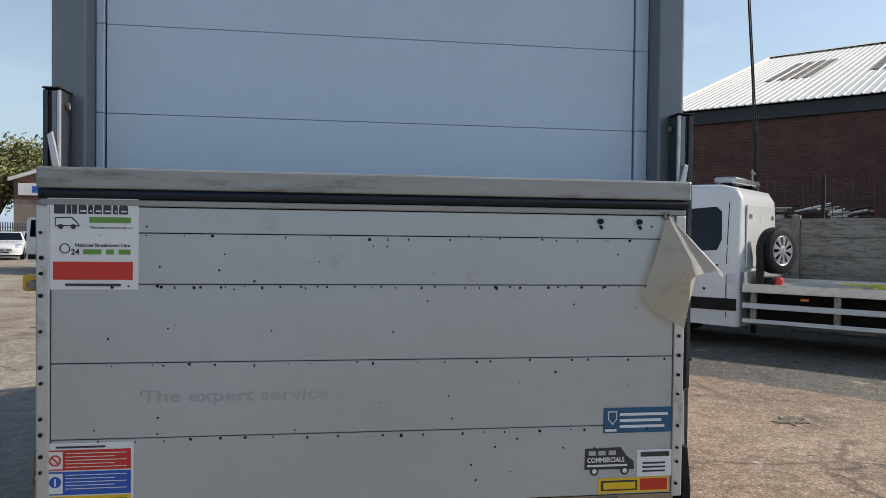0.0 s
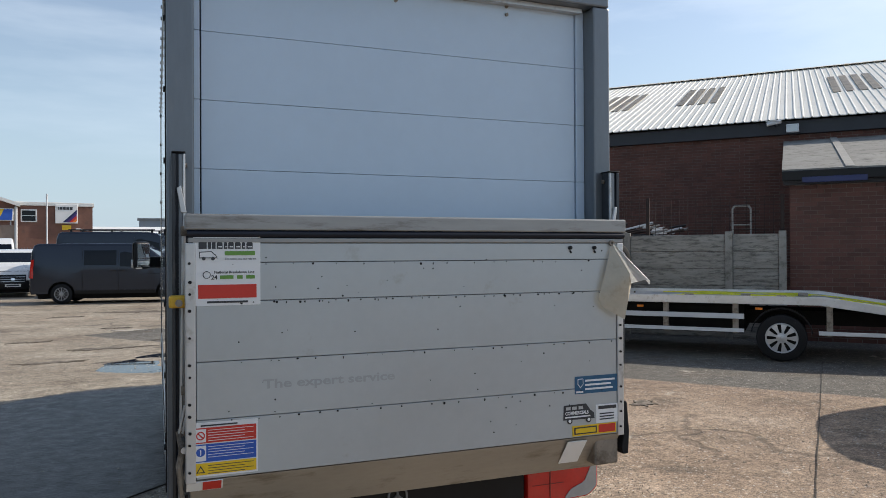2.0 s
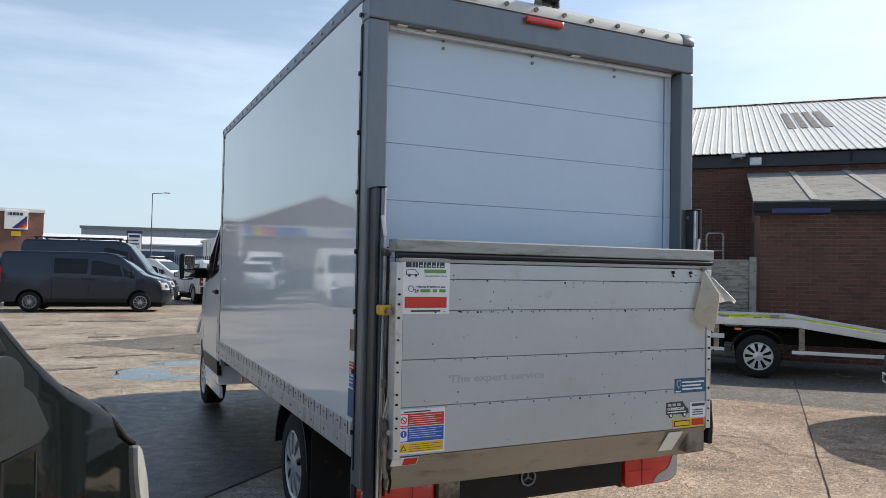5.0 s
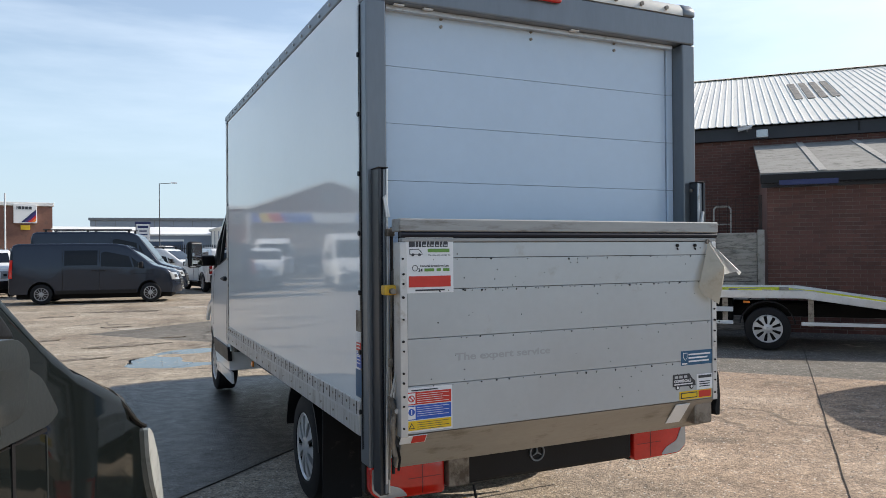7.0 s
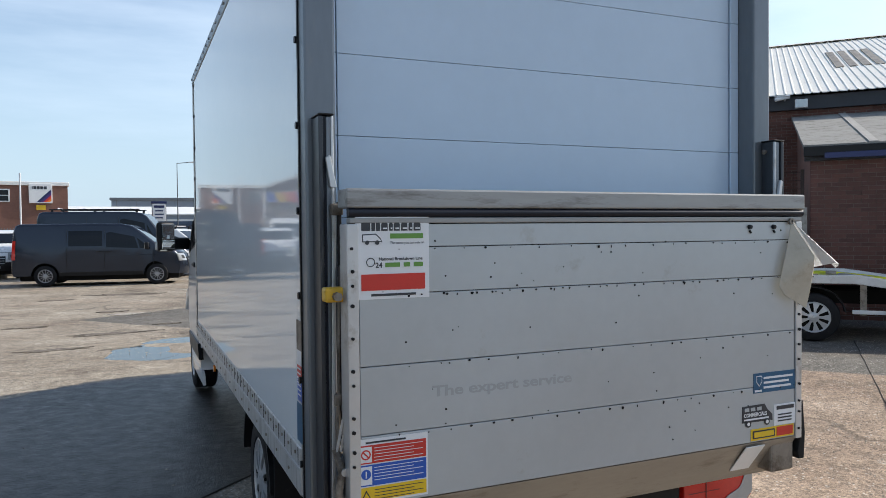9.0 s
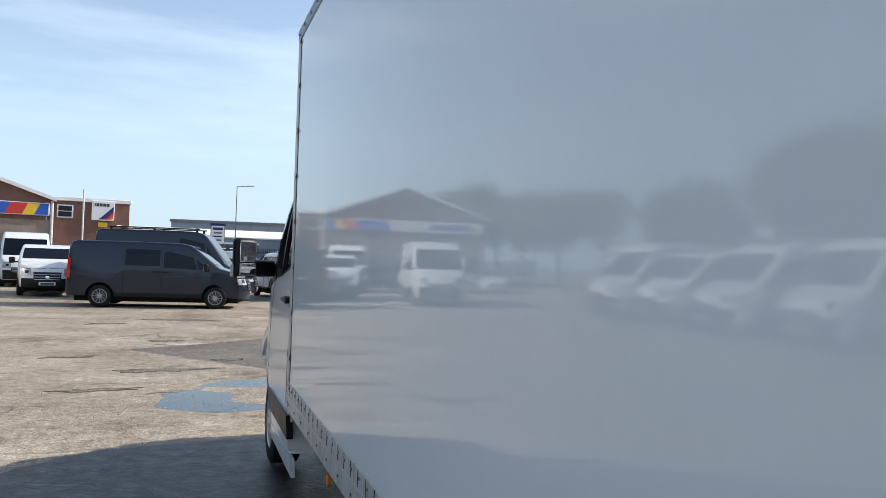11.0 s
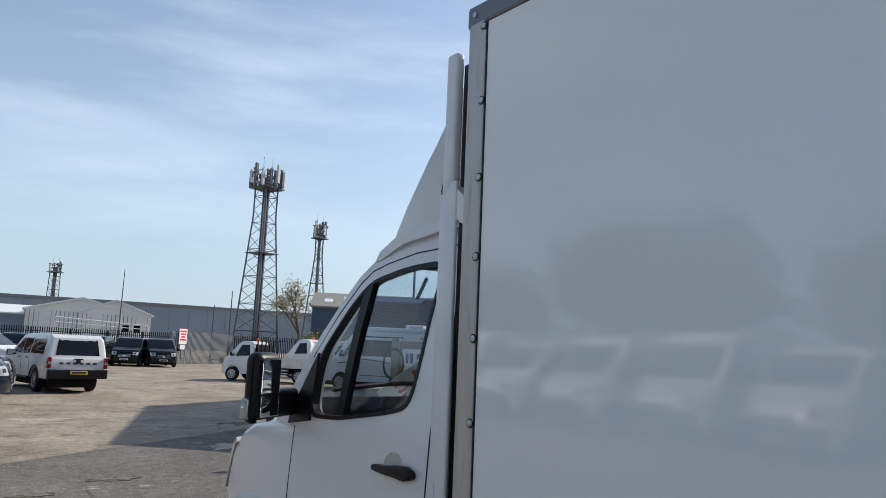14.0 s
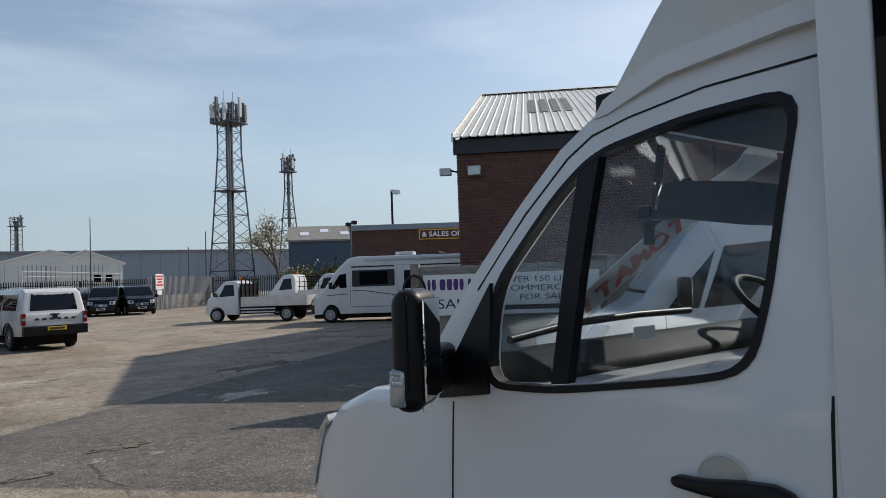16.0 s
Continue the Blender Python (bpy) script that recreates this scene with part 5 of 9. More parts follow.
# roller shutter: one panel after the other
shutter = part("roller_shutter", box(BX0 + 0.09, BX1 - 0.08, BY0 + 0.125, BY0 + 0.14, BZ0 + 0.12, BZ1 - 0.12), SEAL, van, "pale blue-white panelled roller shutter, closed")
z = 2.755
while z > 0.8:
    part("shutter_panel", box(-0.891, 0.823, BY0 + 0.09, BY0 + 0.122, z - 0.2730, z, 0.0012, 1), SHUTTER, shutter)
    z -= 0.2745
part("shutter_top", box(-0.891, 0.823, BY0 + 0.092, BY0 + 0.122, 2.7585, 2.82, 0.003), SHUTTER, shutter)
for x in (-0.60, -0.08, 0.46):
    b = cyl((x, BY0 + 0.09, 2.738), (x, BY0 + 0.082, 2.738), 0.008, 8)
    cyl((x, BY0 + 0.09, 2.700), (x, BY0 + 0.082, 2.700), 0.008, 8, bm=b)
    part("shutter_screw", b, STEEL, shutter)

# tail lift
lift = part("tail_lift", box(-0.945, 0.835, -0.070, -0.030, 0.80, 1.72), CHASSIS, van, "raised aluminium tail lift platform, scratched and stained")
PF = -0.092
rows = [0.800, 1.008, 1.212, 1.424, 1.562, 1.632]
for a, c in zip(rows, rows[1:]):
    part("deck_plank", box(-0.928, 0.818, PF, -0.0705, a + 0.0012, c - 0.0012, 0.0015, 1), LIFT, lift)
part("top_ledge", box(-0.955, 0.852, PF - 0.004, -0.06, 1.6335, 1.650, 0.003), RAILTOP, lift)
part("seal_strip", cyl((-0.958, PF + 0.004, 1.664), (0.858, PF + 0.004, 1.664), 0.0135, 12), SEAL, lift, "blue-black rubber seal strip", 50)
part("top_rail", box(-0.965, 0.868, PF - 0.006, 0.0, 1.678, 1.735, 0.006), RAILTOP, lift, "worn top rail")
for x0, x1 in ((-0.965, -0.930), (0.820, 0.852)):
    e = part("edge_channel", box(x0, x1, PF - 0.006, -0.02, 0.79, 1.632, 0.004), ALU_LIGHT, lift)
    b = bmesh.new()
    rb_ = random.Random(31 if x0 < 0 else 32)
    zz = 0.83
    while zz < 1.61:
        cyl(((x0 + x1) / 2 - 0.003 + rb_.uniform(-0.003, 0.003), PF - 0.006, zz), ((x0 + x1) / 2 - 0.003, PF - 0.012, zz), rb_.uniform(0.0042, 0.006), 8, bm=b)
        zz += rb_.choice((0.042, 0.058, 0.066, 0.095))
    part("edge_bolt", b, DARK, e, kind="stuff")
random.seed(5)
b, b2 = bmesh.new(), bmesh.new()
for zz in (1.555, 1.418, 1.418, 1.205, 1.0):
    x = -0.9
    while x < 0.8:
        x += random.uniform(0.04, 0.13)
        cyl((x, PF, zz + random.uniform(-0.008, 0.004)), (x, PF - 0.0025, zz), random.choice((0.0016, 0.002, 0.003, 0.0042)), 6, bm=b)
for i in range(46):
    x, zz = random.uniform(-0.88, 0.78), random.uniform(0.84, 1.6)
    cyl((x, PF, zz), (x, PF - 0.002, zz), random.uniform(0.0016, 0.0038), 6, bm=b2)
part("plank_rivet", b, RUBBER, lift, kind="stuff")
part("chip_mark", b2, RUBBER, lift, kind="stuff")
for x in (0.585, 0.705):
    part("stud", lathe([(0.009, 0), (0.008, -0.010), (0.0005, -0.011)], 'y', 10, at=(x, PF, 1.612)), DARK, lift)
    part("stud_tail", cyl((x, PF - 0.001, 1.600), (x + 0.006, PF - 0.004, 1.590), 0.004, 6), DARK, lift)
part("eyelet", lathe([(0.012, 0), (0.012, -0.012), (0.005, -0.012), (0.004, -0.002)], 'y', 14, at=(0.79, PF - 0.002, 1.632)), STEEL, lift)
low = part("kick_plate", prism([(-0.088, 0.797), (-0.060, 0.797), (0.055, 0.645), (0.020, 0.630)], 'x', -0.950, 0.838, 0.004), KICK, van, "dirty bent steel plate under the lift")
part("notice_sticker", prism([(-0.0925, 0.783), (-0.0895, 0.785), (-0.008, 0.673), (-0.011, 0.671)], 'x', 0.57, 0.665), STICKW, low, "worn white rating label")
part("hinge_bracket", box(0.72, 0.84, -0.07, 0.06, 0.66, 0.80, 0.01), STEEL, van)
# lift columns beside the posts
for s, x0, x1, y0, y1, zl in ((-1, -1.005, -0.958, 0.055, 0.152, 0.50), (1, 0.910, 0.963, 0.085, 0.155, 0.78)):
    w = x1 - x0
    xi, xo = (x1, x0) if s < 0 else (x0, x1)              # the edges towards and away from the deck
    def across(u0, u1, s=s, xi=xi, w=w):
        """A stretch of the column's width, measured from its inner edge."""
        return (xi - u1 * w, xi - u0 * w) if s < 0 else (xi + u0 * w, xi + u1 * w)
    g = part("lift_column", box(x0 + 0.002, x1 - 0.002, y0 + 0.012, y1, zl, 1.966, 0.003), COLUMN, van, "black and grey steel lift guide column")
    part("inner_flange", box(*across(0.0, 0.20), y0, y0 + 0.0115, zl + 0.01, 1.964, 0.003), ALU_LIGHT, g, "scuffed bright edge")
    part("front_plate", box(*across(0.21, 0.50), y0 + 0.002, y0 + 0.0115, zl + 0.01, 1.962, 0.002), ALU, g)
    part("guide_slot", box(*across(0.505, 0.695), y0 + 0.008, y0 + 0.0118, zl + 0.01, 1.962), SEAL, g)
    part("outer_flange", box(*across(0.70, 1.0), y0, y0 + 0.0115, zl + 0.01, 1.964, 0.003), COLUMN, g)
    part("column_cap", box(x0 - 0.001, x1 + 0.001, y0 - 0.002, y1 + 0.001, 1.9665, 1.972, 0.002), DARK, g)
    for zz in (0.86, 1.08, 1.30, 1.52, 1.925):
        part("column_bolt", cyl((xi - s * 0.0005, y0 + 0.05, zz), (xi - s * 0.0085, y0 + 0.05, zz), 0.010, 8), STEEL, g)
    part("lift_arm", prism([(xi - 0.030, 1.835), (xi - 0.016, 1.845), (xi + 0.004, 1.745), (xi - 0.016, 1.745)] if s < 0 else [(xi + 0.030, 1.800), (xi + 0.018, 1.805), (xi + 0.004, 1.740), (xi + 0.022, 1.740)], 'y', y0 - 0.016, y0 - 0.004, 0.002), ALU_LIGHT, g, "bright bare-metal locking arm")
    part("chain_rod", cyl((xi - s * 0.010, y0 - 0.012, zl + 0.1), (xi - s * 0.010, y0 - 0.012, 1.70), 0.0075, 8), DARK, g, smooth=40)
    part("swing_plate", prism([(y0 - 0.115, 1.10), (y0 - 0.03, 1.06), (y0 - 0.008, 1.14), (y0 - 0.008, 1.50), (y0 - 0.06, 1.52), (y0 - 0.115, 1.46)], 'x', *sorted((xi - s * 0.016, xi - s * 0.004)), 0.002), COLUMN, g)
    part("link_bar", prism([(xi + s * 0.030, zl + 0.06), (xi + s * 0.020, zl + 0.06), (xi + s * 0.004, 1.66), (xi + s * 0.014, 1.66)], 'y', y0 - 0.026, y0 - 0.016, 0.002), ALU_LIGHT, g)
    part("pull_rod", cyl((xi + s * 0.012, y0 - 0.022, zl + 0.08), (xi - s * 0.002, y0 - 0.030, 1.40), 0.0055, 8), STEEL, g, smooth=40)
    for zz in (0.90, 1.08, 1.66):
        part("rod_clamp", box(xi - 0.018, xi + 0.018, y0 - 0.034, y0 - 0.001, zz, zz + 0.035, 0.004), STEEL, g)
latch = part("safety_latch", box(-1.018, -0.955, -0.050, 0.0, 1.402, 1.446, 0.008), YELLOW, van, "yellow painted safety latch")
part("latch_bolt", cyl((-0.985, -0.05, 1.42), (-0.985, -0.075, 1.42), 0.013, 8), STEEL, latch)
part("latch_tongue", box(-0.96, -0.94, -0.06, -0.02, 1.385, 1.41, 0.004), STEEL, latch)
part("hook_catch", tube([(-0.985, -0.02, 0.96), (-0.975, -0.05, 0.90), (-0.985, -0.05, 0.84), (-0.975, -0.03, 0.74), (-0.965, -0.03, 0.70)], 0.012, 8), STEEL, van, smooth=40)
link = part("lock_lever", prism([(-0.992, 0.80), (-0.955, 0.72), (-0.935, 0.74), (-0.940, 0.86), (-0.968, 0.95), (-0.985, 0.93)], 'y', -0.045, -0.022, 0.004), COLUMN, van, "greasy black locking lever")
part("lever_slot", prism([(-0.972, 0.80), (-0.955, 0.775), (-0.950, 0.80), (-0.966, 0.83)], 'y', -0.0475, -0.0455), STEEL, link)
part("lever_pin", cyl((-0.968, -0.045, 0.90), (-0.968, -0.062, 0.90), 0.012, 10), ALU_LIGHT, link)
for u in (0.0, 0.012):
    part("lever_spring", cyl((-0.985 + u, -0.030, 0.955), (-0.965 + u, -0.036, 1.055), 0.0045, 8), ALU_LIGHT, link, smooth=40)
part("lever_chain", tube([(-0.962, -0.05, 0.74), (-0.955, -0.055, 0.69), (-0.960, -0.05, 0.64)], 0.006, 6), CHASSIS, link, smooth=40)
guard = part("rubber_guard", prism([(0.856, 0.94), (0.880, 0.93), (0.892, 0.80), (0.886, 0.70), (0.858, 0.70), (0.850, 0.73), (0.866, 0.80)], 'y', -0.08, -0.02, 0.004), RUBBER, van, "black rubber edge guard hanging down")

# flap of torn sheet held by a stud
def torn_flap():
    b = bmesh.new()
    P = {k: Vector(v) for k, v in dict(top=(0.790, PF - 0.010, 1.632), tip=(0.925, PF - 0.085, 1.456), fold=(0.835, PF - 0.075, 1.50), crease=(0.862, PF - 0.050, 1.452), left=(0.712, PF - 0.022, 1.392), low=(0.834, PF - 0.040, 1.300), mid=(0.842, PF - 0.052, 1.375), ll=(0.738, PF - 0.028, 1.352), edge=(0.752, PF - 0.022, 1.52)).items()}
    V = {k: b.verts.new(p) for k, p in P.items()}
    for f in (("top", "edge", "fold"), ("edge", "left", "fold"), ("left", "ll", "fold"), ("ll", "low", "mid"), ("ll", "mid", "fold"), ("fold", "mid", "crease")):
        b.faces.new([V[k] for k in f])
    bmesh.ops.subdivide_edges(b, edges=b.edges[:], cuts=3, use_grid_fill=True, smooth=0.6)
    r = bmesh.ops.solidify(b, geom=b.faces[:], thickness=0.003)
    return b


def flap_curl():
    b = bmesh.new()
    rows = []
    for i in range(9):
        t = i / 8
        a = Vector((0.792, PF - 0.012, 1.630)).lerp(Vector((0.862, PF - 0.045, 1.455)), t)
        c = Vector((0.796, PF - 0.016, 1.630)).lerp(Vector((0.922, PF - 0.095, 1.452)), t)
        line = []
        for j in range(7):
            s = j / 6
            p = a.lerp(c, s) + Vector((0, -0.055 * t * math.sin(math.pi * s), 0.02 * t * math.sin(math.pi * s)))
            line.append(b.verts.new(p))
        rows.append(line)
    for A, B in zip(rows, rows[1:]):
        for j in range(6):
            b.faces.new((A[j], A[j + 1], B[j + 1], B[j]))
    bmesh.ops.solidify(b, geom=b.faces[:], thickness=0.003)
    return b


flap = part("torn_flap", torn_flap(), PAPER, van, "dirty cream torn sheet hanging from a stud", 40)
part("flap_curl", flap_curl(), PAPERW, flap, smooth=60)

# stickers
def sticker(name, x0, x1, z0, z1, material, label, y=PF):
    return part(name, box(x0, x1, y - 0.0020, y, z0, z1), material, lift, label)


st = sticker("breakdown_sticker", -0.938, -0.708, 1.410, 1.658, STICKW, "white breakdown-cover sticker with a red band, curling at its edge")
Y0 = PF - 0.0022
for k, (a, c, h) in enumerate(((-0.920, -0.893, 0.036), (-0.889, -0.878, 0.038), (-0.875, -0.863, 0.033), (-0.859, -0.839, 0.025), (-0.835, -0.823, 0.025), (-0.820, -0.801, 0.025), (-0.797, -0.777, 0.025), (-0.773, -0.761, 0.025), (-0.757, -0.735, 0.025))):
    part("name_block", prism([(a, 1.611), (c, 1.611), (c, 1.611 + h * 0.8), (c - 0.004, 1.611 + h), (a + 0.004, 1.611 + h), (a, 1.611 + h * 0.8)], 'y', Y0 - 0.0012, Y0), INKDARK, st)
    if h < 0.03:
        part("name_gap", box(a + 0.005, c - 0.002, Y0 - 0.0020, Y0 - 0.0013, 1.6165, 1.6205), STICKW, st)
part("name_bar_green", box(-0.832, -0.727, Y0 - 0.0012, Y0, 1.588, 1.603), INKGREEN, st)
words("The name you can rely on", 0.011, INKDARK, st, pose(-0.832, Y0, 1.572) @ BACK, width=0.108)
vl = part("van_sketch", prism([(-0.918, 1.578), (-0.918, 1.601), (-0.876, 1.603), (-0.862, 1.590), (-0.856, 1.578)], 'y', Y0 - 0.0012, Y0), INKDARK, st)
part("van_sketch_inner", prism([(-0.915, 1.581), (-0.915, 1.598), (-0.878, 1.600), (-0.865, 1.588), (-0.860, 1.581)], 'y', Y0 - 0.0020, Y0 - 0.0013), STICKW, st)
for x in (-0.903, -0.872):
    part("sketch_wheel", cyl((x, Y0, 1.577), (x, Y0 - 0.0026, 1.577), 0.0065, 14), INKDARK, st)
part("clock_ring", lathe([(0.0135, 0), (0.0135, -0.0012), (0.011, -0.0012), (0.011, 0)], 'y', 20, at=(-0.893, Y0, 1.519)), INKDARK, st)
words("24", 0.021, INKDARK, st, pose(-0.878, Y0, 1.503) @ BACK, bold=0.0006)
words("National Breakdown Line", 0.0125, INKDARK, st, pose(-0.868, Y0, 1.524) @ BACK, width=0.138, bold=0.0003)
bars(-0.848, -0.728, 1.504, 0.013, Y0, st, INKGREEN, (-0.79, -0.758))
part("red_band", box(-0.922, -0.722, Y0 - 0.0012, Y0, 1.436, 1.484), INKRED, st)
part("address_bar", box(-0.892, -0.752, Y0 - 0.0012, Y0, 1.419, 1.426), INKDARK, st)
sf = sticker("safety_sticker", -0.941, -0.719, 0.810, 1.000, STICKW, "safety instruction sticker in red, blue and yellow bands")
part("title_bar", box(-0.915, -0.79, Y0 - 0.0012, Y0, 0.987, 0.992), INKDARK, sf)
for z0, z1, mt in ((0.928, 0.982, INKRED), (0.862, 0.924, INKBLUE), (0.817, 0.858, INKYEL)):
    part("band", box(-0.935, -0.725, Y0 - 0.0012, Y0, z0, z1), mt, sf)
    ic = part("icon_field", box(-0.934, -0.897, Y0 - 0.0022, Y0 - 0.0013, z0 + 0.004, z1 - 0.004), STICKW if mt is not INKYEL else INKYEL, sf)
    zc = (z0 + z1) / 2
    if mt is INKRED:
        part("icon_ring", lathe([(0.015, 0), (0.015, -0.001), (0.011, -0.001), (0.011, 0)], 'y', 18, at=(-0.9155, Y0 - 0.0023, zc)), INKRED, ic)
        part("icon_slash", prism([(-0.925, zc + 0.007), (-0.922, zc + 0.010), (-0.906, zc - 0.007), (-0.909, zc - 0.010)], 'y', Y0 - 0.0034, Y0 - 0.0023), INKRED, ic)
    elif mt is INKBLUE:
        part("icon_disc", cyl((-0.9155, Y0 - 0.0023, zc + 0.004), (-0.9155, Y0 - 0.0034, zc + 0.004), 0.015, 18), INKBLUE, ic)
        part("icon_mark", box(-0.9175, -0.9135, Y0 - 0.0044, Y0 - 0.0035, zc - 0.006, zc + 0.014), STICKW, ic)
    else:
        part("icon_triangle", prism([(-0.930, zc - 0.012), (-0.901, zc - 0.012), (-0.9155, zc + 0.013)], 'y', Y0 - 0.0034, Y0 - 0.0023), INKDARK, ic)
        part("icon_inner", prism([(-0.9245, zc - 0.009), (-0.9065, zc - 0.009), (-0.9155, zc + 0.0065)], 'y', Y0 - 0.0044, Y0 - 0.0035), INKYEL, ic)
    for k in range(5):
        zz = z1 - 0.008 - k * 0.0092
        if zz > z0 + 0.004:
            part("text_bar", box(-0.890, -0.735 - 0.03 * (k % 2), Y0 - 0.0022, Y0 - 0.0013, zz - 0.0018, zz), STICKW if mt is not INKYEL else INKDARK, sf)
bl = sticker("company_sticker", 0.605, 0.818, 0.985, 1.060, INKTEAL, "teal company sticker with a small shield")
part("shield", prism([(0.618, 1.050), (0.646, 1.050), (0.646, 1.026), (0.632, 1.010), (0.618, 1.026)], 'y', Y0 - 0.0012, Y0), STICKW, bl)
part("shield_inner", prism([(0.621, 1.047), (0.643, 1.047), (0.643, 1.027), (0.632, 1.014), (0.621, 1.027)], 'y', Y0 - 0.0022, Y0 - 0.0013), INKTEAL, bl)
for k, w in enumerate((0.15, 0.13, 0.14)):
    part("text_bar", box(0.655, 0.655 + w, Y0 - 0.0012, Y0, 1.036 - k * 0.018, 1.044 - k * 0.018), STICKW, bl)
part("text_bar", box(0.61, 0.645, Y0 - 0.0012, Y0, 0.990, 0.997), STICKW, bl)
vs = part("van_sticker", prism([(0.548, 0.878), (0.550, 0.940), (0.660, 0.942), (0.680, 0.915), (0.700, 0.900), (0.702, 0.876)], 'y', PF - 0.002, PF), INKDARK, lift, "black van-shaped sticker")
for x in (0.578, 0.672):
    part("sticker_wheel", cyl((x, Y0 + 0.001, 0.873), (x, Y0 - 0.0016, 0.873), 0.013, 16), INKDARK, vs)
    part("sticker_hub", cyl((x, Y0 - 0.0017, 0.873), (x, Y0 - 0.0024, 0.873), 0.007, 12), STICKW, vs)
words("COMMERCIALS", 0.020, STICKW, vs, pose(0.556, Y0, 0.899) @ BACK, width=0.115, bold=0.0006)
part("text_bar", box(0.556, 0.68, Y0 - 0.0012, Y0, 0.886, 0.892), STICKW, vs)
for x in (0.560, 0.590, 0.622):
    part("sketch_window", box(x, x + 0.022, Y0 - 0.0012, Y0, 0.920, 0.933), LIFT, vs)
al = sticker("service_sticker", 0.711, 0.823, 0.852, 0.932, STICKW, "small white service sticker")
part("name_bar", box(0.722, 0.812, Y0 - 0.0012, Y0, 0.912, 0.926), INKDARK, al)
for k in range(3):
    part("text_bar", box(0.728, 0.80, Y0 - 0.0012, Y0, 0.890 - k * 0.012, 0.895 - k * 0.012), INKDARK, al)
fl = sticker("maker_sticker", 0.592, 0.812, 0.806, 0.850, INKYEL, "yellow and red maker's sticker")
part("word_block", box(0.600, 0.712, Y0 - 0.0012, Y0, 0.813, 0.843), INKDARK, fl)
part("word_block_inner", box(0.606, 0.706, Y0 - 0.0022, Y0 - 0.0013, 0.818, 0.838), INKYEL, fl)
part("red_block", box(0.722, 0.806, Y0 - 0.0012, Y0, 0.812, 0.846), INKRED, fl)
words("The expert service", 0.046, GHOST, lift, pose(-0.70, PF - 0.0003, 1.105) @ BACK, width=0.50, name="faded_lettering", bold=0.0012)
ns = part("warning_label", prism([(-0.0935, 0.793), (-0.0905, 0.795), (-0.062, 0.757), (-0.065, 0.755)], 'x', -0.962, -0.84), STICKW, low, "red and white warning label, peeling")
part("red_field", prism([(-0.0955, 0.791), (-0.0937, 0.792), (-0.067, 0.758), (-0.069, 0.757)], 'x', -0.908, -0.845), INKRED, ns)

# stickers low on the side panel
for z0, z1, y0, y1, mt, nm in ((1.215, 1.315, 0.255, 0.325, STEEL, "worn_label"), (1.165, 1.214, 0.258, 0.325, STICKW, "white_label"), (1.125, 1.163, 0.258, 0.322, INKRED, "red_label"), (1.045, 1.123, 0.256, 0.320, INKBLUE, "blue_label"), (0.905, 1.035, 0.250, 0.335, INKTEAL, "teal_label")):
    s = part("side_sticker", box(BX0 - 0.003, BX0 - 0.0005, y0, y1, z0, z1), mt, van, "small worn sticker on the side panel")
    if mt in (INKBLUE, INKRED):
        for k in range(4):
            part("text_bar", box(BX0 - 0.0042, BX0 - 0.0032, y0 + 0.008, y1 - 0.008, z1 - 0.012 - k * 0.016, z1 - 0.007 - k * 0.016), STICKW, s)

# tail lights, bumper, chassis
for s, xa, xb in ((-1, -0.625, -1.005), (1, 0.530, 0.905)):
    d = xb - xa
    outline = rounded([(xa, 0.425), (xa, 0.598), (xa + d * 0.80, 0.612), (xb, 0.596), (xb, 0.470), (xa + d * 0.86, 0.432)], 0.022, 3)
    t = part("tail_light", prism(outline, 'y', 0.195, 0.290, 0.006), RED, van, "red tail light with a clear lower lens", 50)
    clear_ = rounded([(xa + d * 0.50, 0.436), (xa + d * 0.60, 0.478), (xa + d * 0.80, 0.505), (xa + d * 0.90, 0.580), (xb - d * 0.02, 0.585), (xb - d * 0.02, 0.478), (xa + d * 0.85, 0.440)], 0.018, 3)
    part("reverse_lens", prism(clear_, 'y', 0.1905, 0.1948, 0.0015), LENS, t, "clear reversing lens")
    part("lamp_rib", box(*sorted((xa + d * 0.06, xa + d * 0.50)), 0.1925, 0.1945, 0.513, 0.516), DARKRED, t)
    part("lamp_divider", box(*sorted((xa + d * 0.30, xa + d * 0.315)), 0.1925, 0.1945, 0.440, 0.590), DARKRED, t)
    part("lamp_bezel", prism(rounded([(xa - d * 0.02, 0.415), (xa - d * 0.02, 0.608), (xb + d * 0.02, 0.606), (xb + d * 0.02, 0.45)], 0.02, 3), 'y', 0.245, 0.30, 0.004), DARK, t)
bump_bar = part("rear_bumper", box(-0.60, 0.52, 0.20, 0.30, 0.44, 0.625, 0.02), DARK, van)
part("badge_ring", lathe([(0.045, 0), (0.045, -0.010), (0.037, -0.010), (0.037, 0)], 'y', 24, at=(-0.10, 0.198, 0.553)), ALU, bump_bar, smooth=40)
for a in (90, 210, 330):
    u, v = math.cos(radians(a)), math.sin(radians(a))
    part("badge_bar", prism([(-0.10 - v * 0.006, 0.553 + u * 0.006), (-0.10 + v * 0.006, 0.553 - u * 0.006), (-0.10 + u * 0.040, 0.553 + v * 0.040)], 'y', 0.190, 0.199), ALU, bump_bar)
part("bracket_plate", box(-0.615, -0.50, 0.17, 0.24, 0.45, 0.64, 0.008), STEEL, van)
pl = part("number_plate", box(-0.90, -0.56, 0.090, 0.10, 0.335, 0.420, 0.003), INKYEL, van, "yellow number plate")
part("plate_bar", box(-0.85, -0.61, 0.0865, 0.0895, 0.350, 0.405), INKDARK, pl)
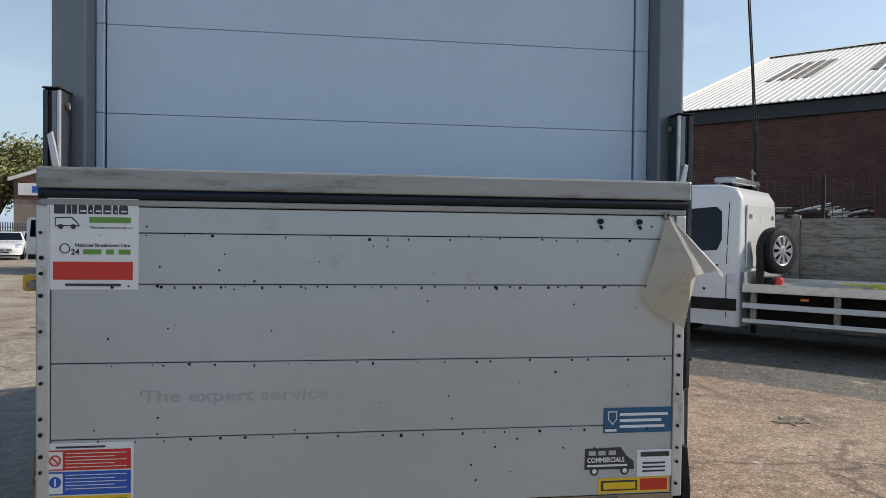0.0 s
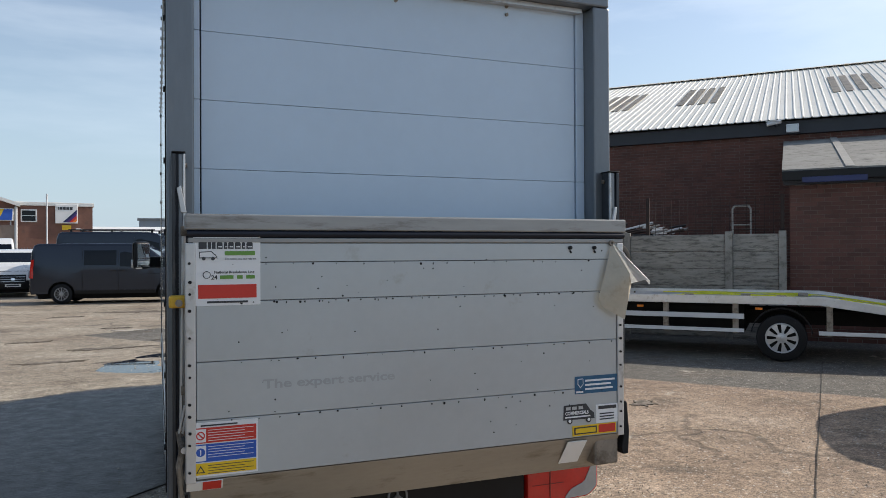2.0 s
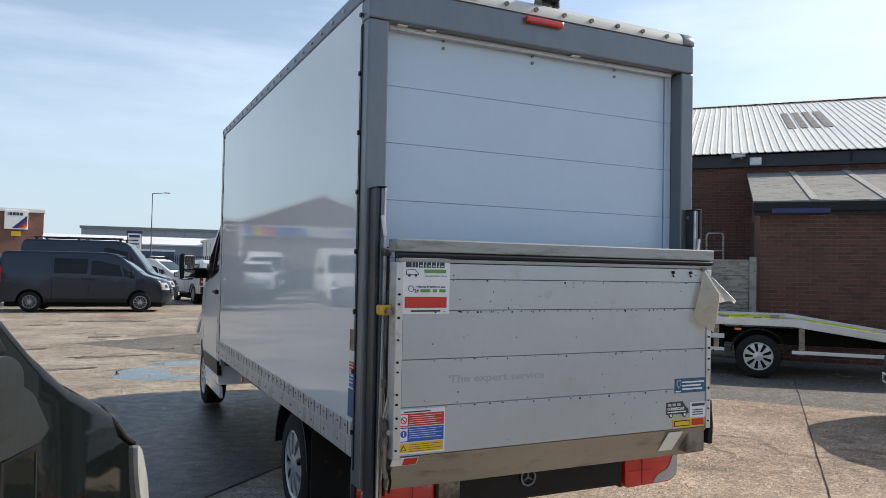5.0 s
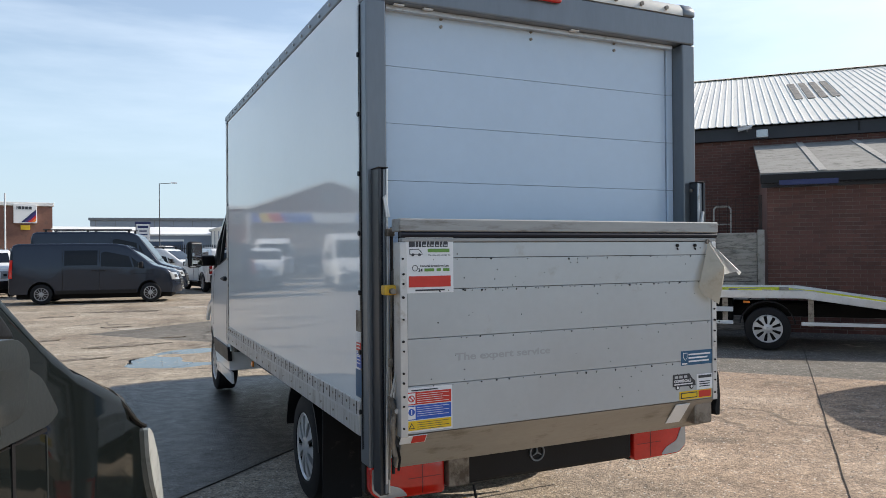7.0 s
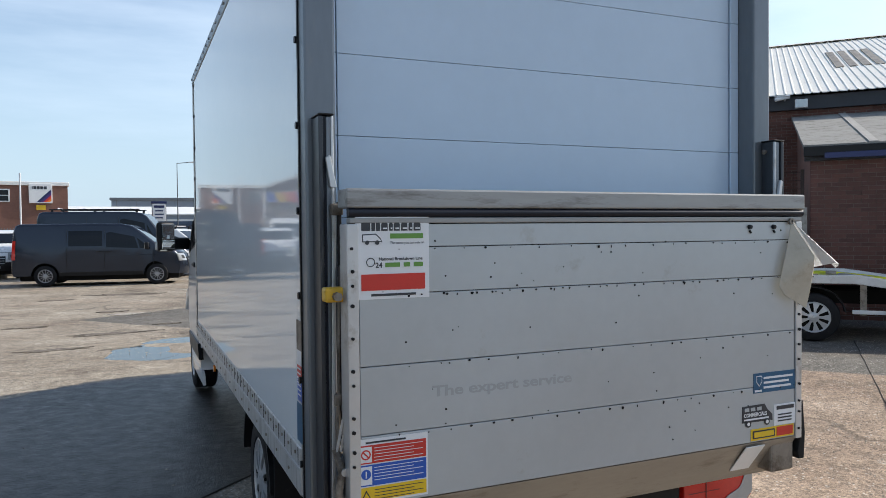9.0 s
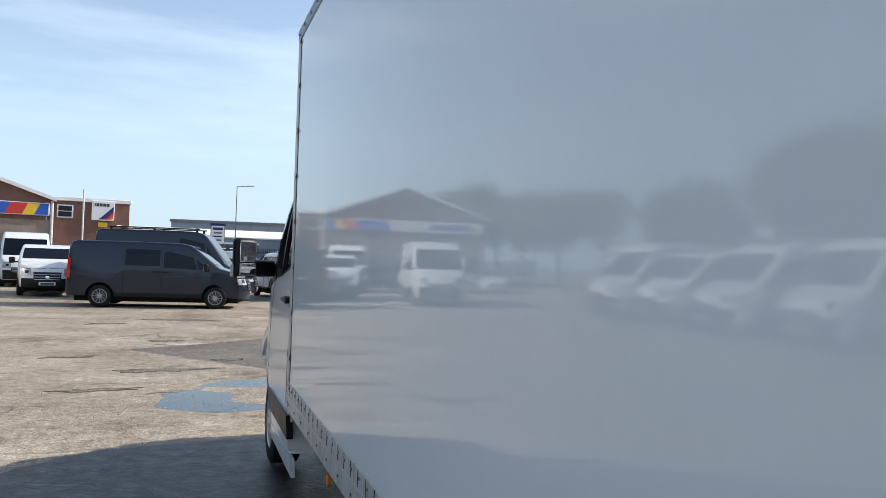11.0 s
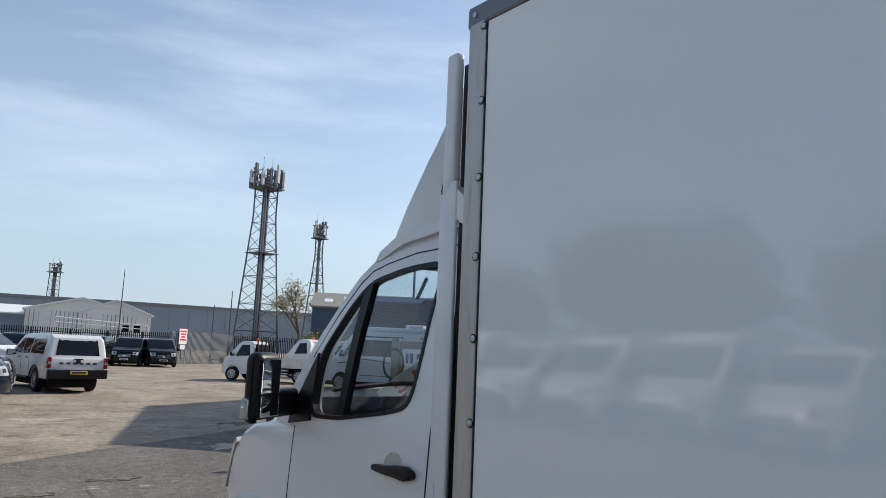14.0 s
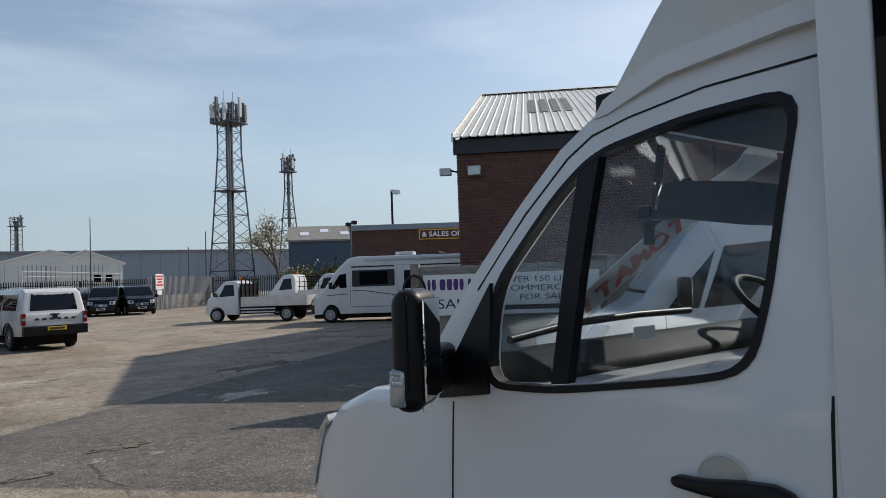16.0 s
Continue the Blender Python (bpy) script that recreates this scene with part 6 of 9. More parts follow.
part("cable", tube([(-0.50, 0.13, 0.46), (-0.49, 0.12, 0.38), (-0.52, 0.13, 0.31)], 0.007, 6), DARK, van)
for x in (-0.45, 0.35):
    part("chassis_rail", box(x - 0.04, x + 0.04, 0.25, 5.2, 0.45, 0.66), CHASSIS, van)
part("axle", cyl((-0.80, 1.66, 0.34), (0.70, 1.66, 0.34), 0.06, 12), CHASSIS, van)
part("differential", box(-0.2, 0.1, 1.50, 1.82, 0.22, 0.48, 0.06), CHASSIS, van)
part("fuel_tank", box(-0.62, -0.15, 2.6, 3.7, 0.38, 0.68, 0.05), CHASSIS, van)
part("spare_bottle", cyl((-0.80, 3.30, 0.60), (-0.80, 3.78, 0.60), 0.055, 14), LENS, van, "clear plastic bottle strapped under the body", 50)
part("bottle_cap", cyl((-0.80, 3.25, 0.60), (-0.80, 3.30, 0.60), 0.035, 12), AMBER, van)
for x in (-0.835, 0.735):
    wheel(van, x, 1.66, 0.335, 0.22)
    wheel(van, x, 5.88, 0.335, 0.22)
    part("mud_flap", box(x - 0.12, x + 0.12, 1.18, 1.195, 0.12, 0.68, 0.003), RUBBER, van)
    arch = lathe([(0.41, -0.13), (0.43, -0.13), (0.43, 0.13), (0.41, 0.13), (0.41, -0.13)], 'x', 28, at=(x, 1.66, 0.36))
    bmesh.ops.bisect_plane(arch, geom=arch.verts[:] + arch.edges[:] + arch.faces[:], plane_co=(0, 0, 0.40), plane_no=(0, 0, 1), clear_inner=True)
    part("wheel_guard", arch, DARK, van, "black plastic wheel guard", 40)
b = cyl((BX0 - 0.004, 3.05, BZ0 - 0.035), (BX0 + 0.01, 3.05, BZ0 - 0.035), 0.024, 14)
part("side_marker", b, AMBER, van)

# cab
CW = 0.95
cab_low = [(4.50, 0.42), (4.50, 1.50), (4.75, 1.515), (5.42, 1.460), (5.78, 1.425), (6.08, 1.395), (6.34, 1.315), (6.52, 1.205), (6.62, 1.0), (6.69, 0.80), (6.73, 0.55), (6.68, 0.34)]
csh = Shell(cab_low, CW, 1.0, 1.6, 0.035, 5.35, 0.13, 0.16, rear=0.0)
cab = part("cab_body", Shell.body(csh, 0.40, [(5.88, 0.41)], 0.05), WHITE, van, "white lower cab with bonnet and wings")
even_normals(cab.data)
cab.location.x = CX


def cabside(s):
    def at(u, v, d):
        if v < 1.42:
            h = csh.half(u, v) + 0.003
        else:
            h = csh.half(u, 1.42) + 0.003 - 0.115 * ((v - 1.42) / 0.80) ** 1.8 - 0.010 * clamp((v - 1.42) / 0.2)
        return (CX + s * (h - d), u, v)
    return at


CUTS = (0.55, 0.75, 1.0, 1.2, 1.42, 1.48, 1.54, 1.60, 1.68, 1.76, 1.84, 1.92, 2.0, 2.1)
upper = [(4.50, 0.44), (4.50, 2.235), (4.62, 2.235), (4.90, 2.210), (5.06, 2.162), (5.20, 2.065), (5.31, 1.950), (5.50, 1.735), (5.76, 1.41), (5.548, 1.39), (5.548, 0.85), (5.49, 0.62), (5.44, 0.44)]
hole = rounded([(4.605, 2.095), (4.85, 2.085), (5.09, 2.042), (5.20, 1.955), (5.385, 1.745), (5.415, 1.640), (5.415, 1.462), (5.17, 1.472), (4.82, 1.525), (4.69, 1.555), (4.652, 1.70)], 0.075)
for s in (-1, 1):
    fr = part("cab_side_frame", in_plate(upper, [hole], cabside(s), 0.05, CUTS), WHITE, van, smooth=25)
    inner = [(a + (5.0 - a) * 0.032, c + (1.78 - c) * 0.040) for a, c in hole]
    part("window_rubber", in_plate([(a - (5.0 - a) * 0.012, c - (1.78 - c) * 0.015) for a, c in hole], [inner], lambda u, v, d, s=s: Vector(cabside(s)(u, v, d)) + Vector((s * 0.004, 0, 0)), 0.035, CUTS), DARK, fr, "black rubber window surround")
    part("window_divider", in_plate([(5.072, 2.035), (5.132, 2.010), (5.185, 1.490), (5.135, 1.495)], [], lambda u, v, d, s=s: Vector(cabside(s)(u, v, d)) + Vector((s * 0.003, 0, 0)), 0.03, CUTS), DARK, fr)
    gl = part("side_glass", in_plate(inner, [], lambda u, v, d, s=s: Vector(cabside(s)(u, v, d + 0.012)), 0.004, CUTS), CLEAR, fr, "clear door glass", 20)
    gl.visible_shadow = False
    seam_at = lambda u, v, d, s=s: Vector(cabside(s)(u, v, d)) + Vector((s * 0.0015, 0, 0))
    part("door_seam", in_plate([(4.545, 1.50), (4.545, 2.148), (4.81, 2.138), (5.00, 2.108), (5.10, 2.082), (5.17, 2.036), (5.30, 1.905), (5.46, 1.715), (5.464, 1.719), (5.303, 1.910), (5.173, 2.041), (5.102, 2.087), (5.00, 2.113), (4.81, 2.143), (4.540, 2.154), (4.540, 1.50)], [], seam_at, 0.004), DARK, fr)
    part("door_seam_rear", in_plate([(4.540, 0.52), (4.546, 0.52), (4.546, 1.50), (4.540, 1.50)], [], seam_at, 0.004, CUTS), DARK, fr)
    part("door_seam_front", csh.side([(5.549, 0.80), (5.555, 0.80), (5.555, 1.41), (5.549, 1.41)], s, 0.0045), DARK, fr).location.x = CX
    hcup = part("handle_cup", lathe([(0.001, s * 0.003), (0.050, s * 0.004), (0.056, s * 0.0075), (0.060, s * 0.003)], 'x', 36, at=(0, 4.745, 1.338)), CREAM, fr, "round pale handle recess", smooth=50)
    hcup.location.x = CX + s * (CW * 0.982)
    hcup.rotation_euler.z = 0 if s > 0 else 0
    hb = part("door_handle", prism([(4.602, 1.322), (4.598, 1.336), (4.606, 1.352), (4.640, 1.362), (4.700, 1.358), (4.780, 1.346), (4.838, 1.345), (4.848, 1.336), (4.838, 1.322), (4.780, 1.318), (4.700, 1.316), (4.640, 1.312)], 'x', -0.017, 0.017, 0.008), DARK, fr, "black door handle", 50)
    hb.location.x = CX + s * (CW * 0.982 + 0.022)
    part("side_moulding", csh.side([(4.45, 0.52), (5.44, 0.52), (5.44, 0.66), (4.45, 0.66)], s, 0.018), DARK, fr, "black door moulding").location.x = CX
    part("sill", csh.side([(4.42, 0.30), (5.46, 0.30), (5.46, 0.41), (4.42, 0.41)], s, 0.004), WHITE, fr).location.x = CX
    part("mirror_sail", in_plate([(5.40, 1.445), (5.60, 1.415), (5.585, 1.47), (5.47, 1.64), (5.405, 1.735), (5.398, 1.66)], [], lambda u, v, d, s=s: Vector(cabside(s)(u, v, d)) + Vector((s * 0.012, 0, 0)), 0.02), DARK, fr)
    mir = part("door_mirror", box(-0.092, 0.092, -0.034, 0.044, -0.166, 0.124, 0.036, 5), DARK, van, "tall black door mirror with a clear indicator", 60)
    mir.matrix_basis = pose(CX + s * 1.160, 5.405, 1.606, 0, 0, -s * 36)
    part("mirror_glass", box(-0.072, 0.072, -0.0395, -0.0345, -0.045, 0.100, 0.004), HAND_MIRROR, mir)
    part("mirror_glass_low", box(-0.072, 0.072, -0.0395, -0.0345, -0.140, -0.055, 0.004), HAND_MIRROR, mir)
    part("mirror_seam", box(s * 0.094 - 0.003, s * 0.094 + 0.003, -0.004, 0.0, -0.11, 0.11), CHASSIS, mir)
    part("mirror_arm", box(min(-s * 0.05, -s * 0.27), max(-s * 0.05, -s * 0.27), -0.035, 0.045, -0.150, -0.030, 0.022, 3), DARK, mir, smooth=50)
    ind = part("mirror_indicator", box(min(s * 0.058, s * 0.0945), max(s * 0.058, s * 0.0945), 0.004, 0.0465, -0.150, -0.062, 0.010, 3), LENS, mir, "clear indicator lens", 50)
    part("bulb_reflector", box(min(s * 0.066, s * 0.0925), max(s * 0.066, s * 0.0925), 0.010, 0.040, -0.125, -0.085, 0.004), CHROME, ind)
    part("lower_lens", box(min(s * 0.020, s * 0.0935), max(s * 0.020, s * 0.0935), -0.0375, -0.0343, -0.158, -0.146, 0.001), LENS, mir)
    part("headlight", csh.front([(6.44, 1.258), (6.52, 1.205), (6.58, 1.085), (6.62, 1.0)], s * 0.66, s * 1.005, 0.010, 5), LENS, van, "clear headlight", 40).location.x = CX
    part("headlight_wrap", csh.side([(6.455, 1.235), (6.52, 1.205), (6.62, 1.0), (6.605, 0.985)], s, 0.006), LENS, van).location.x = CX
    fl_ = lathe([(0.655, -s * 0.004), (0.640, s * 0.004), (0.60, s * 0.005), (0.575, -s * 0.002), (0.57, -s * 0.03)], 'x', 60, at=(CX + s * (CW * 0.975), 5.88, 0.40))
    bmesh.ops.bisect_plane(fl_, geom=fl_.verts[:] + fl_.edges[:] + fl_.faces[:], plane_co=(0, 0, 0.78), plane_no=(0, 0, 1), clear_inner=True)
    part("wing_flare", fl_, WHITE, van, smooth=60)
part("grille", csh.front([(6.625, 0.985), (6.655, 0.90), (6.69, 0.80)], -0.62, 0.62, 0.012), DARK, van, smooth=40).location.x = CX
part("front_bumper", csh.front([(6.70, 0.74), (6.73, 0.55), (6.685, 0.36)], -1.0, 1.0, 0.010, 12), DARK, van, smooth=40).location.x = CX
part("cab_roof", prism([(4.40, 2.215), (4.62, 2.215), (4.90, 2.185), (5.06, 2.130), (5.10, 2.125), (5.07, 2.165), (4.92, 2.232), (4.62, 2.262), (4.40, 2.265)], 'x', CX - CW + 0.115, CX + CW - 0.115), WHITE, van, smooth=50)
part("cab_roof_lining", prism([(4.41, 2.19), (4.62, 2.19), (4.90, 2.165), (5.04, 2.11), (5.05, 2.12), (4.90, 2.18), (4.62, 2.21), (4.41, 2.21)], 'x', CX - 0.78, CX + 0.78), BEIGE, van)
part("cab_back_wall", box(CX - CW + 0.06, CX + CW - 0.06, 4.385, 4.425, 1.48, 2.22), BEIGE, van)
ws = [(5.11, 2.135), (5.25, 2.02), (5.51, 1.715), (5.765, 1.425)]


def screen_mesh(w0, w1, off):
    b = bmesh.new()
    F, K = [], []
    for i, (y, z) in enumerate(ws):
        w = w0 + (w1 - w0) * i / (len(ws) - 1)
        F.append([b.verts.new((CX + u * w, y + off + 0.09 * (1 - u * u), z + off * 0.7)) for u in np.linspace(-1, 1, 11)])
        K.append([b.verts.new((CX + u * w, y + off + 0.09 * (1 - u * u) - 0.005, z + off * 0.7 - 0.004)) for u in np.linspace(-1, 1, 11)])
    for P in (F, K):
        for i in range(len(ws) - 1):
            for j in range(10):
                b.faces.new((P[i][j], P[i][j + 1], P[i + 1][j + 1], P[i + 1][j]))
    bmesh.ops.recalc_face_normals(b, faces=b.faces[:])
    return b


wsp = part("windscreen", screen_mesh(0.775, 0.90, 0.0), CLEAR, van, "clear windscreen", 60)
wsp.visible_shadow = False
# roof deflector and its side mouldings
def deflector():
    b = bmesh.new()
    rows = []
    for y, z0, z1, w in ((4.40, 2.225, 2.93, 0.835), (4.50, 2.225, 2.925, 0.835), (4.62, 2.22, 2.80, 0.828), (4.78, 2.21, 2.605, 0.815), (4.95, 2.19, 2.395, 0.79), (5.08, 2.16, 2.225, 0.765), (5.15, 2.14, 2.165, 0.75)):
        rows.append([b.verts.new((CX + x, y, z)) for x, z in ((-w, z0), (-w, z0 + (z1 - z0) * 0.75), (-w + 0.03, z1 - (z1 - z0) * 0.10), (-w + 0.10, z1), (-w * 0.4, z1 + 0.02), (w * 0.4, z1 + 0.02), (w - 0.10, z1), (w - 0.03, z1 - (z1 - z0) * 0.10), (w, z0 + (z1 - z0) * 0.75), (w, z0))])
    for A, B in zip(rows, rows[1:]):
        for j in range(9):
            b.faces.new((A[j], A[j + 1], B[j + 1], B[j]))
        b.faces.new((A[9], A[0], B[0], B[9]))
    b.faces.new(rows[0]), b.faces.new(rows[-1][::-1])
    bmesh.ops.recalc_face_normals(b, faces=b.faces[:])
    return b


part("roof_deflector", deflector(), CREAM, van, "cream-white moulded wind deflector over the cab", 50)
part("deflector_seal", tube([(CX - 0.838, 4.42, 2.236), (CX - 0.831, 4.62, 2.233), (CX - 0.818, 4.78, 2.222), (CX - 0.793, 4.95, 2.200), (CX - 0.768, 5.08, 2.168)], 0.0022, 6), DARK, van)
part("roof_lamp", box(CX - 0.70, CX - 0.60, 5.10, 5.20, 2.155, 2.225, 0.01), DARK, van)
for s in (-1, 1):
    x = CX + s * 0.928
    def span(a, c, s=s, x=x):
        return min(x + s * a, x - s * c), max(x + s * a, x - s * c)
    part("side_deflector", box(*span(0.009, 0.029), 4.466, 4.526, 2.325, 2.83, 0.012, 4), WHITE, van, "white rounded gap moulding between cab and body", 50)
    part("cab_rear_post", box(*span(0.0082, 0.008), 4.445, 4.534, 0.62, 2.355, 0.006, 3), WHITE, van, "white rounded rear edge of the cab", 50)
    # dark blocks added to stand for the shade deep in the gap
    part("gap_shade", box(*span(-0.050, 0.13), 4.361, 4.495, 0.62, 2.14), JOINT, van)
    part("gap_shade_high", box(*span(-0.050, 0.13), 4.361, 4.495, 2.141, 2.80), SEAL, van)
    part("gap_lining", box(*span(-0.020, 0.049), 4.3585, 4.370, 0.62, 2.14, 0.003), STEEL, van, "grimy strip inside the gap")
    part("gap_bridge", prism([(4.362, 2.125), (4.395, 2.185), (4.440, 2.212), (4.505, 2.215), (4.505, 2.345), (4.462, 2.340), (4.415, 2.300), (4.362, 2.250)], 'x', *span(0.002, 0.05), 0.004), WHITE, van)
    part("moulding_joint", box(*span(-0.002, 0.020), 4.4635, 4.4665, 2.357, 2.360), DARK, van)
    part("moulding_chip", tube([(x + s * 0.0085, 4.5255, 2.350), (x + s * 0.0088, 4.5225, 2.338), (x + s * 0.0088, 4.5250, 2.325), (x + s * 0.0085, 4.5215, 2.312)], 0.0022, 5), DARK, van)
# inside the cab
part("dashboard", prism([(5.30, 1.40), (5.30, 1.50), (5.42, 1.545), (5.60, 1.53), (5.70, 1.42)], 'x', CX - 0.80, CX + 0.80, 0.02), INTERIOR, van, "dark grey dashboard", 50)
for sx in (-0.42, 0.42):
    seat = part("seat_back", prism([(4.52, 1.30), (4.68, 1.30), (4.60, 1.74), (4.56, 1.80), (4.48, 1.80), (4.46, 1.74)], 'x', CX + sx - 0.22, CX + sx + 0.22, 0.03), INTERIOR, van, smooth=50)
    part("headrest", box(CX + sx - 0.12, CX + sx + 0.12, 4.48, 4.58, 1.82, 1.98, 0.035, 3), INTERIOR, seat, smooth=50)
sw = part("steering_wheel", lathe([(0.185 + 0.015 * math.cos(a), 0.015 * math.sin(a)) for a in np.linspace(0, 2 * math.pi, 9)], 'z', 28), INTERIOR, van, smooth=60)
sw.matrix_basis = pose(CX + 0.42, 5.26, 1.60, 38, 0, 0)
part("steering_boss", lathe([(0.06, -0.03), (0.05, 0.0), (0.001, 0.01)], 'z', 16), INTERIOR, sw)
part("spoke", box(-0.18, 0.18, -0.02, 0.02, -0.02, 0.0, 0.008), INTERIOR, sw)
part("sun_visor", prism(rounded([(5.065, 1.985), (5.095, 1.895), (4.830, 1.850), (4.795, 1.950)], 0.03, 4), 'x', -0.66, -0.24, 0.006), INTERIOR, van, "dark sun visor folded down", 50)
part("visor_spindle", cyl((-0.68, 5.07, 1.985), (-0.62, 5.09, 2.08), 0.008, 8), INTERIOR, van)
part("far_visor", box(CX + 0.20, CX + 0.64, 4.94, 5.10, 2.085, 2.105, 0.008), INTERIOR, van)
tub = part("wiring", tube([(-0.50, 5.16, 2.10), (-0.46, 5.20, 2.02), (-0.42, 5.25, 1.97), (-0.42, 5.27, 1.90)], 0.008, 8), DARK, van)
part("dash_camera", box(-0.45, -0.29, 5.25, 5.30, 1.905, 1.950, 0.014), DARK, van)
part("camera_mount", box(-0.43, -0.405, 5.26, 5.29, 1.83, 1.905, 0.006), DARK, van)
part("dash_tray", tube([(-0.86, 5.44, 1.575), (-0.55, 5.47, 1.60), (-0.20, 5.49, 1.605), (0.15, 5.50, 1.60)], 0.012, 8), DARK, van, smooth=50)
part("paper_slip", box(-0.62, -0.52, 5.20, 5.202, 1.565, 1.60), PAPERW, van, "white paper slip on the dashboard")
part("camera_eye", cyl((-0.27, 5.24, 2.02), (-0.27, 5.22, 2.02), 0.018, 12), DARK, van)
strip_c, strip_u = Vector((-0.10, 1.81)), Vector((0.245, 0.290)).normalized()


def on_screen(a, d, off):
    """A place on the windscreen, a along the dealer's strip and d across it."""
    q = strip_c + strip_u * a + Vector((-strip_u.y, strip_u.x)) * d
    for (y0, z0), (y1, z1) in zip(ws, ws[1:]):
        if z1 <= q.y <= z0 or (y1, z1) == ws[-1]:
            y = y0 + (y1 - y0) * (q.y - z0) / (z1 - z0)
            break
    w = 0.775 + 0.125 * clamp((2.135 - q.y) / 0.72)
    return Vector((CX + q.x - CX, y + 0.09 * (1 - ((q.x - CX) / w) ** 2) + off, q.y + off * 0.7))


b = bmesh.new()
cells = [[b.verts.new(on_screen(-0.42 + 0.05 * i, d, o)) for i in range(19)] for d, o in ((-0.072, 0.004), (0.072, 0.004), (0.072, 0.007), (-0.072, 0.007))]
for k in range(4):
    for i in range(18):
        b.faces.new((cells[k][i], cells[k][i + 1], cells[(k + 1) % 4][i + 1], cells[(k + 1) % 4][i]))
bmesh.ops.recalc_face_normals(b, faces=b.faces[:])
ds = part("dealer_strip", b, STICKW, van, "white dealer strip with red letters across the windscreen")
for i, ch in enumerate("AUTOMATIC"):
    p = on_screen((4 - i) * 0.072, -0.048, 0.0015)
    q, up = on_screen((4 - i) * 0.072 - 0.04, -0.048, 0.0015), on_screen((4 - i) * 0.072, 0.0, 0.0015)
    ex, ey = (q - p).normalized(), (up - p).normalized()
    m3 = Matrix((ex, ey, ex.cross(ey))).transposed().to_4x4()
    m3.translation = p
    words(ch, 0.125, INKRED, ds, m3, align='CENTER', bold=0.006)

# ---- flatbed recovery truck ----
truck = thing("flatbed_truck", "white flatbed recovery truck with yellow straps on its bed", "truck", m=YARD @ pose(4.2, 9.90, 0, 0, 0, 90))
to = [(5.85, 0.32), (5.84, 0.60), (5.86, 2.14), (5.95, 2.29), (6.15, 2.34), (6.62, 2.35), (6.90, 2.25), (7.05, 2.12), (7.62, 1.42), (8.05, 1.20), (8.28, 0.98), (8.36, 0.62), (8.30, 0.32)]
tsh = Shell(to, 1.0, 1.15, 2.34, 0.13, 7.0, 0.16, 0.3, rear=0.0)
even_normals(part("cab", tsh.body(0.32, [(7.22, 0.41)], 0.08), WHITE, truck).data)
part("windscreen", tsh.front([(6.98, 2.12), (7.25, 1.83), (7.55, 1.50)], -0.86, 0.86, 0.006), BLACKGLASS, truck, smooth=40)
for s in (-1, 1):
    part("door_window", tsh.side([(6.10, 1.55), (6.16, 1.40), (6.95, 1.34), (6.70, 1.98), (6.20, 2.02), (6.12, 1.95)], s, 0.005), BLACKGLASS, truck)
    part("quarter_window", tsh.side([(7.0, 1.34), (7.34, 1.33), (6.80, 1.94)], s, 0.005), BLACKGLASS, truck)
    for y in (6.02, 7.36):
        part("door_seam", tsh.side([(y - 0.006, 0.45), (y + 0.006, 0.45), (y + 0.006, 2.08 if y < 7 else 1.34), (y - 0.006, 2.08 if y < 7 else 1.34)], s, 0.0015), DARK, truck)
    part("door_handle", tsh.side([(6.14, 1.16), (6.36, 1.16), (6.36, 1.20), (6.14, 1.20)], s, 0.035), DARK, truck)
    part("door_moulding", tsh.side([(5.88, 0.55), (6.80, 0.55), (6.80, 0.72), (5.88, 0.72)], s, 0.014), DARK, truck)
    part("fuel_flap", tsh.side([(5.90, 0.92), (6.0, 0.92), (6.0, 1.08), (5.90, 1.08)], s, 0.002), PANEL_W, truck)
    side_mirror(truck, s, s * 1.10, 7.18, 1.52, 0.30)
    part("headlight", tsh.front([(8.10, 1.17), (8.22, 1.04), (8.29, 0.93)], s * 0.66, s * 0.98, 0.012, 5), LENS, truck)
    wheel(truck, s * 0.89, 3.0, 0.34, 0.22)
    wheel(truck, s * 0.89, 7.22, 0.34, 0.22)
    part("side_beam", prism([(0.55, 0.55), (0.55, 0.66), (2.45, 0.94), (5.80, 0.94), (5.80, 0.82), (2.50, 0.82)], 'x', min(s * 0.955, s * 1.0), max(s * 0.955, s * 1.0), 0.006), ALU_LIGHT, truck, "pale aluminium side beam sloping down at the tail")
    for z0, z1 in ((0.60, 0.675), (0.40, 0.455)):
        part("guard_rail", box(min(s * 0.95, s * 0.985), max(s * 0.95, s * 0.985), 3.50, 5.80, z0, z1, 0.006), PANEL_W, truck, "white side guard rail")
    part("guard_rail_rear", box(min(s * 0.95, s * 0.985), max(s * 0.95, s * 0.985), 0.75, 2.52, 0.40, 0.455, 0.006), PANEL_W, truck)
    for y in (3.62, 4.62, 5.66, 2.38, 1.2):
        part("guard_bracket", box(min(s * 0.90, s * 0.95), max(s * 0.90, s * 0.95), y - 0.04, y + 0.04, 0.38, 0.86 if y > 2 else 0.62), STEEL, truck)
    for y in (3.30, 5.0):
        part("side_marker", box(min(s * 0.99, s * 1.008), max(s * 0.99, s * 1.008), y - 0.05, y + 0.05, 0.74, 0.775, 0.006), AMBER, truck)
    arch = lathe([(0.40, -0.12), (0.415, -0.12), (0.415, 0.12), (0.40, 0.12), (0.40, -0.12)], 'x', 24, at=(s * 0.88, 3.0, 0.36))
    bmesh.ops.bisect_plane(arch, geom=arch.verts[:] + arch.edges[:] + arch.faces[:], plane_co=(0, 0, 0.42), plane_no=(0, 0, 1), clear_inner=True)
    part("wheel_guard", arch, DARK, truck)
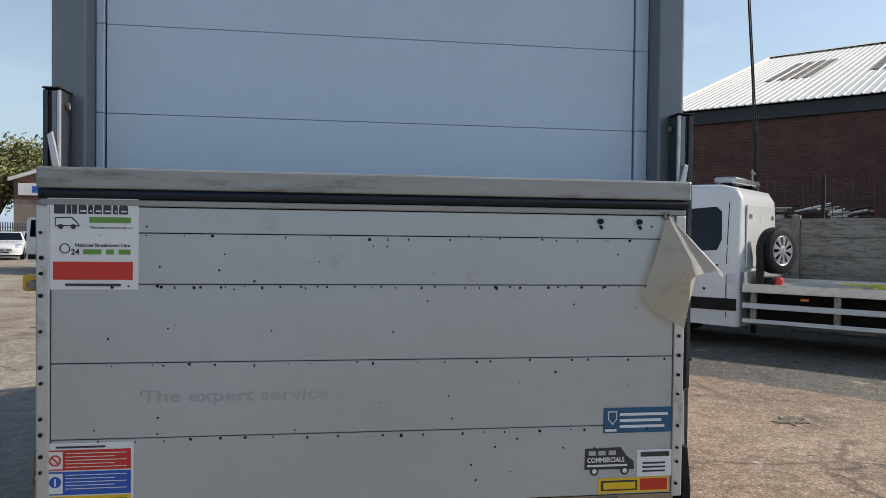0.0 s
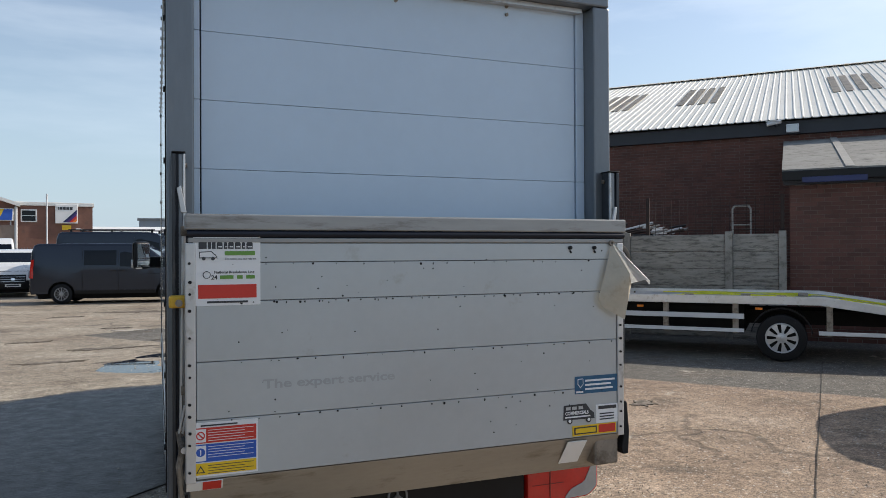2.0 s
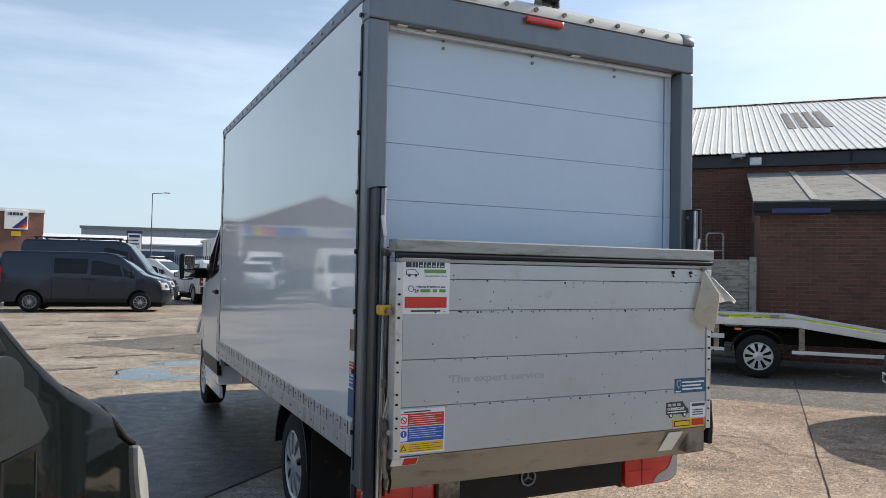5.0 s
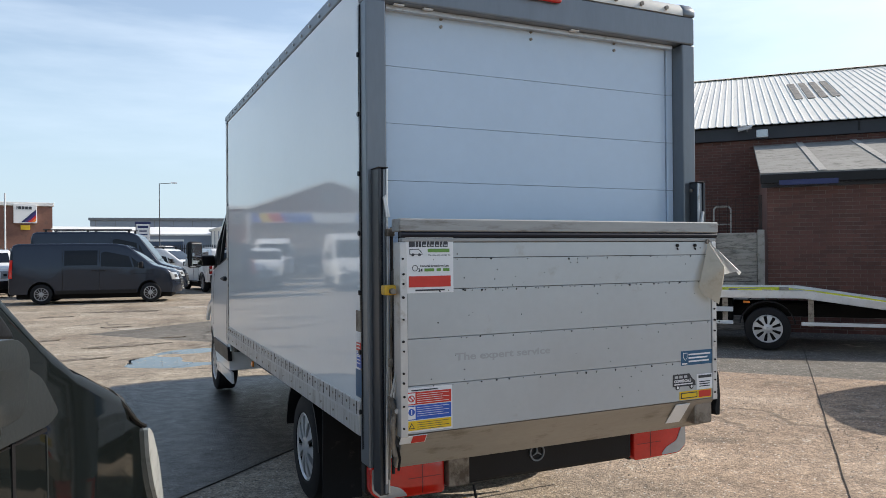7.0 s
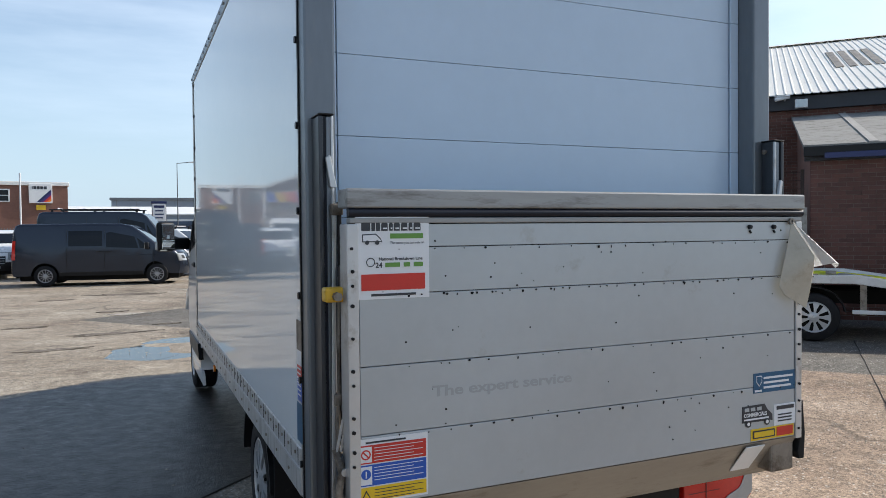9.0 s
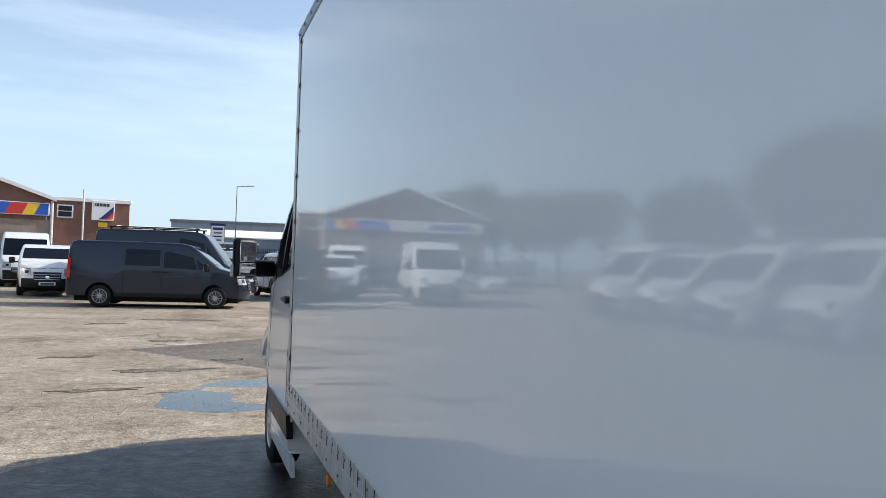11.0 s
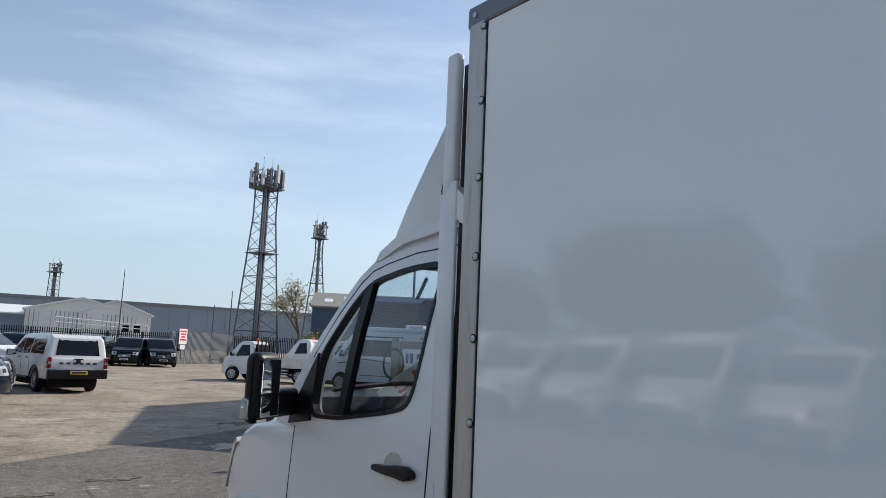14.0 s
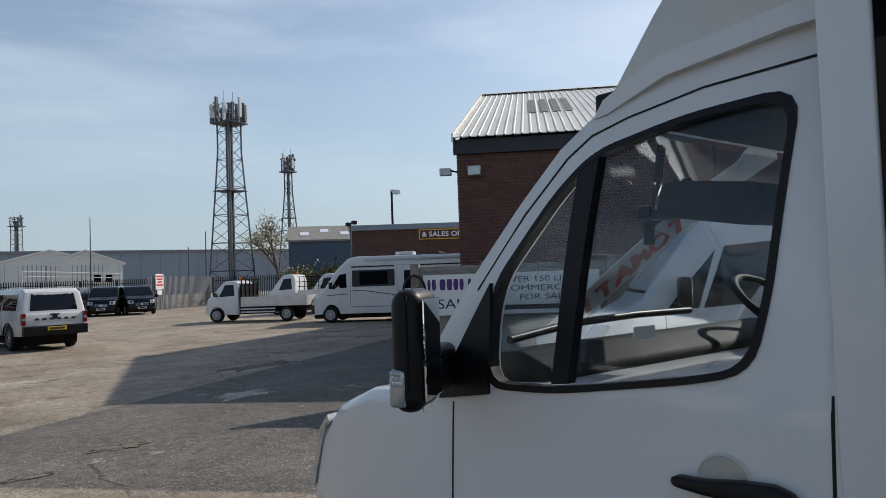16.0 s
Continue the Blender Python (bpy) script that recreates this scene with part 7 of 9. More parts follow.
part("bed_floor", prism([(0.55, 0.60), (2.45, 0.885), (5.80, 0.885), (5.80, 0.84), (2.50, 0.84), (0.55, 0.56)], 'x', -0.95, 0.95), ALU_LIGHT, truck, "scuffed aluminium bed floor")
part("headboard", box(-0.95, 0.95, 5.76, 5.80, 0.885, 1.10, 0.008), ALU_LIGHT, truck)
for x in (-0.42, 0.42):
    part("chassis_rail", box(x - 0.05, x + 0.05, 0.9, 7.9, 0.50, 0.70), CHASSIS, truck)
part("underbody", box(-0.7, 0.7, 3.5, 5.7, 0.36, 0.80, 0.04), CHASSIS, truck)
part("back_panel", box(-0.72, 0.72, 5.825, 5.845, 1.15, 2.06, 0.008), WHITE, truck)
for x in (-0.58, 0.58):
    part("grab_loop", box(x - 0.05, x + 0.05, 5.81, 5.824, 1.86, 1.92, 0.006), STEEL, truck)
part("grille", tsh.front([(8.27, 0.99), (8.32, 0.85), (8.35, 0.72)], -0.6, 0.6, 0.012), DARK, truck)
part("front_bumper", tsh.front([(8.355, 0.68), (8.36, 0.55), (8.31, 0.36)], -1, 1, 0.012, 12), DARK, truck)
lb = part("light_bar", box(-0.62, 0.62, 6.02, 6.34, 2.375, 2.465, 0.03, 3), LENS, truck, "clear and white roof light bar", 50)
for x in (-0.5, 0.5):
    part("bar_foot", box(x - 0.06, x + 0.06, 6.1, 6.26, 2.33, 2.378), DARK, lb)
spare = part("spare_wheel", wheel_meshes(0.335, 0.22, "cover")[0], None, truck, "spare wheel standing against the cab")
spare.matrix_basis = pose(-0.36, 5.52, 1.40, 0, 0, -112)
part("rim", wheel_meshes(0.335, 0.22, "cover")[1], None, spare)
part("hub_well", wheel_meshes(0.335, 0.22, "cover")[2], None, spare)
wn_ = part("winch", box(-0.62, -0.15, 5.48, 5.72, 0.885, 1.02, 0.03), DARK, truck)
part("winch_drum", cyl((-0.55, 5.45, 0.965), (-0.42, 5.45, 0.965), 0.06, 14), INKRED, wn_)
part("jack_stand", box(-0.72, -0.66, 5.6, 5.7, 0.885, 1.5, 0.01), DARK, truck)
random.seed(9)
def strap(pts):
    p = [Vector((x, y, (0.892 if y > 2.45 else 0.60 + (y - 0.55) * 0.15 + 0.008))) for x, y in pts]
    verts, faces = [], []
    for i, c in enumerate(p):
        d = (p[min(i + 1, len(p) - 1)] - p[max(0, i - 1)]).normalized()
        n = Vector((-d.y, d.x, 0)) * 0.03
        h = Vector((0, 0, 0.012 + 0.02 * (i % 2)))
        verts += [c + n + h, c - n + h, c + n, c - n]
        if i:
            o = 4 * i
            faces += [(o - 4, o, o + 1, o - 3), (o - 2, o - 4 + 3, o + 3, o + 2), (o - 4, o - 2, o + 2, o), (o - 3, o + 1, o + 3, o - 1)]
    me = bpy.data.meshes.new("strap")
    me.from_pydata([tuple(v) for v in verts], [], faces)
    me.materials.append(STRAP)
    part("strap", me, None, truck, "yellow ratchet strap lying on the bed")


strap([(-0.7, 5.0), (-0.5, 4.4), (-0.6, 3.8), (-0.3, 3.2), (-0.45, 2.7), (-0.2, 2.1), (-0.35, 1.6)])
strap([(0.7, 4.9), (0.6, 4.2), (0.75, 3.4), (0.5, 2.8), (0.6, 2.2), (0.3, 1.5), (0.4, 0.9)])
strap([(-0.85, 3.3), (-0.7, 3.1), (-0.8, 2.9), (-0.55, 2.85), (-0.75, 2.65)])
strap([(-0.80, 1.9), (-0.60, 1.75), (-0.75, 1.6), (-0.85, 1.5)])
strap([(0.0, 4.5), (0.2, 4.0), (0.1, 3.3), (0.25, 2.6)])
for x, y in ((-0.72, 4.3), (-0.55, 3.5), (-0.78, 3.0), (0.1, 2.7)):
    part("ratchet", box(x - 0.05, x + 0.05, y - 0.07, y + 0.07, 0.892, 0.945, 0.012), STEEL, truck)

# ---- vans parked close by ----
big_van("white panel van parked nose-out beside the yard", heading(5.85, 2.15, 314, 5.5), WHITE, 5.5, 2.3)
bo = [(0.06, 0.32), (0.0, 0.42), (0.0, 0.60), (0.02, 1.1), (0.07, 1.67), (0.14, 1.86), (0.30, 1.92), (2.3, 1.93), (3.15, 1.92), (3.45, 1.86), (3.63, 1.76), (4.12, 1.42), (4.28, 1.335), (4.42, 1.285), (4.64, 1.21), (4.84, 1.10), (4.97, 0.98), (5.08, 0.80), (5.14, 0.55), (5.09, 0.32)]
bv = vehicle("panel_van", "black van parked beside the box van, dusty bonnet and wing", "van", heading(-2.63, 0.11, 25.0, 5.2), bo, 0.985, 1.10, 1.92, [(1.02, 0.40), (4.22, 0.40)], BLACKVAN, zb=0.30, tum=0.035, nose=3.6, kf=0.13, bulge=0.14, r=0.045, wheels="alloy",
             side_glass=[[(2.70, 1.25), (3.86, 1.25), (3.98, 1.36), (3.72, 1.62), (3.30, 1.72), (2.70, 1.72)]], screen=slope(bo, 3.66, 4.10), lamps=(0.72, 0.90), grille=(0.50, 0.72, 0.52), tail_lamps=(0.85, 1.45), bumper=GREYPLASTIC, doors=[(2.65, 0.42, 1.72), (3.97, 0.42, 1.235)], trim=(0.32, 0.44), handles=[(2.85, 1.08)], edge=0.98)
bsh = Shell(bo, 0.985, 1.10, 1.92, 0.035, 3.6, 0.13, 0.14)
for s in (-1, 1):
    edge = [bsh.at(s * u, y, slope(bo, y, y, 1)[0][1] + d) for u, y, d in ((0.78, 4.16, 0.004), (0.83, 4.30, 0.004), (0.89, 4.42, 0.004), (0.935, 4.50, 0.003), (0.975, 4.56, -0.010), (0.998, 4.61, -0.042))]
    part("bonnet_edge", tube(edge + [bsh.at(s, 4.66, 1.142, 0.003), bsh.at(s, 4.73, 1.112, 0.003), bsh.at(s, 4.80, 1.09, 0.003)], 0.0065, 6), CHASSIS, bv, smooth=50)
    part("front_lamp", bsh.side(rounded([(4.80, 1.090), (4.875, 1.055), (4.97, 0.95), (5.05, 0.80), (4.98, 0.79), (4.88, 0.90), (4.82, 1.00)], 0.03, 3), s, 0.012), CLOUDY, bv, "cloudy headlight", 40)
    part("sail_panel", bsh.side(rounded([(3.45, 1.245), (3.86, 1.243), (4.08, 1.245), (4.13, 1.262), (4.06, 1.345), (4.00, 1.375), (3.86, 1.262), (3.45, 1.262)], 0.015, 2), s, 0.016), GREYPLASTIC, bv, "faded plastic mirror mount", 40)
    part("belt_crease", bsh.side([(2.7, 1.236), (4.10, 1.228), (4.10, 1.236), (2.7, 1.244)], s, 0.003), DARK, bv)
    part("wing_drip", bsh.side([(4.095, 0.93), (4.100, 0.93), (4.105, 1.22), (4.100, 1.22)], s, 0.0012), GREYPLASTIC, bv)
    for yy, z0 in ((3.70, 0.98), (3.755, 1.05), (3.86, 1.0)):
        part("door_drip", bsh.side([(yy, z0), (yy + 0.004, z0), (yy + 0.006, 1.225), (yy + 0.002, 1.225)], s, 0.0012), GREYPLASTIC, bv)
    ring = in_plate(rounded([(3.46, 1.308), (3.765, 1.332), (3.775, 1.432), (3.74, 1.458), (3.46, 1.468)], 0.028, 4), [rounded([(3.50, 1.355), (3.69, 1.364), (3.69, 1.412), (3.50, 1.416)], 0.012, 3)], lambda u, v, d, s=s: (s * (1.055 + d), u, v), 0.06)
    bmesh.ops.bevel(ring, geom=[e for e in ring.edges if len(e.link_faces) == 2 and e.calc_face_angle() > 1.0], offset=0.012, segments=3, profile=0.5, affect='EDGES', clamp_overlap=True)
    mr = part("door_mirror", ring, GREYPLASTIC, bv, "faded grey plastic mirror housing", 60)
    part("mirror_recess", box(*sorted((s * 1.056, s * 1.070)), 3.48, 3.70, 1.345, 1.425), CHASSIS, mr)
    part("mirror_arm", box(*sorted((s * 0.93, s * 1.06)), 3.72, 3.80, 1.28, 1.345, 0.015), GREYPLASTIC, mr, smooth=50)
    part("mirror_foot", prism(rounded([(3.80, 1.452), (3.845, 1.50), (3.88, 1.49), (3.93, 1.44), (3.90, 1.425)], 0.012, 3), 'x', *sorted((s * 0.955, s * 1.00)), 0.006), DARK, mr, smooth=50)
custom_van("dark grey metallic crew van with tinted windows", heading(-0.57, 24.25, 98.5, 4.32), GREYVAN, 5.3, 1.97)
custom_van("dark blue-grey high-roof van with a roof rack", heading(0.85, 27.75, 101, 5.5), GREYVAN, 5.6, 1.97, high=0.50, rack=3.6)
custom_van("small white van facing the yard", heading(-6.15, 28.75, 172, 4.4), WHITE, 4.4, 1.84, wheels="cover", bumper=DARK)
big_van("white high-roof van with an open door", heading(-9.3, 25.0, 170, 5.6), WHITE, 5.6, 2.45)
big_van("white high-roof van parked behind another", heading(-8.2, 36.0, 170, 5.6), WHITE, 5.6, 2.45)
odoor = thing("open_van_door", "white driver's door standing open beside the van", "van door", m=pose(-10.35, 26.0, 0, 0, 0, -8))
part("skin", in_plate([(-0.95, 0.45), (0.0, 0.45), (0.0, 1.30), (-0.25, 2.0), (-0.85, 2.02), (-0.95, 1.9)], [[(-0.85, 1.32), (-0.10, 1.28), (-0.30, 1.92), (-0.80, 1.94)]], lambda u, v, d: (u, d, v), 0.06), WHITE, odoor)
part("window", in_plate([(-0.85, 1.32), (-0.10, 1.28), (-0.30, 1.92), (-0.80, 1.94)], [], lambda u, v, d: (u, 0.02 + d, v), 0.01), BLACKGLASS, odoor)
part("low_panel", box(-0.90, -0.5, -0.01, -0.001, 0.50, 0.68), DARK, odoor)
custom_van("white van with a ladder rack on its roof", heading(2.6, 36.0, 120, 4.8), WHITE, 4.8, 1.9, rack=3.0, wheels="cover")
small_car("white car parked by the fence", heading(0.7, 39.5, 150, 4.0), WHITE, 4.3, 1.55, "parked cars")
# cars in front of the far buildings
for x, y, bb, p in ((-13.8, 44, 150, WHITE), (-11.9, 44.5, 150, BLACKVAN), (-10.2, 44, 152, BLACKVAN), (-8.6, 43.5, 152, WHITE), (-15.8, 45, 150, SILVERCAR), (-18.2, 46, 148, WHITE), (-20.4, 47, 148, BLACKVAN), (-17, 38, 160, WHITE)):
    small_car("car parked in a row before the palisade fence", heading(x, y, bb, 4.0), p, 4.2, 1.46, "cars by the fence")

# double-cab pickup with a canopy
po = [(0.10, 0.45), (0.0, 0.62), (0.03, 1.05), (0.08, 1.12), (0.20, 1.72), (0.42, 1.82), (1.9, 1.84), (2.6, 1.83), (3.1, 1.78), (3.85, 1.22), (4.9, 1.08), (5.15, 0.92), (5.28, 0.60), (5.22, 0.42)]
ranger = vehicle("pickup_truck", "white double-cab pickup with a hard canopy and dark rear glass", "pickup", heading(2.62, 28.25, -7, 0.35), po, 0.93, 1.10, 1.84, [(1.15, 0.45), (4.35, 0.45)], WHITE, zb=0.45, tum=0.18, nose=3.9, kf=0.1, bulge=0.2, r=0.06, wheels="alloy", wr=0.38,
                 side_glass=[[(0.45, 1.20), (1.75, 1.20), (1.75, 1.66), (0.55, 1.68)], [(1.85, 1.18), (2.62, 1.18), (2.62, 1.68), (1.85, 1.68)], [(2.68, 1.18), (3.55, 1.20), (3.05, 1.64), (2.68, 1.68)]],
                 screen=slope(po, 3.14, 3.82), tail_glass=[(0.095, 1.18), (0.16, 1.52), (0.20, 1.68)], lamps=(0.82, 1.0), grille=(0.60, 0.85, 0.6), rear_plate=None,
                 doors=[(1.80, 0.5, 1.72), (2.65, 0.5, 1.72)], mirror=(3.35, 1.18, 0.2), handles=[(2.0, 1.05), (2.85, 1.05)])
part("rear_bumper", box(-0.88, 0.88, -0.14, 0.10, 0.46, 0.74, 0.03), DARK, ranger)
rp_ = part("rear_plate", box(-0.26, 0.26, -0.152, -0.141, 0.60, 0.71, 0.003), INKYEL, ranger, "yellow number plate")
part("plate_bar", box(-0.21, 0.21, -0.155, -0.1525, 0.625, 0.685), INKDARK, rp_)
part("tailgate_handle", box(-0.13, 0.13, -0.012, 0.06, 1.045, 1.085, 0.01), DARK, ranger)
part("tailgate_badge", lathe([(0.075, 0), (0.07, -0.012), (0.001, -0.014)], "y", 18, at=(0.0, 0.022, 0.995)), INKNAVY, ranger)
for s in (-1, 1):
    part("canopy_rail", tube([(s * 0.66, 0.45, 1.86), (s * 0.66, 1.75, 1.875)], 0.018, 6), SILVERCAR, ranger)
    part("side_step", box(min(s * 0.80, s * 0.98), max(s * 0.80, s * 0.98), 1.70, 3.75, 0.40, 0.46, 0.015), DARK, ranger)
    part("wheel_lip", tube([(s * 0.935, 1.15 + 0.47 * math.cos(a), 0.36 + 0.47 * math.sin(a)) for a in np.linspace(0.25, 2.9, 12)], 0.022, 6), DARK, ranger)
for s in (-1, 1):
    part("rear_lamp", box(min(s * 0.79, s * 0.905), max(s * 0.79, s * 0.905), -0.012, 0.16, 0.78, 1.12, 0.02), DARKRED, ranger, "dark red upright tail lamp")
    part("lamp_strip", box(min(s * 0.80, s * 0.895), max(s * 0.80, s * 0.895), -0.0155, -0.0125, 0.90, 0.985), LENS, ranger)
for k in range(6):
    part("tailgate_letter", box(-0.55 + k * 0.20, -0.44 + k * 0.20, -0.001, 0.024, 0.905, 0.965), INKDARK, ranger)

# dark people carriers by the gate
for x, y, bb in ((12.85, 52.6, 188), (10.5, 53.2, 203), (8.3, 54.4, 205), (6.1, 54.2, 206), (3.8, 54.4, 205), (7.9, 60.5, 204)):
    o = van_outline(5.0, 1.88, 1.06, 0.95, 1.85)
    vehicle("people_carrier", "black people carrier parked facing the yard", "van", heading(x, y, bb, 5.0), o, 0.96, 1.05, 1.88, [(1.0, 0.39), (4.1, 0.39)], BLACKVAN, tum=0.16, nose=3.5, kf=0.15, bulge=0.28, r=0.10, wheels="alloy", group="black carriers by the fence",
            side_glass=[[(0.3, 1.12), (2.3, 1.12), (2.3, 1.62), (0.4, 1.62)], [(2.4, 1.12), (3.6, 1.10), (3.1, 1.60), (2.4, 1.62)]], screen=slope(o, 3.26, 3.98), lamps=(0.74, 0.94), grille=(0.56, 0.82, 0.5), tail_lamps=(0.8, 1.3), bumper=BLACKVAN, mirror=(3.55, 1.18, 0.2), doors=[(2.35, 0.4, 1.6), (3.7, 0.4, 1.05)])

# dropside pickup
drop = thing("dropside_truck", "small white dropside truck with an aluminium tray", "truck", m=pose(12.85, 36.45, 0, 0, 0, 41) @ pose(0, -3.1, 0))
dob = [(3.35, 0.34), (3.33, 0.6), (3.34, 1.60), (3.42, 1.86), (3.62, 1.92), (4.0, 1.90), (4.15, 1.82), (4.70, 1.22), (5.08, 1.05), (5.22, 0.80), (5.25, 0.5), (5.20, 0.34)]
dsh = Shell(dob, 0.93, 1.05, 1.92, 0.15, 4.3, 0.15, 0.28, rear=0.0)
part("cab", dsh.body(0.34, [(4.42, 0.39)], 0.07), WHITE, drop, smooth=35)
part("windscreen", dsh.front([(4.20, 1.76), (4.66, 1.27)], -0.86, 0.86, 0.006), BLACKGLASS, drop)
part("chassis", box(-0.5, 0.5, 0.2, 4.6, 0.42, 0.66), CHASSIS, drop)
part("tray_floor", box(-0.98, 0.98, 0.0, 3.20, 0.70, 0.78, 0.01), ALU_LIGHT, drop)
part("tail_board", box(-0.98, 0.98, -0.03, 0.005, 0.78, 1.15, 0.006), ALU_LIGHT, drop)
part("head_board", box(-0.98, 0.98, 3.195, 3.23, 0.78, 1.75, 0.006), DARK, drop)
part("front_bumper", dsh.front([(5.235, 0.66), (5.25, 0.5), (5.21, 0.36)], -1, 1, 0.012, 10), WHITE, drop)
for s in (-1, 1):
    part("side_board", box(min(s * 0.95, s * 0.985), max(s * 0.95, s * 0.985), 0.006, 3.19, 0.78, 1.15, 0.006), ALU_LIGHT, drop, "aluminium side board")
    part("door_window", dsh.side([(3.52, 1.22), (4.28, 1.18), (4.02, 1.72), (3.60, 1.74)], s, 0.005), BLACKGLASS, drop)
    # black sheet added behind the guard rails as the shade under the tray
    part("under_tray_shade", box(min(s * 0.86, s * 0.90), max(s * 0.86, s * 0.90), 1.50, 3.25, 0.36, 0.695), DARK, drop)
    part("guard_rail", box(min(s * 0.92, s * 0.95), max(s * 0.92, s * 0.95), 1.55, 3.2, 0.42, 0.48), PANEL_W, drop)
    part("guard_rail_high", box(min(s * 0.92, s * 0.95), max(s * 0.92, s * 0.95), 1.55, 3.2, 0.56, 0.62), PANEL_W, drop)
    part("headlight", dsh.front([(5.02, 1.08), (5.12, 0.96), (5.19, 0.84)], s * 0.66, s * 0.98, 0.012, 4), LENS, drop)
    wheel(drop, s * 0.85, 1.0, 0.33, 0.2)
    wheel(drop, s * 0.85, 4.42, 0.33, 0.2)
    side_mirror(drop, s, s * 1.0, 4.38, 1.28, 0.2)
for x in (-0.9, -0.45, 0.0, 0.45, 0.9):
    part("cage_bar", box(x - 0.025, x + 0.025, 3.14, 3.19, 0.79, 2.02), DARK, drop)
for z in (1.15, 1.55, 1.97):
    part("cage_rail", box(-0.95, 0.95, 3.15, 3.18, z, z + 0.05), DARK, drop)
bc = part("beacon", lathe([(0.07, 0), (0.075, 0.03), (0.07, 0.12), (0.03, 0.15), (0.001, 0.15)], 'z', 14, at=(0.2, 3.7, 1.92)), AMBER, drop, "amber beacon", 40)

# tipper trucks behind
for i, (x, y) in enumerate(((17.8, 40.1), (20.3, 40.0))):
    tp = thing("tipper_truck", "white tipper truck with a caged body and amber beacons", "truck", "tippers by the fence", m=pose(x, y, 0, 0, 0, 41) @ pose(0, -3.1, 0))
    part("cab", Shell([(a, c * 1.14) for a, c in dob], 1.0, 1.2, 2.2, 0.12, 4.3, 0.15, 0.28, rear=0.0).body(0.36, [(4.42, 0.42)], 0.07), WHITE, tp, smooth=35)
    sh2 = Shell([(a, c * 1.14) for a, c in dob], 1.0, 1.2, 2.2, 0.12, 4.3, 0.15, 0.28, rear=0.0)
    part("windscreen", sh2.front([(4.20, 2.02), (4.66, 1.44)], -0.86, 0.86, 0.006), BLACKGLASS, tp)
    part("tipper_body", box(-1.0, 1.0, 0.0, 3.20, 0.85, 1.30, 0.01), ALU_LIGHT, tp)
    part("chassis", box(-0.5, 0.5, 0.2, 4.6, 0.42, 0.85), CHASSIS, tp)
    for s in (-1, 1):
        part("door_window", sh2.side([(3.52, 1.38), (4.28, 1.34), (4.02, 1.94), (3.60, 1.98)], s, 0.005), BLACKGLASS, tp)
        b = bmesh.new()
        for k in range(12):
            box(s * 0.98 - 0.01, s * 0.98 + 0.01, 0.1 + k * 0.27, 0.13 + k * 0.27, 1.30, 2.05, bm=b)
        for z in (1.5, 1.75, 2.02):
            box(s * 0.995 - 0.01, s * 0.995 + 0.01, 0.05, 3.2, z, z + 0.03, bm=b)
        part("cage_side", b, DARK, tp)
        wheel(tp, s * 0.88, 1.0, 0.34, 0.22)
        wheel(tp, s * 0.88, 4.42, 0.34, 0.22)
    part("beacon", lathe([(0.07, 0), (0.075, 0.03), (0.07, 0.12), (0.03, 0.15), (0.001, 0.15)], 'z', 14, at=(0.3, 3.7, 2.19)), AMBER, tp)

# motorhome
mo = [(-1.44, 0.36), (-1.5, 0.5), (-1.5, 2.55), (-1.38, 2.70), (4.9, 2.74), (5.3, 2.66), (5.75, 2.28), (6.45, 1.42), (6.95, 1.15), (7.12, 0.9), (7.15, 0.55), (7.10, 0.34)]
home = vehicle("motorhome", "white coach-built motorhome with dark side windows", "motorhome", pose(15.7, 29.9, 0, 0, 0, 43) @ pose(0, -4.2, 0), mo, 1.1, 1.2, 2.74, [(1.9, 0.42), (6.1, 0.42)], WHITE, zb=0.36, tum=0.06, nose=5.3, kf=0.16, bulge=0.3, r=0.08,
               side_glass=[[(5.35, 1.45), (6.10, 1.40), (5.68, 2.0), (5.38, 2.04)], [(3.6, 1.55), (4.8, 1.55), (4.8, 2.1), (3.6, 2.1)], [(0.9, 1.55), (2.0, 1.55), (2.0, 2.1), (0.9, 2.1)], [(2.62, 1.35), (2.9, 1.35), (2.9, 2.1), (2.62, 2.1)]], screen=slope(mo, 5.80, 6.42), lamps=(0.85, 1.06), grille=(0.65, 0.88, 0.6), mirror=(6.0, 1.55, 0.28), tail_lamps=(0.8, 1.4), doors=[(2.6, 0.5, 2.2), (3.2, 0.5, 2.2), (5.2, 0.5, 2.2)])
for y0, y1 in ((-1.2, 2.55), (3.3, 5.15)):
    for s in (-1, 1):
        part("dark_band", box(s * 1.068 - 0.012, s * 1.068 + 0.012, y0, y1, 2.28, 2.33), DARK, home)
        part("skirt_line", box(s * 1.095 - 0.010, s * 1.095 + 0.010, y0, y1, 0.62, 0.65), SILVERCAR, home)
for y in (-0.6, 1.4, 3.2):
    part("roof_bar", box(-0.9, 0.9, y, y + 0.05, 2.80, 2.84), PANEL_W, home)
part("roof_box", box(-0.4, 0.4, 2.6, 3.4, 2.745, 2.90, 0.04), PANEL_W, home)
for s in (-1, 1):
    part("body_stripe", box(s * 1.093 - 0.006, s * 1.093 + 0.006, 0.7, 3.4, 1.06, 1.12), SILVERCAR, home)
hsh = Shell(mo, 1.1, 1.2, 2.74, 0.06, 5.3, 0.16, 0.3)
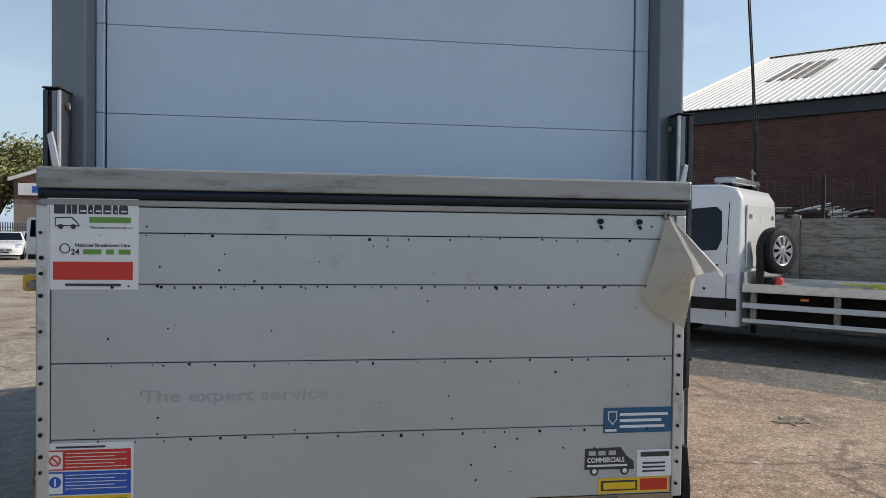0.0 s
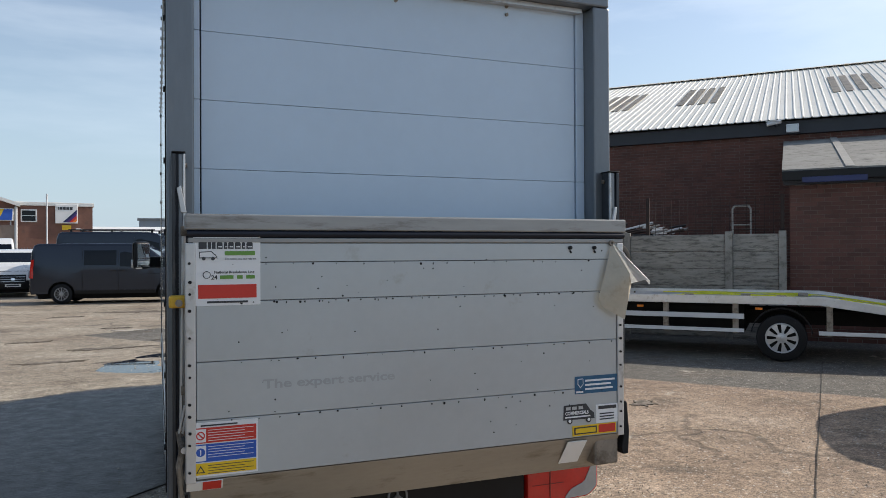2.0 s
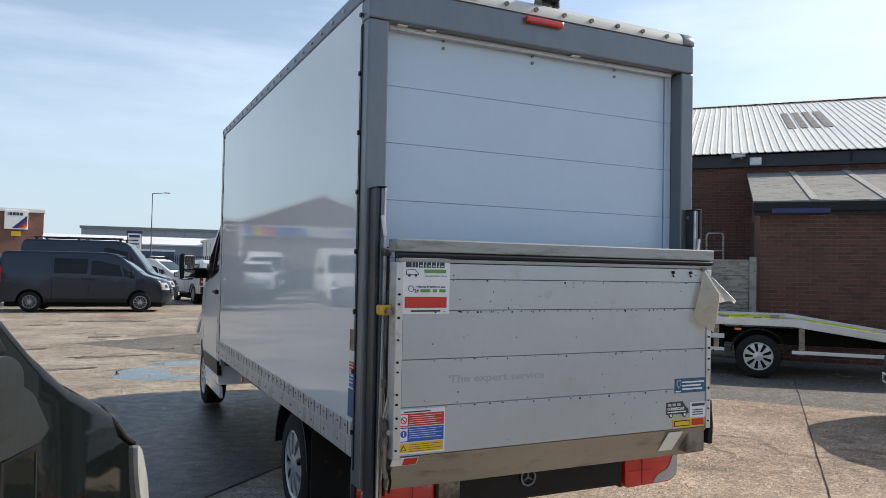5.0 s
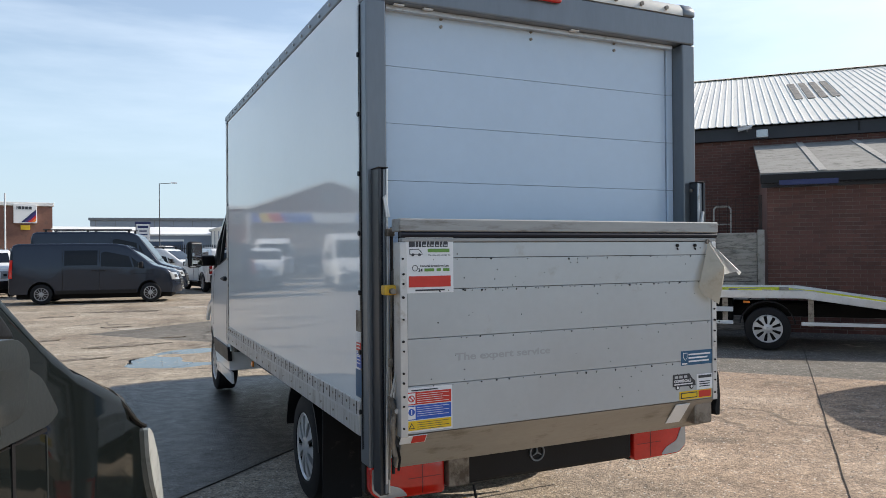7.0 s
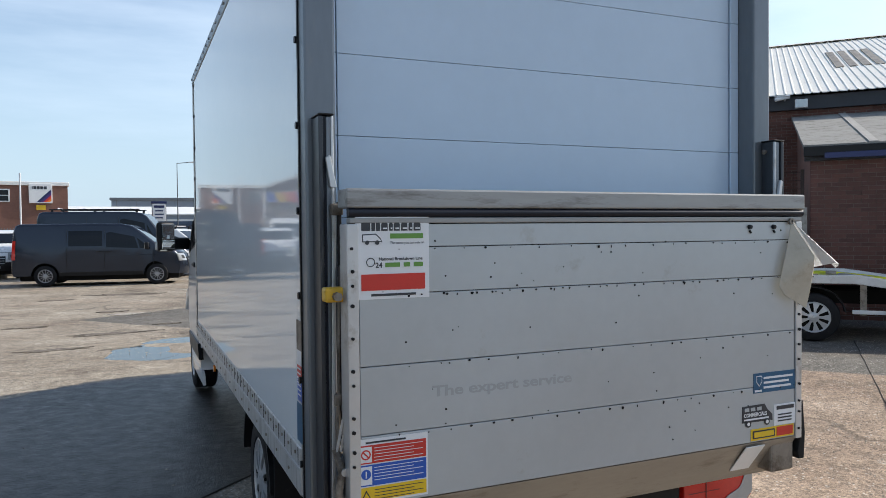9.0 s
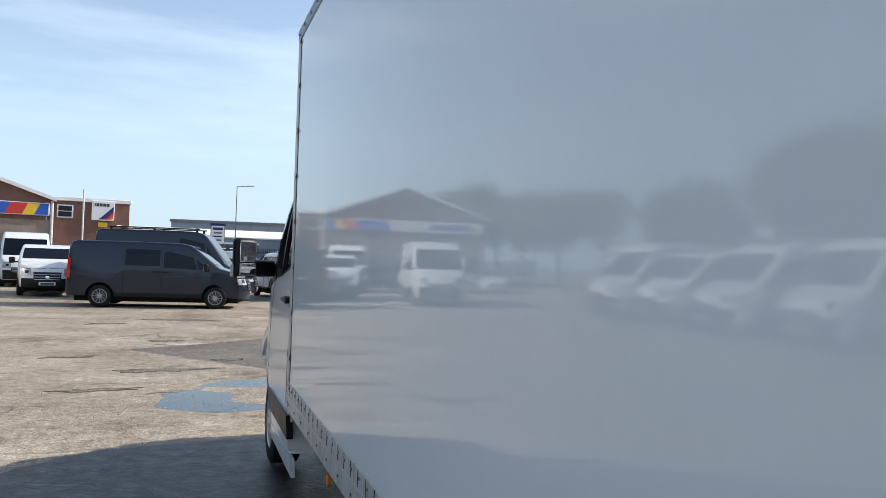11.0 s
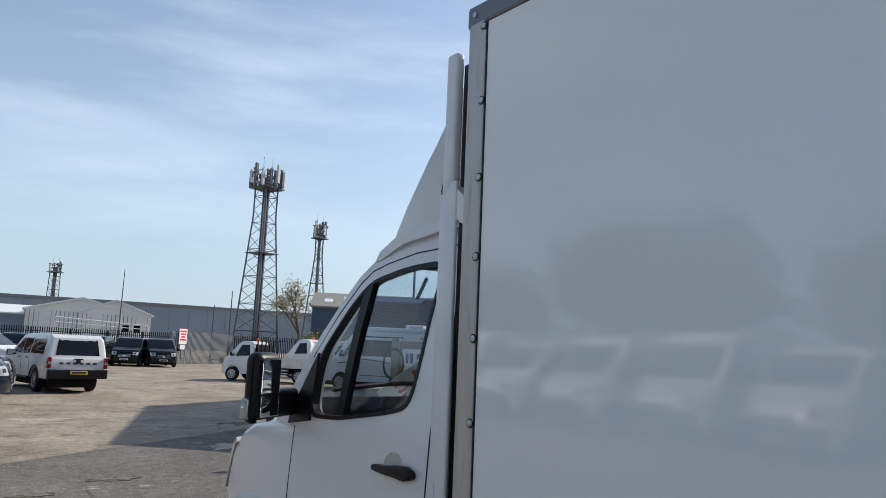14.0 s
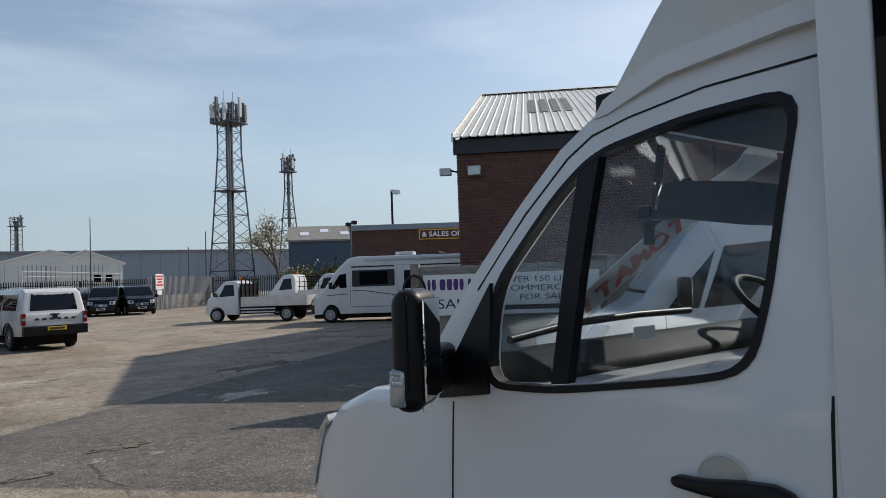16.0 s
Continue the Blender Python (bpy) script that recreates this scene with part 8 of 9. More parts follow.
for s in (-1, 1):
    part("window_surround", hsh.side(rounded([(3.30, 1.47), (5.12, 1.47), (5.12, 2.16), (3.30, 2.16)], 0.05, 3), s, 0.003), GREYPLASTIC, home, "dark grey panel round the windows")
    part("rear_surround", hsh.side(rounded([(0.62, 1.47), (2.45, 1.47), (2.45, 2.16), (0.62, 2.16)], 0.05, 3), s, 0.003), GREYPLASTIC, home)
    part("entry_door", hsh.side(rounded([(2.55, 0.52), (3.22, 0.52), (3.22, 2.34), (2.55, 2.34)], 0.08, 4), s, 0.0025), SILVERCAR, home)
    part("entry_panel", hsh.side(rounded([(2.57, 0.54), (3.20, 0.54), (3.20, 2.32), (2.57, 2.32)], 0.07, 4), s, 0.004), WHITE, home)
    part("door_catch", hsh.side([(3.06, 1.16), (3.14, 1.16), (3.14, 1.26), (3.06, 1.26)], s, 0.012), DARK, home)
    part("side_swoosh", hsh.side([(5.10, 1.34), (4.55, 1.31), (3.35, 1.12), (3.35, 1.09), (4.55, 1.28), (5.10, 1.31)], s, 0.004), INKDARK, home)
    part("cab_stripe", hsh.side([(5.30, 1.17), (6.30, 1.12), (6.30, 1.15), (5.30, 1.20)], s, 0.004), INKDARK, home)
    part("awning_case", box(*sorted((s * 1.01, s * 1.10)), -0.9, 4.6, 2.52, 2.64, 0.03), PANEL_W, home, "white rolled awning case", 50)
hose = thing("coiled_hose", "black hose hung in a loop on the fence post", "hose", m=YARD @ pose(-6.3, FQ - 0.12, 0))
part("hose", tube([(0.05 + 0.16 * math.cos(a) , -0.02 * a, 1.55 + 0.24 * math.sin(a)) for a in np.linspace(-1.2, 4.6, 16)] + [(0.0, -0.1, 1.1), (-0.1, -0.12, 0.6), (-0.18, -0.2, 0.02)], 0.018, 7), DARK, hose, smooth=50)

# vehicles across the yard, on the other side of the walk
for i in range(9):
    big_van("white van in the row across the yard", heading(-12.6 - 0.12 * (i % 3), -1.5 + i * 2.75, 86 + 2 * (i % 3), 5.6), WHITE, 5.6, (2.4, 2.2, 2.5)[i % 3], "vans across the yard")

# ---- distance ----
def bearing_at(b, D, x0=-1.8, y0=0.0):
    return x0 + D * math.sin(radians(b)), y0 + D * math.cos(radians(b))


def shed(name, label, m, w, d, eave, ridge, wall, roof_mat, gable_front=True):
    """A plain gabled or flat shed; its front stands on the local x axis and looks to -y."""
    h = thing(name, label, "building", m=m)
    if gable_front:
        part("wall", prism([(-w / 2, -0.05), (w / 2, -0.05), (w / 2, eave), (0, ridge), (-w / 2, eave)], 'y', 0, d), wall, h)
        if wall is CLAD_W:
            rb = bmesh.new()
            for k in range(int(w / 0.55)):
                u = -w / 2 + 0.3 + k * 0.55
                box(u, u + 0.16, -0.07, -0.001, 0, eave + (ridge - eave) * (1 - abs(u + 0.08) / (w / 2)) - 0.1, bm=rb)
            part("cladding_rib", rb, wall, h, kind="stuff")
        part("roof", prism([(-w / 2 - 0.3, eave - 0.12), (0, ridge + 0.02), (w / 2 + 0.3, eave - 0.12), (w / 2 + 0.3, eave + 0.12), (0, ridge + 0.26), (-w / 2 - 0.3, eave + 0.12)], 'y', -0.35, d + 0.3), roof_mat, h)
    else:
        part("wall", prism([(0, -0.05), (d, -0.05), (d, eave), (d / 2, ridge), (0, eave)], 'x', -w / 2, w / 2), wall, h)
        part("roof", prism([(-0.3, eave - 0.1), (d / 2, ridge + 0.02), (d + 0.3, eave - 0.1), (d + 0.3, eave + 0.1), (d / 2, ridge + 0.25), (-0.3, eave + 0.1)], 'x', -w / 2 - 0.3, w / 2 + 0.3), roof_mat, h)
    return h


x, y = bearing_at(-15.2, 56)
ken = shed("brick_workshop", "gabled pale-brick workshop with a long sign board across its front", pose(x, y, 0, 0, 0, 10), 12.6, 25, 5.1, 7.3, FARBRICK, CLAD_W)
part("lower_wall", box(-6.25, 6.25, -0.06, 0.0, 0, 3.7), PALEBRICK, ken)
sg = part("sign_board", box(-6.0, 6.2, -0.22, -0.06, 4.0, 4.85, 0.03), SIGNW, ken, "long white sign board with coloured stripes")
part("sign_block", box(-5.1, -1.9, -0.235, -0.221, 4.2, 4.65), INKBLUE, sg)
for x0, x1, mt in ((1.2, 3.6, INKBLUE), (3.6, 4.6, INKRED), (4.6, 5.3, INKYEL), (5.3, 6.1, INKBLUE)):
    part("stripe", prism([(x0, 4.05), (x1, 4.05), (x1 + 0.35 if x1 < 6 else 6.15, 4.8), (x0 + 0.35, 4.8)], 'y', -0.237, -0.221), mt, sg)
for x0 in (-1.6, -0.9, -0.2, 0.5):
    part("sign_joint", box(x0, x0 + 0.03, -0.226, -0.2205, 4.02, 4.83), STRIP, sg)
part("louvre", box(-0.5, 0.5, -0.10, 0.0, 5.75, 6.45, 0.02), FASCIA, ken, "dark louvred vent")
for s in (-0.75, 0.75):
    part("gable_lamp", box(s - 0.12, s + 0.12, -0.3, -0.02, 6.0, 6.2, 0.03), PANEL_W, ken)
part("downpipe", cyl((6.35, -0.1, 0), (6.35, -0.1, 5.0), 0.10, 10), PANEL_W, ken)
x, y = bearing_at(-6.2, 56)
off = thing("brick_office", "flat-roofed red brick office block with a white square sign", "building", m=pose(x, y, 0, 0, 0, 8))
part("wall", box(-2.9, 2.40, 0, 9, -0.05, 5.10), FARBRICK, off)
part("parapet", box(-3.05, 2.50, -0.12, 9.1, 5.11, 5.38, 0.03), CLAD_W, off)
wd = part("window", box(-2.15, -1.15, -0.05, 0.02, 3.95, 4.85, 0.02), SIGNW, off)
part("pane", box(-2.06, -1.24, -0.06, -0.051, 4.43, 4.76), BLACKGLASS, wd)
part("pane", box(-2.06, -1.24, -0.06, -0.051, 4.03, 4.38), BLACKGLASS, wd)
s2 = part("square_sign", box(-0.02, 1.42, -0.2, -0.02, 3.88, 5.24, 0.03), SIGNW, off, "white square sign with diagonal coloured stripes")
for k, w in enumerate((0.05, 0.17, 0.17, 0.17, 0.19)):
    x0 = 0.17 + (0, 0.10, 0.31, 0.52, 0.73)[k]
    part("sign_block", box(x0, x0 + w, -0.215, -0.201, 4.86, 5.06), INKDARK, s2)
for k, mt in enumerate((INKNAVY, INKPURPLE, INKRED, AMBER)):
    a = 0.45 + k * 0.20
    part("stripe", prism([(a, 3.96), (a + 0.20, 3.96), (1.36, 3.96 + (1.36 - a - 0.20)), (1.36, 3.96 + (1.36 - a))], 'y', -0.215, -0.201), mt, s2)
part("small_sign", box(0.42, 1.00, -0.08, -0.02, 3.42, 3.75), INKYEL, off)
part("flag_pole", cyl((-0.55, -0.9, 0), (-0.55, -0.9, 5.9), 0.06, 8), PANEL_W, off)
part("yard_pipe", cyl((-2.75, -0.15, 0), (-2.75, -0.15, 4.9), 0.07, 8), PANEL_W, off)


def palisade(p, q, h, material, label, step=0.16, group=""):
    a, c = Vector((*p, 0)), Vector((*q, 0))
    L = (c - a).length
    f = thing("palisade_fence", label, "fence", m=Matrix.Translation(a) @ pose(0, 0, 0, 0, 0, math.degrees(math.atan2(c.y - a.y, c.x - a.x))))
    verts, faces = [], []
    k = int(L / step)
    for i in range(k):
        x0, x1 = i * step + 0.03, i * step + 0.10
        o = len(verts)
        verts += [(x0, -0.03, 0.03), (x1, -0.03, 0.03), (x1, -0.03, h - 0.08), ((x0 + x1) / 2, -0.03, h), (x0, -0.03, h - 0.08)]
        verts += [(vx, 0.0, vz) for vx, vy, vz in verts[o:o + 5]]
        faces += [tuple(o + j for j in (0, 1, 2, 3, 4)), tuple(o + j for j in (9, 8, 7, 6, 5))] + [(o + j, o + 5 + j, o + 5 + (j + 1) % 5, o + (j + 1) % 5) for j in range(5)]
    me = bpy.data.meshes.new("paling")
    me.from_pydata(verts, [], faces)
    me.materials.append(material)
    part("paling", me, None, f, kind="stuff")
    for z in (0.35, h - 0.4):
        part("rail", box(0, L, 0.002, 0.05, z, z + 0.05), material, f)
    for i in range(int(L / 2.75) + 1):
        part("post", box(i * 2.75 - 0.05, i * 2.75 + 0.05, 0.052, 0.14, -0.02, h - 0.1), material, f)
    return f


palisade((-26, 50.5), (-1.5, 49.0), 2.1, FENCE, "galvanised palisade fence behind the parked cars")
palisade((-1.4, 66), (19.0, 66.0), 2.5, DARKFENCE, "dark steel palisade fence beyond the yard")
palisade((15.6, 60.0), (22.6, 65.2), 2.6, FENCE, "galvanised palisade gate standing open")
palisade((22.8, 65.4), (42, 48), 2.5, DARKFENCE, "dark steel palisade fence beyond the trucks")
ws_ = thing("warning_sign", "white and red warning sign fixed to the palisade gate", "sign", m=pose(16.6, 60.6, 0, 0, 0, 36.6))
part("sign_plate", box(-0.5, 0.5, -0.08, -0.04, 1.55, 2.75, 0.01), SIGNW, ws_)
for k, w in enumerate((0.8, 0.7, 0.5, 0.8)):
    part("text_bar", box(-w / 2, w / 2, -0.085, -0.081, 2.5 - k * 0.22, 2.62 - k * 0.22), INKRED, ws_)
part("sign_foot", box(-0.3, 0.3, -0.08, -0.04, 1.15, 1.5), SIGNW, ws_)


def lamp_post(b, D, h, arm=1.2, z0=0.0):
    x, y = bearing_at(b, D)
    lp = thing("street_lamp", "grey steel street lamp", "street lamp", "lamps", m=pose(x, y, 0))
    part("column", cyl((0, 0, 0), (0, 0, h), 0.085, 8, 0.04), MAST, lp)
    if arm:
        part("arm", cyl((0, 0, h - 0.05), (arm, 0, h + 0.1), 0.04, 6), MAST, lp)
        part("lantern", box(arm - 0.1, arm + 0.6, -0.12, 0.12, h + 0.05, h + 0.20, 0.04), PANEL_W, lp)


lamp_post(3.62, 90, 10.1, 1.4)
lamp_post(13.0, 85, 9.0, 0)
lamp_post(19.02, 69.8, 5.1, 0)
lamp_post(20.19, 69.3, 6.4, 0)
x, y = bearing_at(32.7, 48, -2.3, 4)
lp = thing("flood_post", "steel post with twin flood lights", "flood lights", m=pose(x, y, 0))
part("column", cyl((0, 0, 0), (0, 0, 5.4), 0.06, 8), MAST, lp)
for s in (-0.25, 0.2):
    part("flood_head", box(s - 0.16, s + 0.16, -0.25, 0.0, 5.35 + s * 0.3, 5.6 + s * 0.3, 0.03), DARK, lp)
x, y = bearing_at(36.0, 62, -2.3, 4)
lp = thing("roof_flood_post", "tall post with a flood light behind the low building", "flood lights", m=pose(x, y, 0))
part("column", cyl((0, 0, 0), (0, 0, 9.2), 0.10, 8), DARK, lp)
part("flood_head", box(0.0, 0.8, -0.25, 0.25, 9.0, 9.4, 0.08), PANEL_W, lp)

x, y = bearing_at(8.0, 170)
far = thing("distribution_shed", "very long grey metal-clad warehouse on the skyline", "building", m=pose(x, y, 0, 0, 0, -8))
part("wall", box(-27, 85, 0, 60, -0.05, 9.2), CLAD_G, far)
part("roof_edge", box(-27.3, 85.3, -0.4, 60, 9.2, 9.75), FENCE, far)
for k in range(28):
    part("panel_joint", box(-26 + k * 4, -25.9 + k * 4, -0.04, 0.0, 0.2, 9.15), FENCE, far)
x, y = bearing_at(-0.2, 115)
sh1 = shed("white_roofed_shed", "low grey shed with a white roof", pose(x, y, 0, 0, 0, 0), 46, 26, 4.6, 6.0, CLAD_G, CLAD_W, False)
part("roller_door", box(5, 11, -0.1, -0.01, 0, 3.6), CLAD_B, sh1)
part("door_frame", box(4.8, 11.2, -0.09, -0.008, 3.6, 3.9), CLAD_W, sh1)
for b0, w, e, r in ((10.74, 13, 5.1, 6.75), (12.88, 9, 5.0, 6.7)):
    x, y = bearing_at(b0, 109)
    s_ = shed("white_shed", "white ribbed metal shed with a shallow gable", pose(x, y, 0, 0, 0, -10), w, 30, e, r, CLAD_W, CLAD_W)
    for k in range(int(w / 0.5)):
        part("cladding_rib", box(-w / 2 + k * 0.5, -w / 2 + k * 0.5 + 0.10, -0.05, 0.0, 0.0, e - 0.1), CLAD_G, s_)
    if w < 10:
        for k in (1.0, 2.4):
            part("window", box(k, k + 0.8, -0.12, -0.051, 2.6, 3.6), BLACKGLASS, s_)
    else:
        sc = part("scaffold_rack", tube([(-3, -3, 0), (-3, -3, 4.2), (8, -3, 3.6), (8, -3, 0)], 0.08, 6), CLAD_W, s_)
        for k in range(5):
            part("rack_rail", tube([(-3, -3, 0.8 + k * 0.7), (8, -3, 0.7 + k * 0.6)], 0.05, 5), CLAD_W, sc)
x, y = bearing_at(3.0, 62)
ps = thing("pole_sign", "white upright dealer sign on posts", "sign", m=pose(0.79, 62, 0))
part("sign_plate", box(-0.50, 0.50, -0.08, 0.08, 2.72, 4.14, 0.02), SIGNW, ps)
part("sign_cap", box(-0.60, 0.60, -0.09, 0.09, 4.14, 4.34, 0.02), INKNAVY, ps)
for k, w in enumerate((0.8, 0.6, 0.7, 0.6)):
    part("text_bar", box(-w / 2, w / 2, -0.09, -0.081, 3.80 - k * 0.29, 3.80 - k * 0.29 + (0.2 if k == 0 else 0.10)), INKNAVY, ps)
for s in (-0.5, 0.5):
    part("post", cyl((s, 0, 0), (s, 0, 4.3), 0.06, 8), MAST, ps)

# brick office with sales sign, blue shed
x, y = bearing_at(37.6, 52, -2.3, 4)
lo = thing("low_brick_office", "low flat-roofed brick building with an orange-lettered sign", "building", m=pose(x, y, 0, 0, 0, -38))
part("wall", box(-4.4, 9, 0, 14, -0.05, 5.25), DARKBRICK, lo)
part("roof_edge", box(-4.6, 9.2, -0.2, 14.2, 5.25, 5.65, 0.03), CLAD_G, lo)
sb = part("sign_board", box(0.40, 4.7, -0.14, -0.02, 4.48, 5.22, 0.02), INKYEL, lo, "dark red sign board with yellow letters")
part("sign_field", box(0.48, 4.62, -0.155, -0.141, 4.55, 5.15), M("sign_maroon", (0.08, 0.015, 0.02), 0.4, 0, 0.1, 3, 30), sb)
words("& SALES OFFICE", 0.5, SIGNW, sb, pose(0.62, -0.158, 4.69) @ BACK, width=3.85, bold=0.012)
bs = shed("blue_shed", "dark blue metal shed with a grey roof and pale rooflights", pose(43.0, 72.5, 0, 0, 0, -30), 16, 20, 6.3, 8.4, CLAD_B, FELT, False)
for k in range(6):
    part("rooflight", prism([(2.6 + 2.4 * (k % 2), 6.96 + 0.50 * (k % 2)), (5.0 + 2.4 * (k % 2), 7.46 + 0.50 * (k % 2)), (5.0 + 2.4 * (k % 2), 7.60 + 0.50 * (k % 2)), (2.6 + 2.4 * (k % 2), 7.10 + 0.50 * (k % 2))], 'x', -6.8 + k * 2.3, -5.8 + k * 2.3), SIGNW, bs)


def lattice_mast(b, D, h, base, top, heads, label, x0=-2.3, y0=4.0, taper_to=0.75):
    x, y = bearing_at(b, D, x0, y0)
    m = thing("lattice_mast", label, "mast", "masts", m=pose(x, y, 0, 0, 0, 20))
    def w(z):
        t = clamp(z / (h * taper_to))
        return base + (top - base) * t
    n = int(h / 1.6)
    zs = [h * (i / n) for i in range(n + 1)]
    for sx, sy in ((-1, -1), (1, -1), (1, 1), (-1, 1)):
        part("leg", tube([(sx * w(z), sy * w(z), z) for z in (0, h * taper_to, h)], 0.10, 6), MAST, m)
    b = bmesh.new()
    c = [(-1, -1), (1, -1), (1, 1), (-1, 1)]
    for i, (z0, z1) in enumerate(zip(zs, zs[1:])):
        for k in range(4):
            p, q = c[k], c[(k + 1) % 4]
            if i % 2:
                p, q = q, p
            cyl((p[0] * w(z0), p[1] * w(z0), z0), (q[0] * w(z1), q[1] * w(z1), z1), 0.045, 4, bm=b)
            if i % 2 == 0:
                cyl((p[0] * w(z0), p[1] * w(z0), z0), (q[0] * w(z0), q[1] * w(z0), z0), 0.045, 4, bm=b)
    part("lattice", b, MAST, m, kind="stuff")
    for k in (-1, 0, 1):
        part("cable_run", box(k * top * 0.36 - 0.10, k * top * 0.36 + 0.10, -0.12, 0.06, 0.3, h - 1.0), MAST, m)
    part("cable_ladder", box(-top * 0.5, top * 0.5, 0.07, 0.12, 0.3, h - 1.0), MAST, m)
    part("platform", box(-top - 0.6, top + 0.6, -top - 0.6, top + 0.6, h - 2.4, h - 2.25), MAST, m)
    part("rest_platform", box(-w(h * 0.55) - 0.2, w(h * 0.55) + 0.2, -w(h * 0.55) - 0.2, w(h * 0.55) + 0.2, h * 0.55, h * 0.55 + 0.1), MAST, m)
    random.seed(int(h * 10))
    for i in range(heads):
        a = 2 * math.pi * i / heads + 0.3
        r = top + (1.05 if heads > 8 else 0.45)
        px, py = r * math.cos(a), r * math.sin(a)
        part("antenna", box(px - 0.20, px + 0.20, py - 0.14, py + 0.14, h - 2.2 + 0.4 * (i % 4 == 1), h - 0.1 + 0.7 * (i % 3 == 0), 0.04), PANEL_W if i % 2 else MAST, m)
        part("antenna_pole", cyl((px * 0.9, py * 0.9, h - 2.5), (px * 0.9, py * 0.9, h + 0.1), 0.04, 6), MAST, m)
    part("top_ring", lathe([(top + 0.7, 0), (top + 0.78, 0), (top + 0.78, 0.08), (top + 0.7, 0.08), (top + 0.7, 0)], 'z', 20, at=(0, 0, h - 0.3)), MAST, m)
    for i in range(14 if heads > 3 else 4):
        px, py, pz = random.uniform(-1, 1) * (top + 0.5), random.uniform(-1, 1) * (top + 0.5), random.uniform(h - 2.1, h - 0.4)
        part("radio_unit", box(px - 0.16, px + 0.16, py - 0.12, py + 0.12, pz, pz + random.uniform(0.3, 0.7), 0.03), random.choice((MAST, MAST, PANEL_W)), m)
    for z in (h - 2.0, h - 1.2):
        part("head_rail", lathe([(top + 0.55, 0), (top + 0.62, 0), (top + 0.62, 0.07), (top + 0.55, 0.07), (top + 0.55, 0)], 'z', 16, at=(0, 0, z)), MAST, m)
    for s in (-0.8, 0.7):
        part("whip", cyl((s, 0, h - 0.5), (s, 0, h + 1.7), 0.025, 5), MAST, m)


lattice_mast(23.68, 91.7, 23.7, 2.0, 0.98, 13, "tall steel lattice mast crowned with antenna panels")
lattice_mast(28.0, 118, 21.7, 1.5, 0.42, 7, "slim steel lattice mast with a cluster of antennas")
lattice_mast(9.45, 205, 20.0, 1.3, 0.9, 3, "small floodlight mast on the skyline")


def tree(x, y, h, spread, seed, label, leaf=LEAF, density=900, size=0.16, bare=0.0):
    rng = random.Random(seed)
    t = thing("tree", label, "tree", "trees", m=pose(x, y, 0))
    tr = bmesh.new()
    ends = []
    def limb(p, d, l, r, depth):
        q = p + d * l
        cyl(p, q, r, 6, r * 0.62, bm=tr)
        if depth == 0:
            ends.append(q)
            return
        for k in range(3 if depth > 1 else 4):
            nd = (d + Vector((rng.uniform(-1, 1), rng.uniform(-1, 1), rng.uniform(-0.15, 0.7))) * 0.75).normalized()
            limb(q, nd, l * rng.uniform(0.55, 0.8), r * 0.58, depth - 1)
        if depth < 3:
            ends.append(q)
    limb(Vector((0, 0, -0.1)), Vector((0.03, 0.02, 1)).normalized(), h * 0.30, h * 0.022, 3)
    part("trunk", tr, BARK, t)
    verts, faces = [], []
    for i in range(density):
        c = rng.choice(ends) + Vector((rng.gauss(0, 1), rng.gauss(0, 1), rng.gauss(0, 0.8))) * spread
        n = Vector((rng.uniform(-1, 1), rng.uniform(-1, 1), rng.uniform(-1, 1))).normalized()
        a = n.orthogonal().normalized()
        b = n.cross(a)
        s = size * rng.uniform(0.6, 1.5)
        o = len(verts)
        verts += [tuple(c - a * s), tuple(c + b * s * 0.5 + n * s * 0.1), tuple(c + a * s), tuple(c - b * s * 0.5 + n * s * 0.1)]
        faces += [(o, o + 1, o + 2), (o, o + 2, o + 3)]
    me = bpy.data.meshes.new("crown")
    me.from_pydata(verts, [], faces)
    me.materials.append(leaf)
    part("crown", me, None, t)


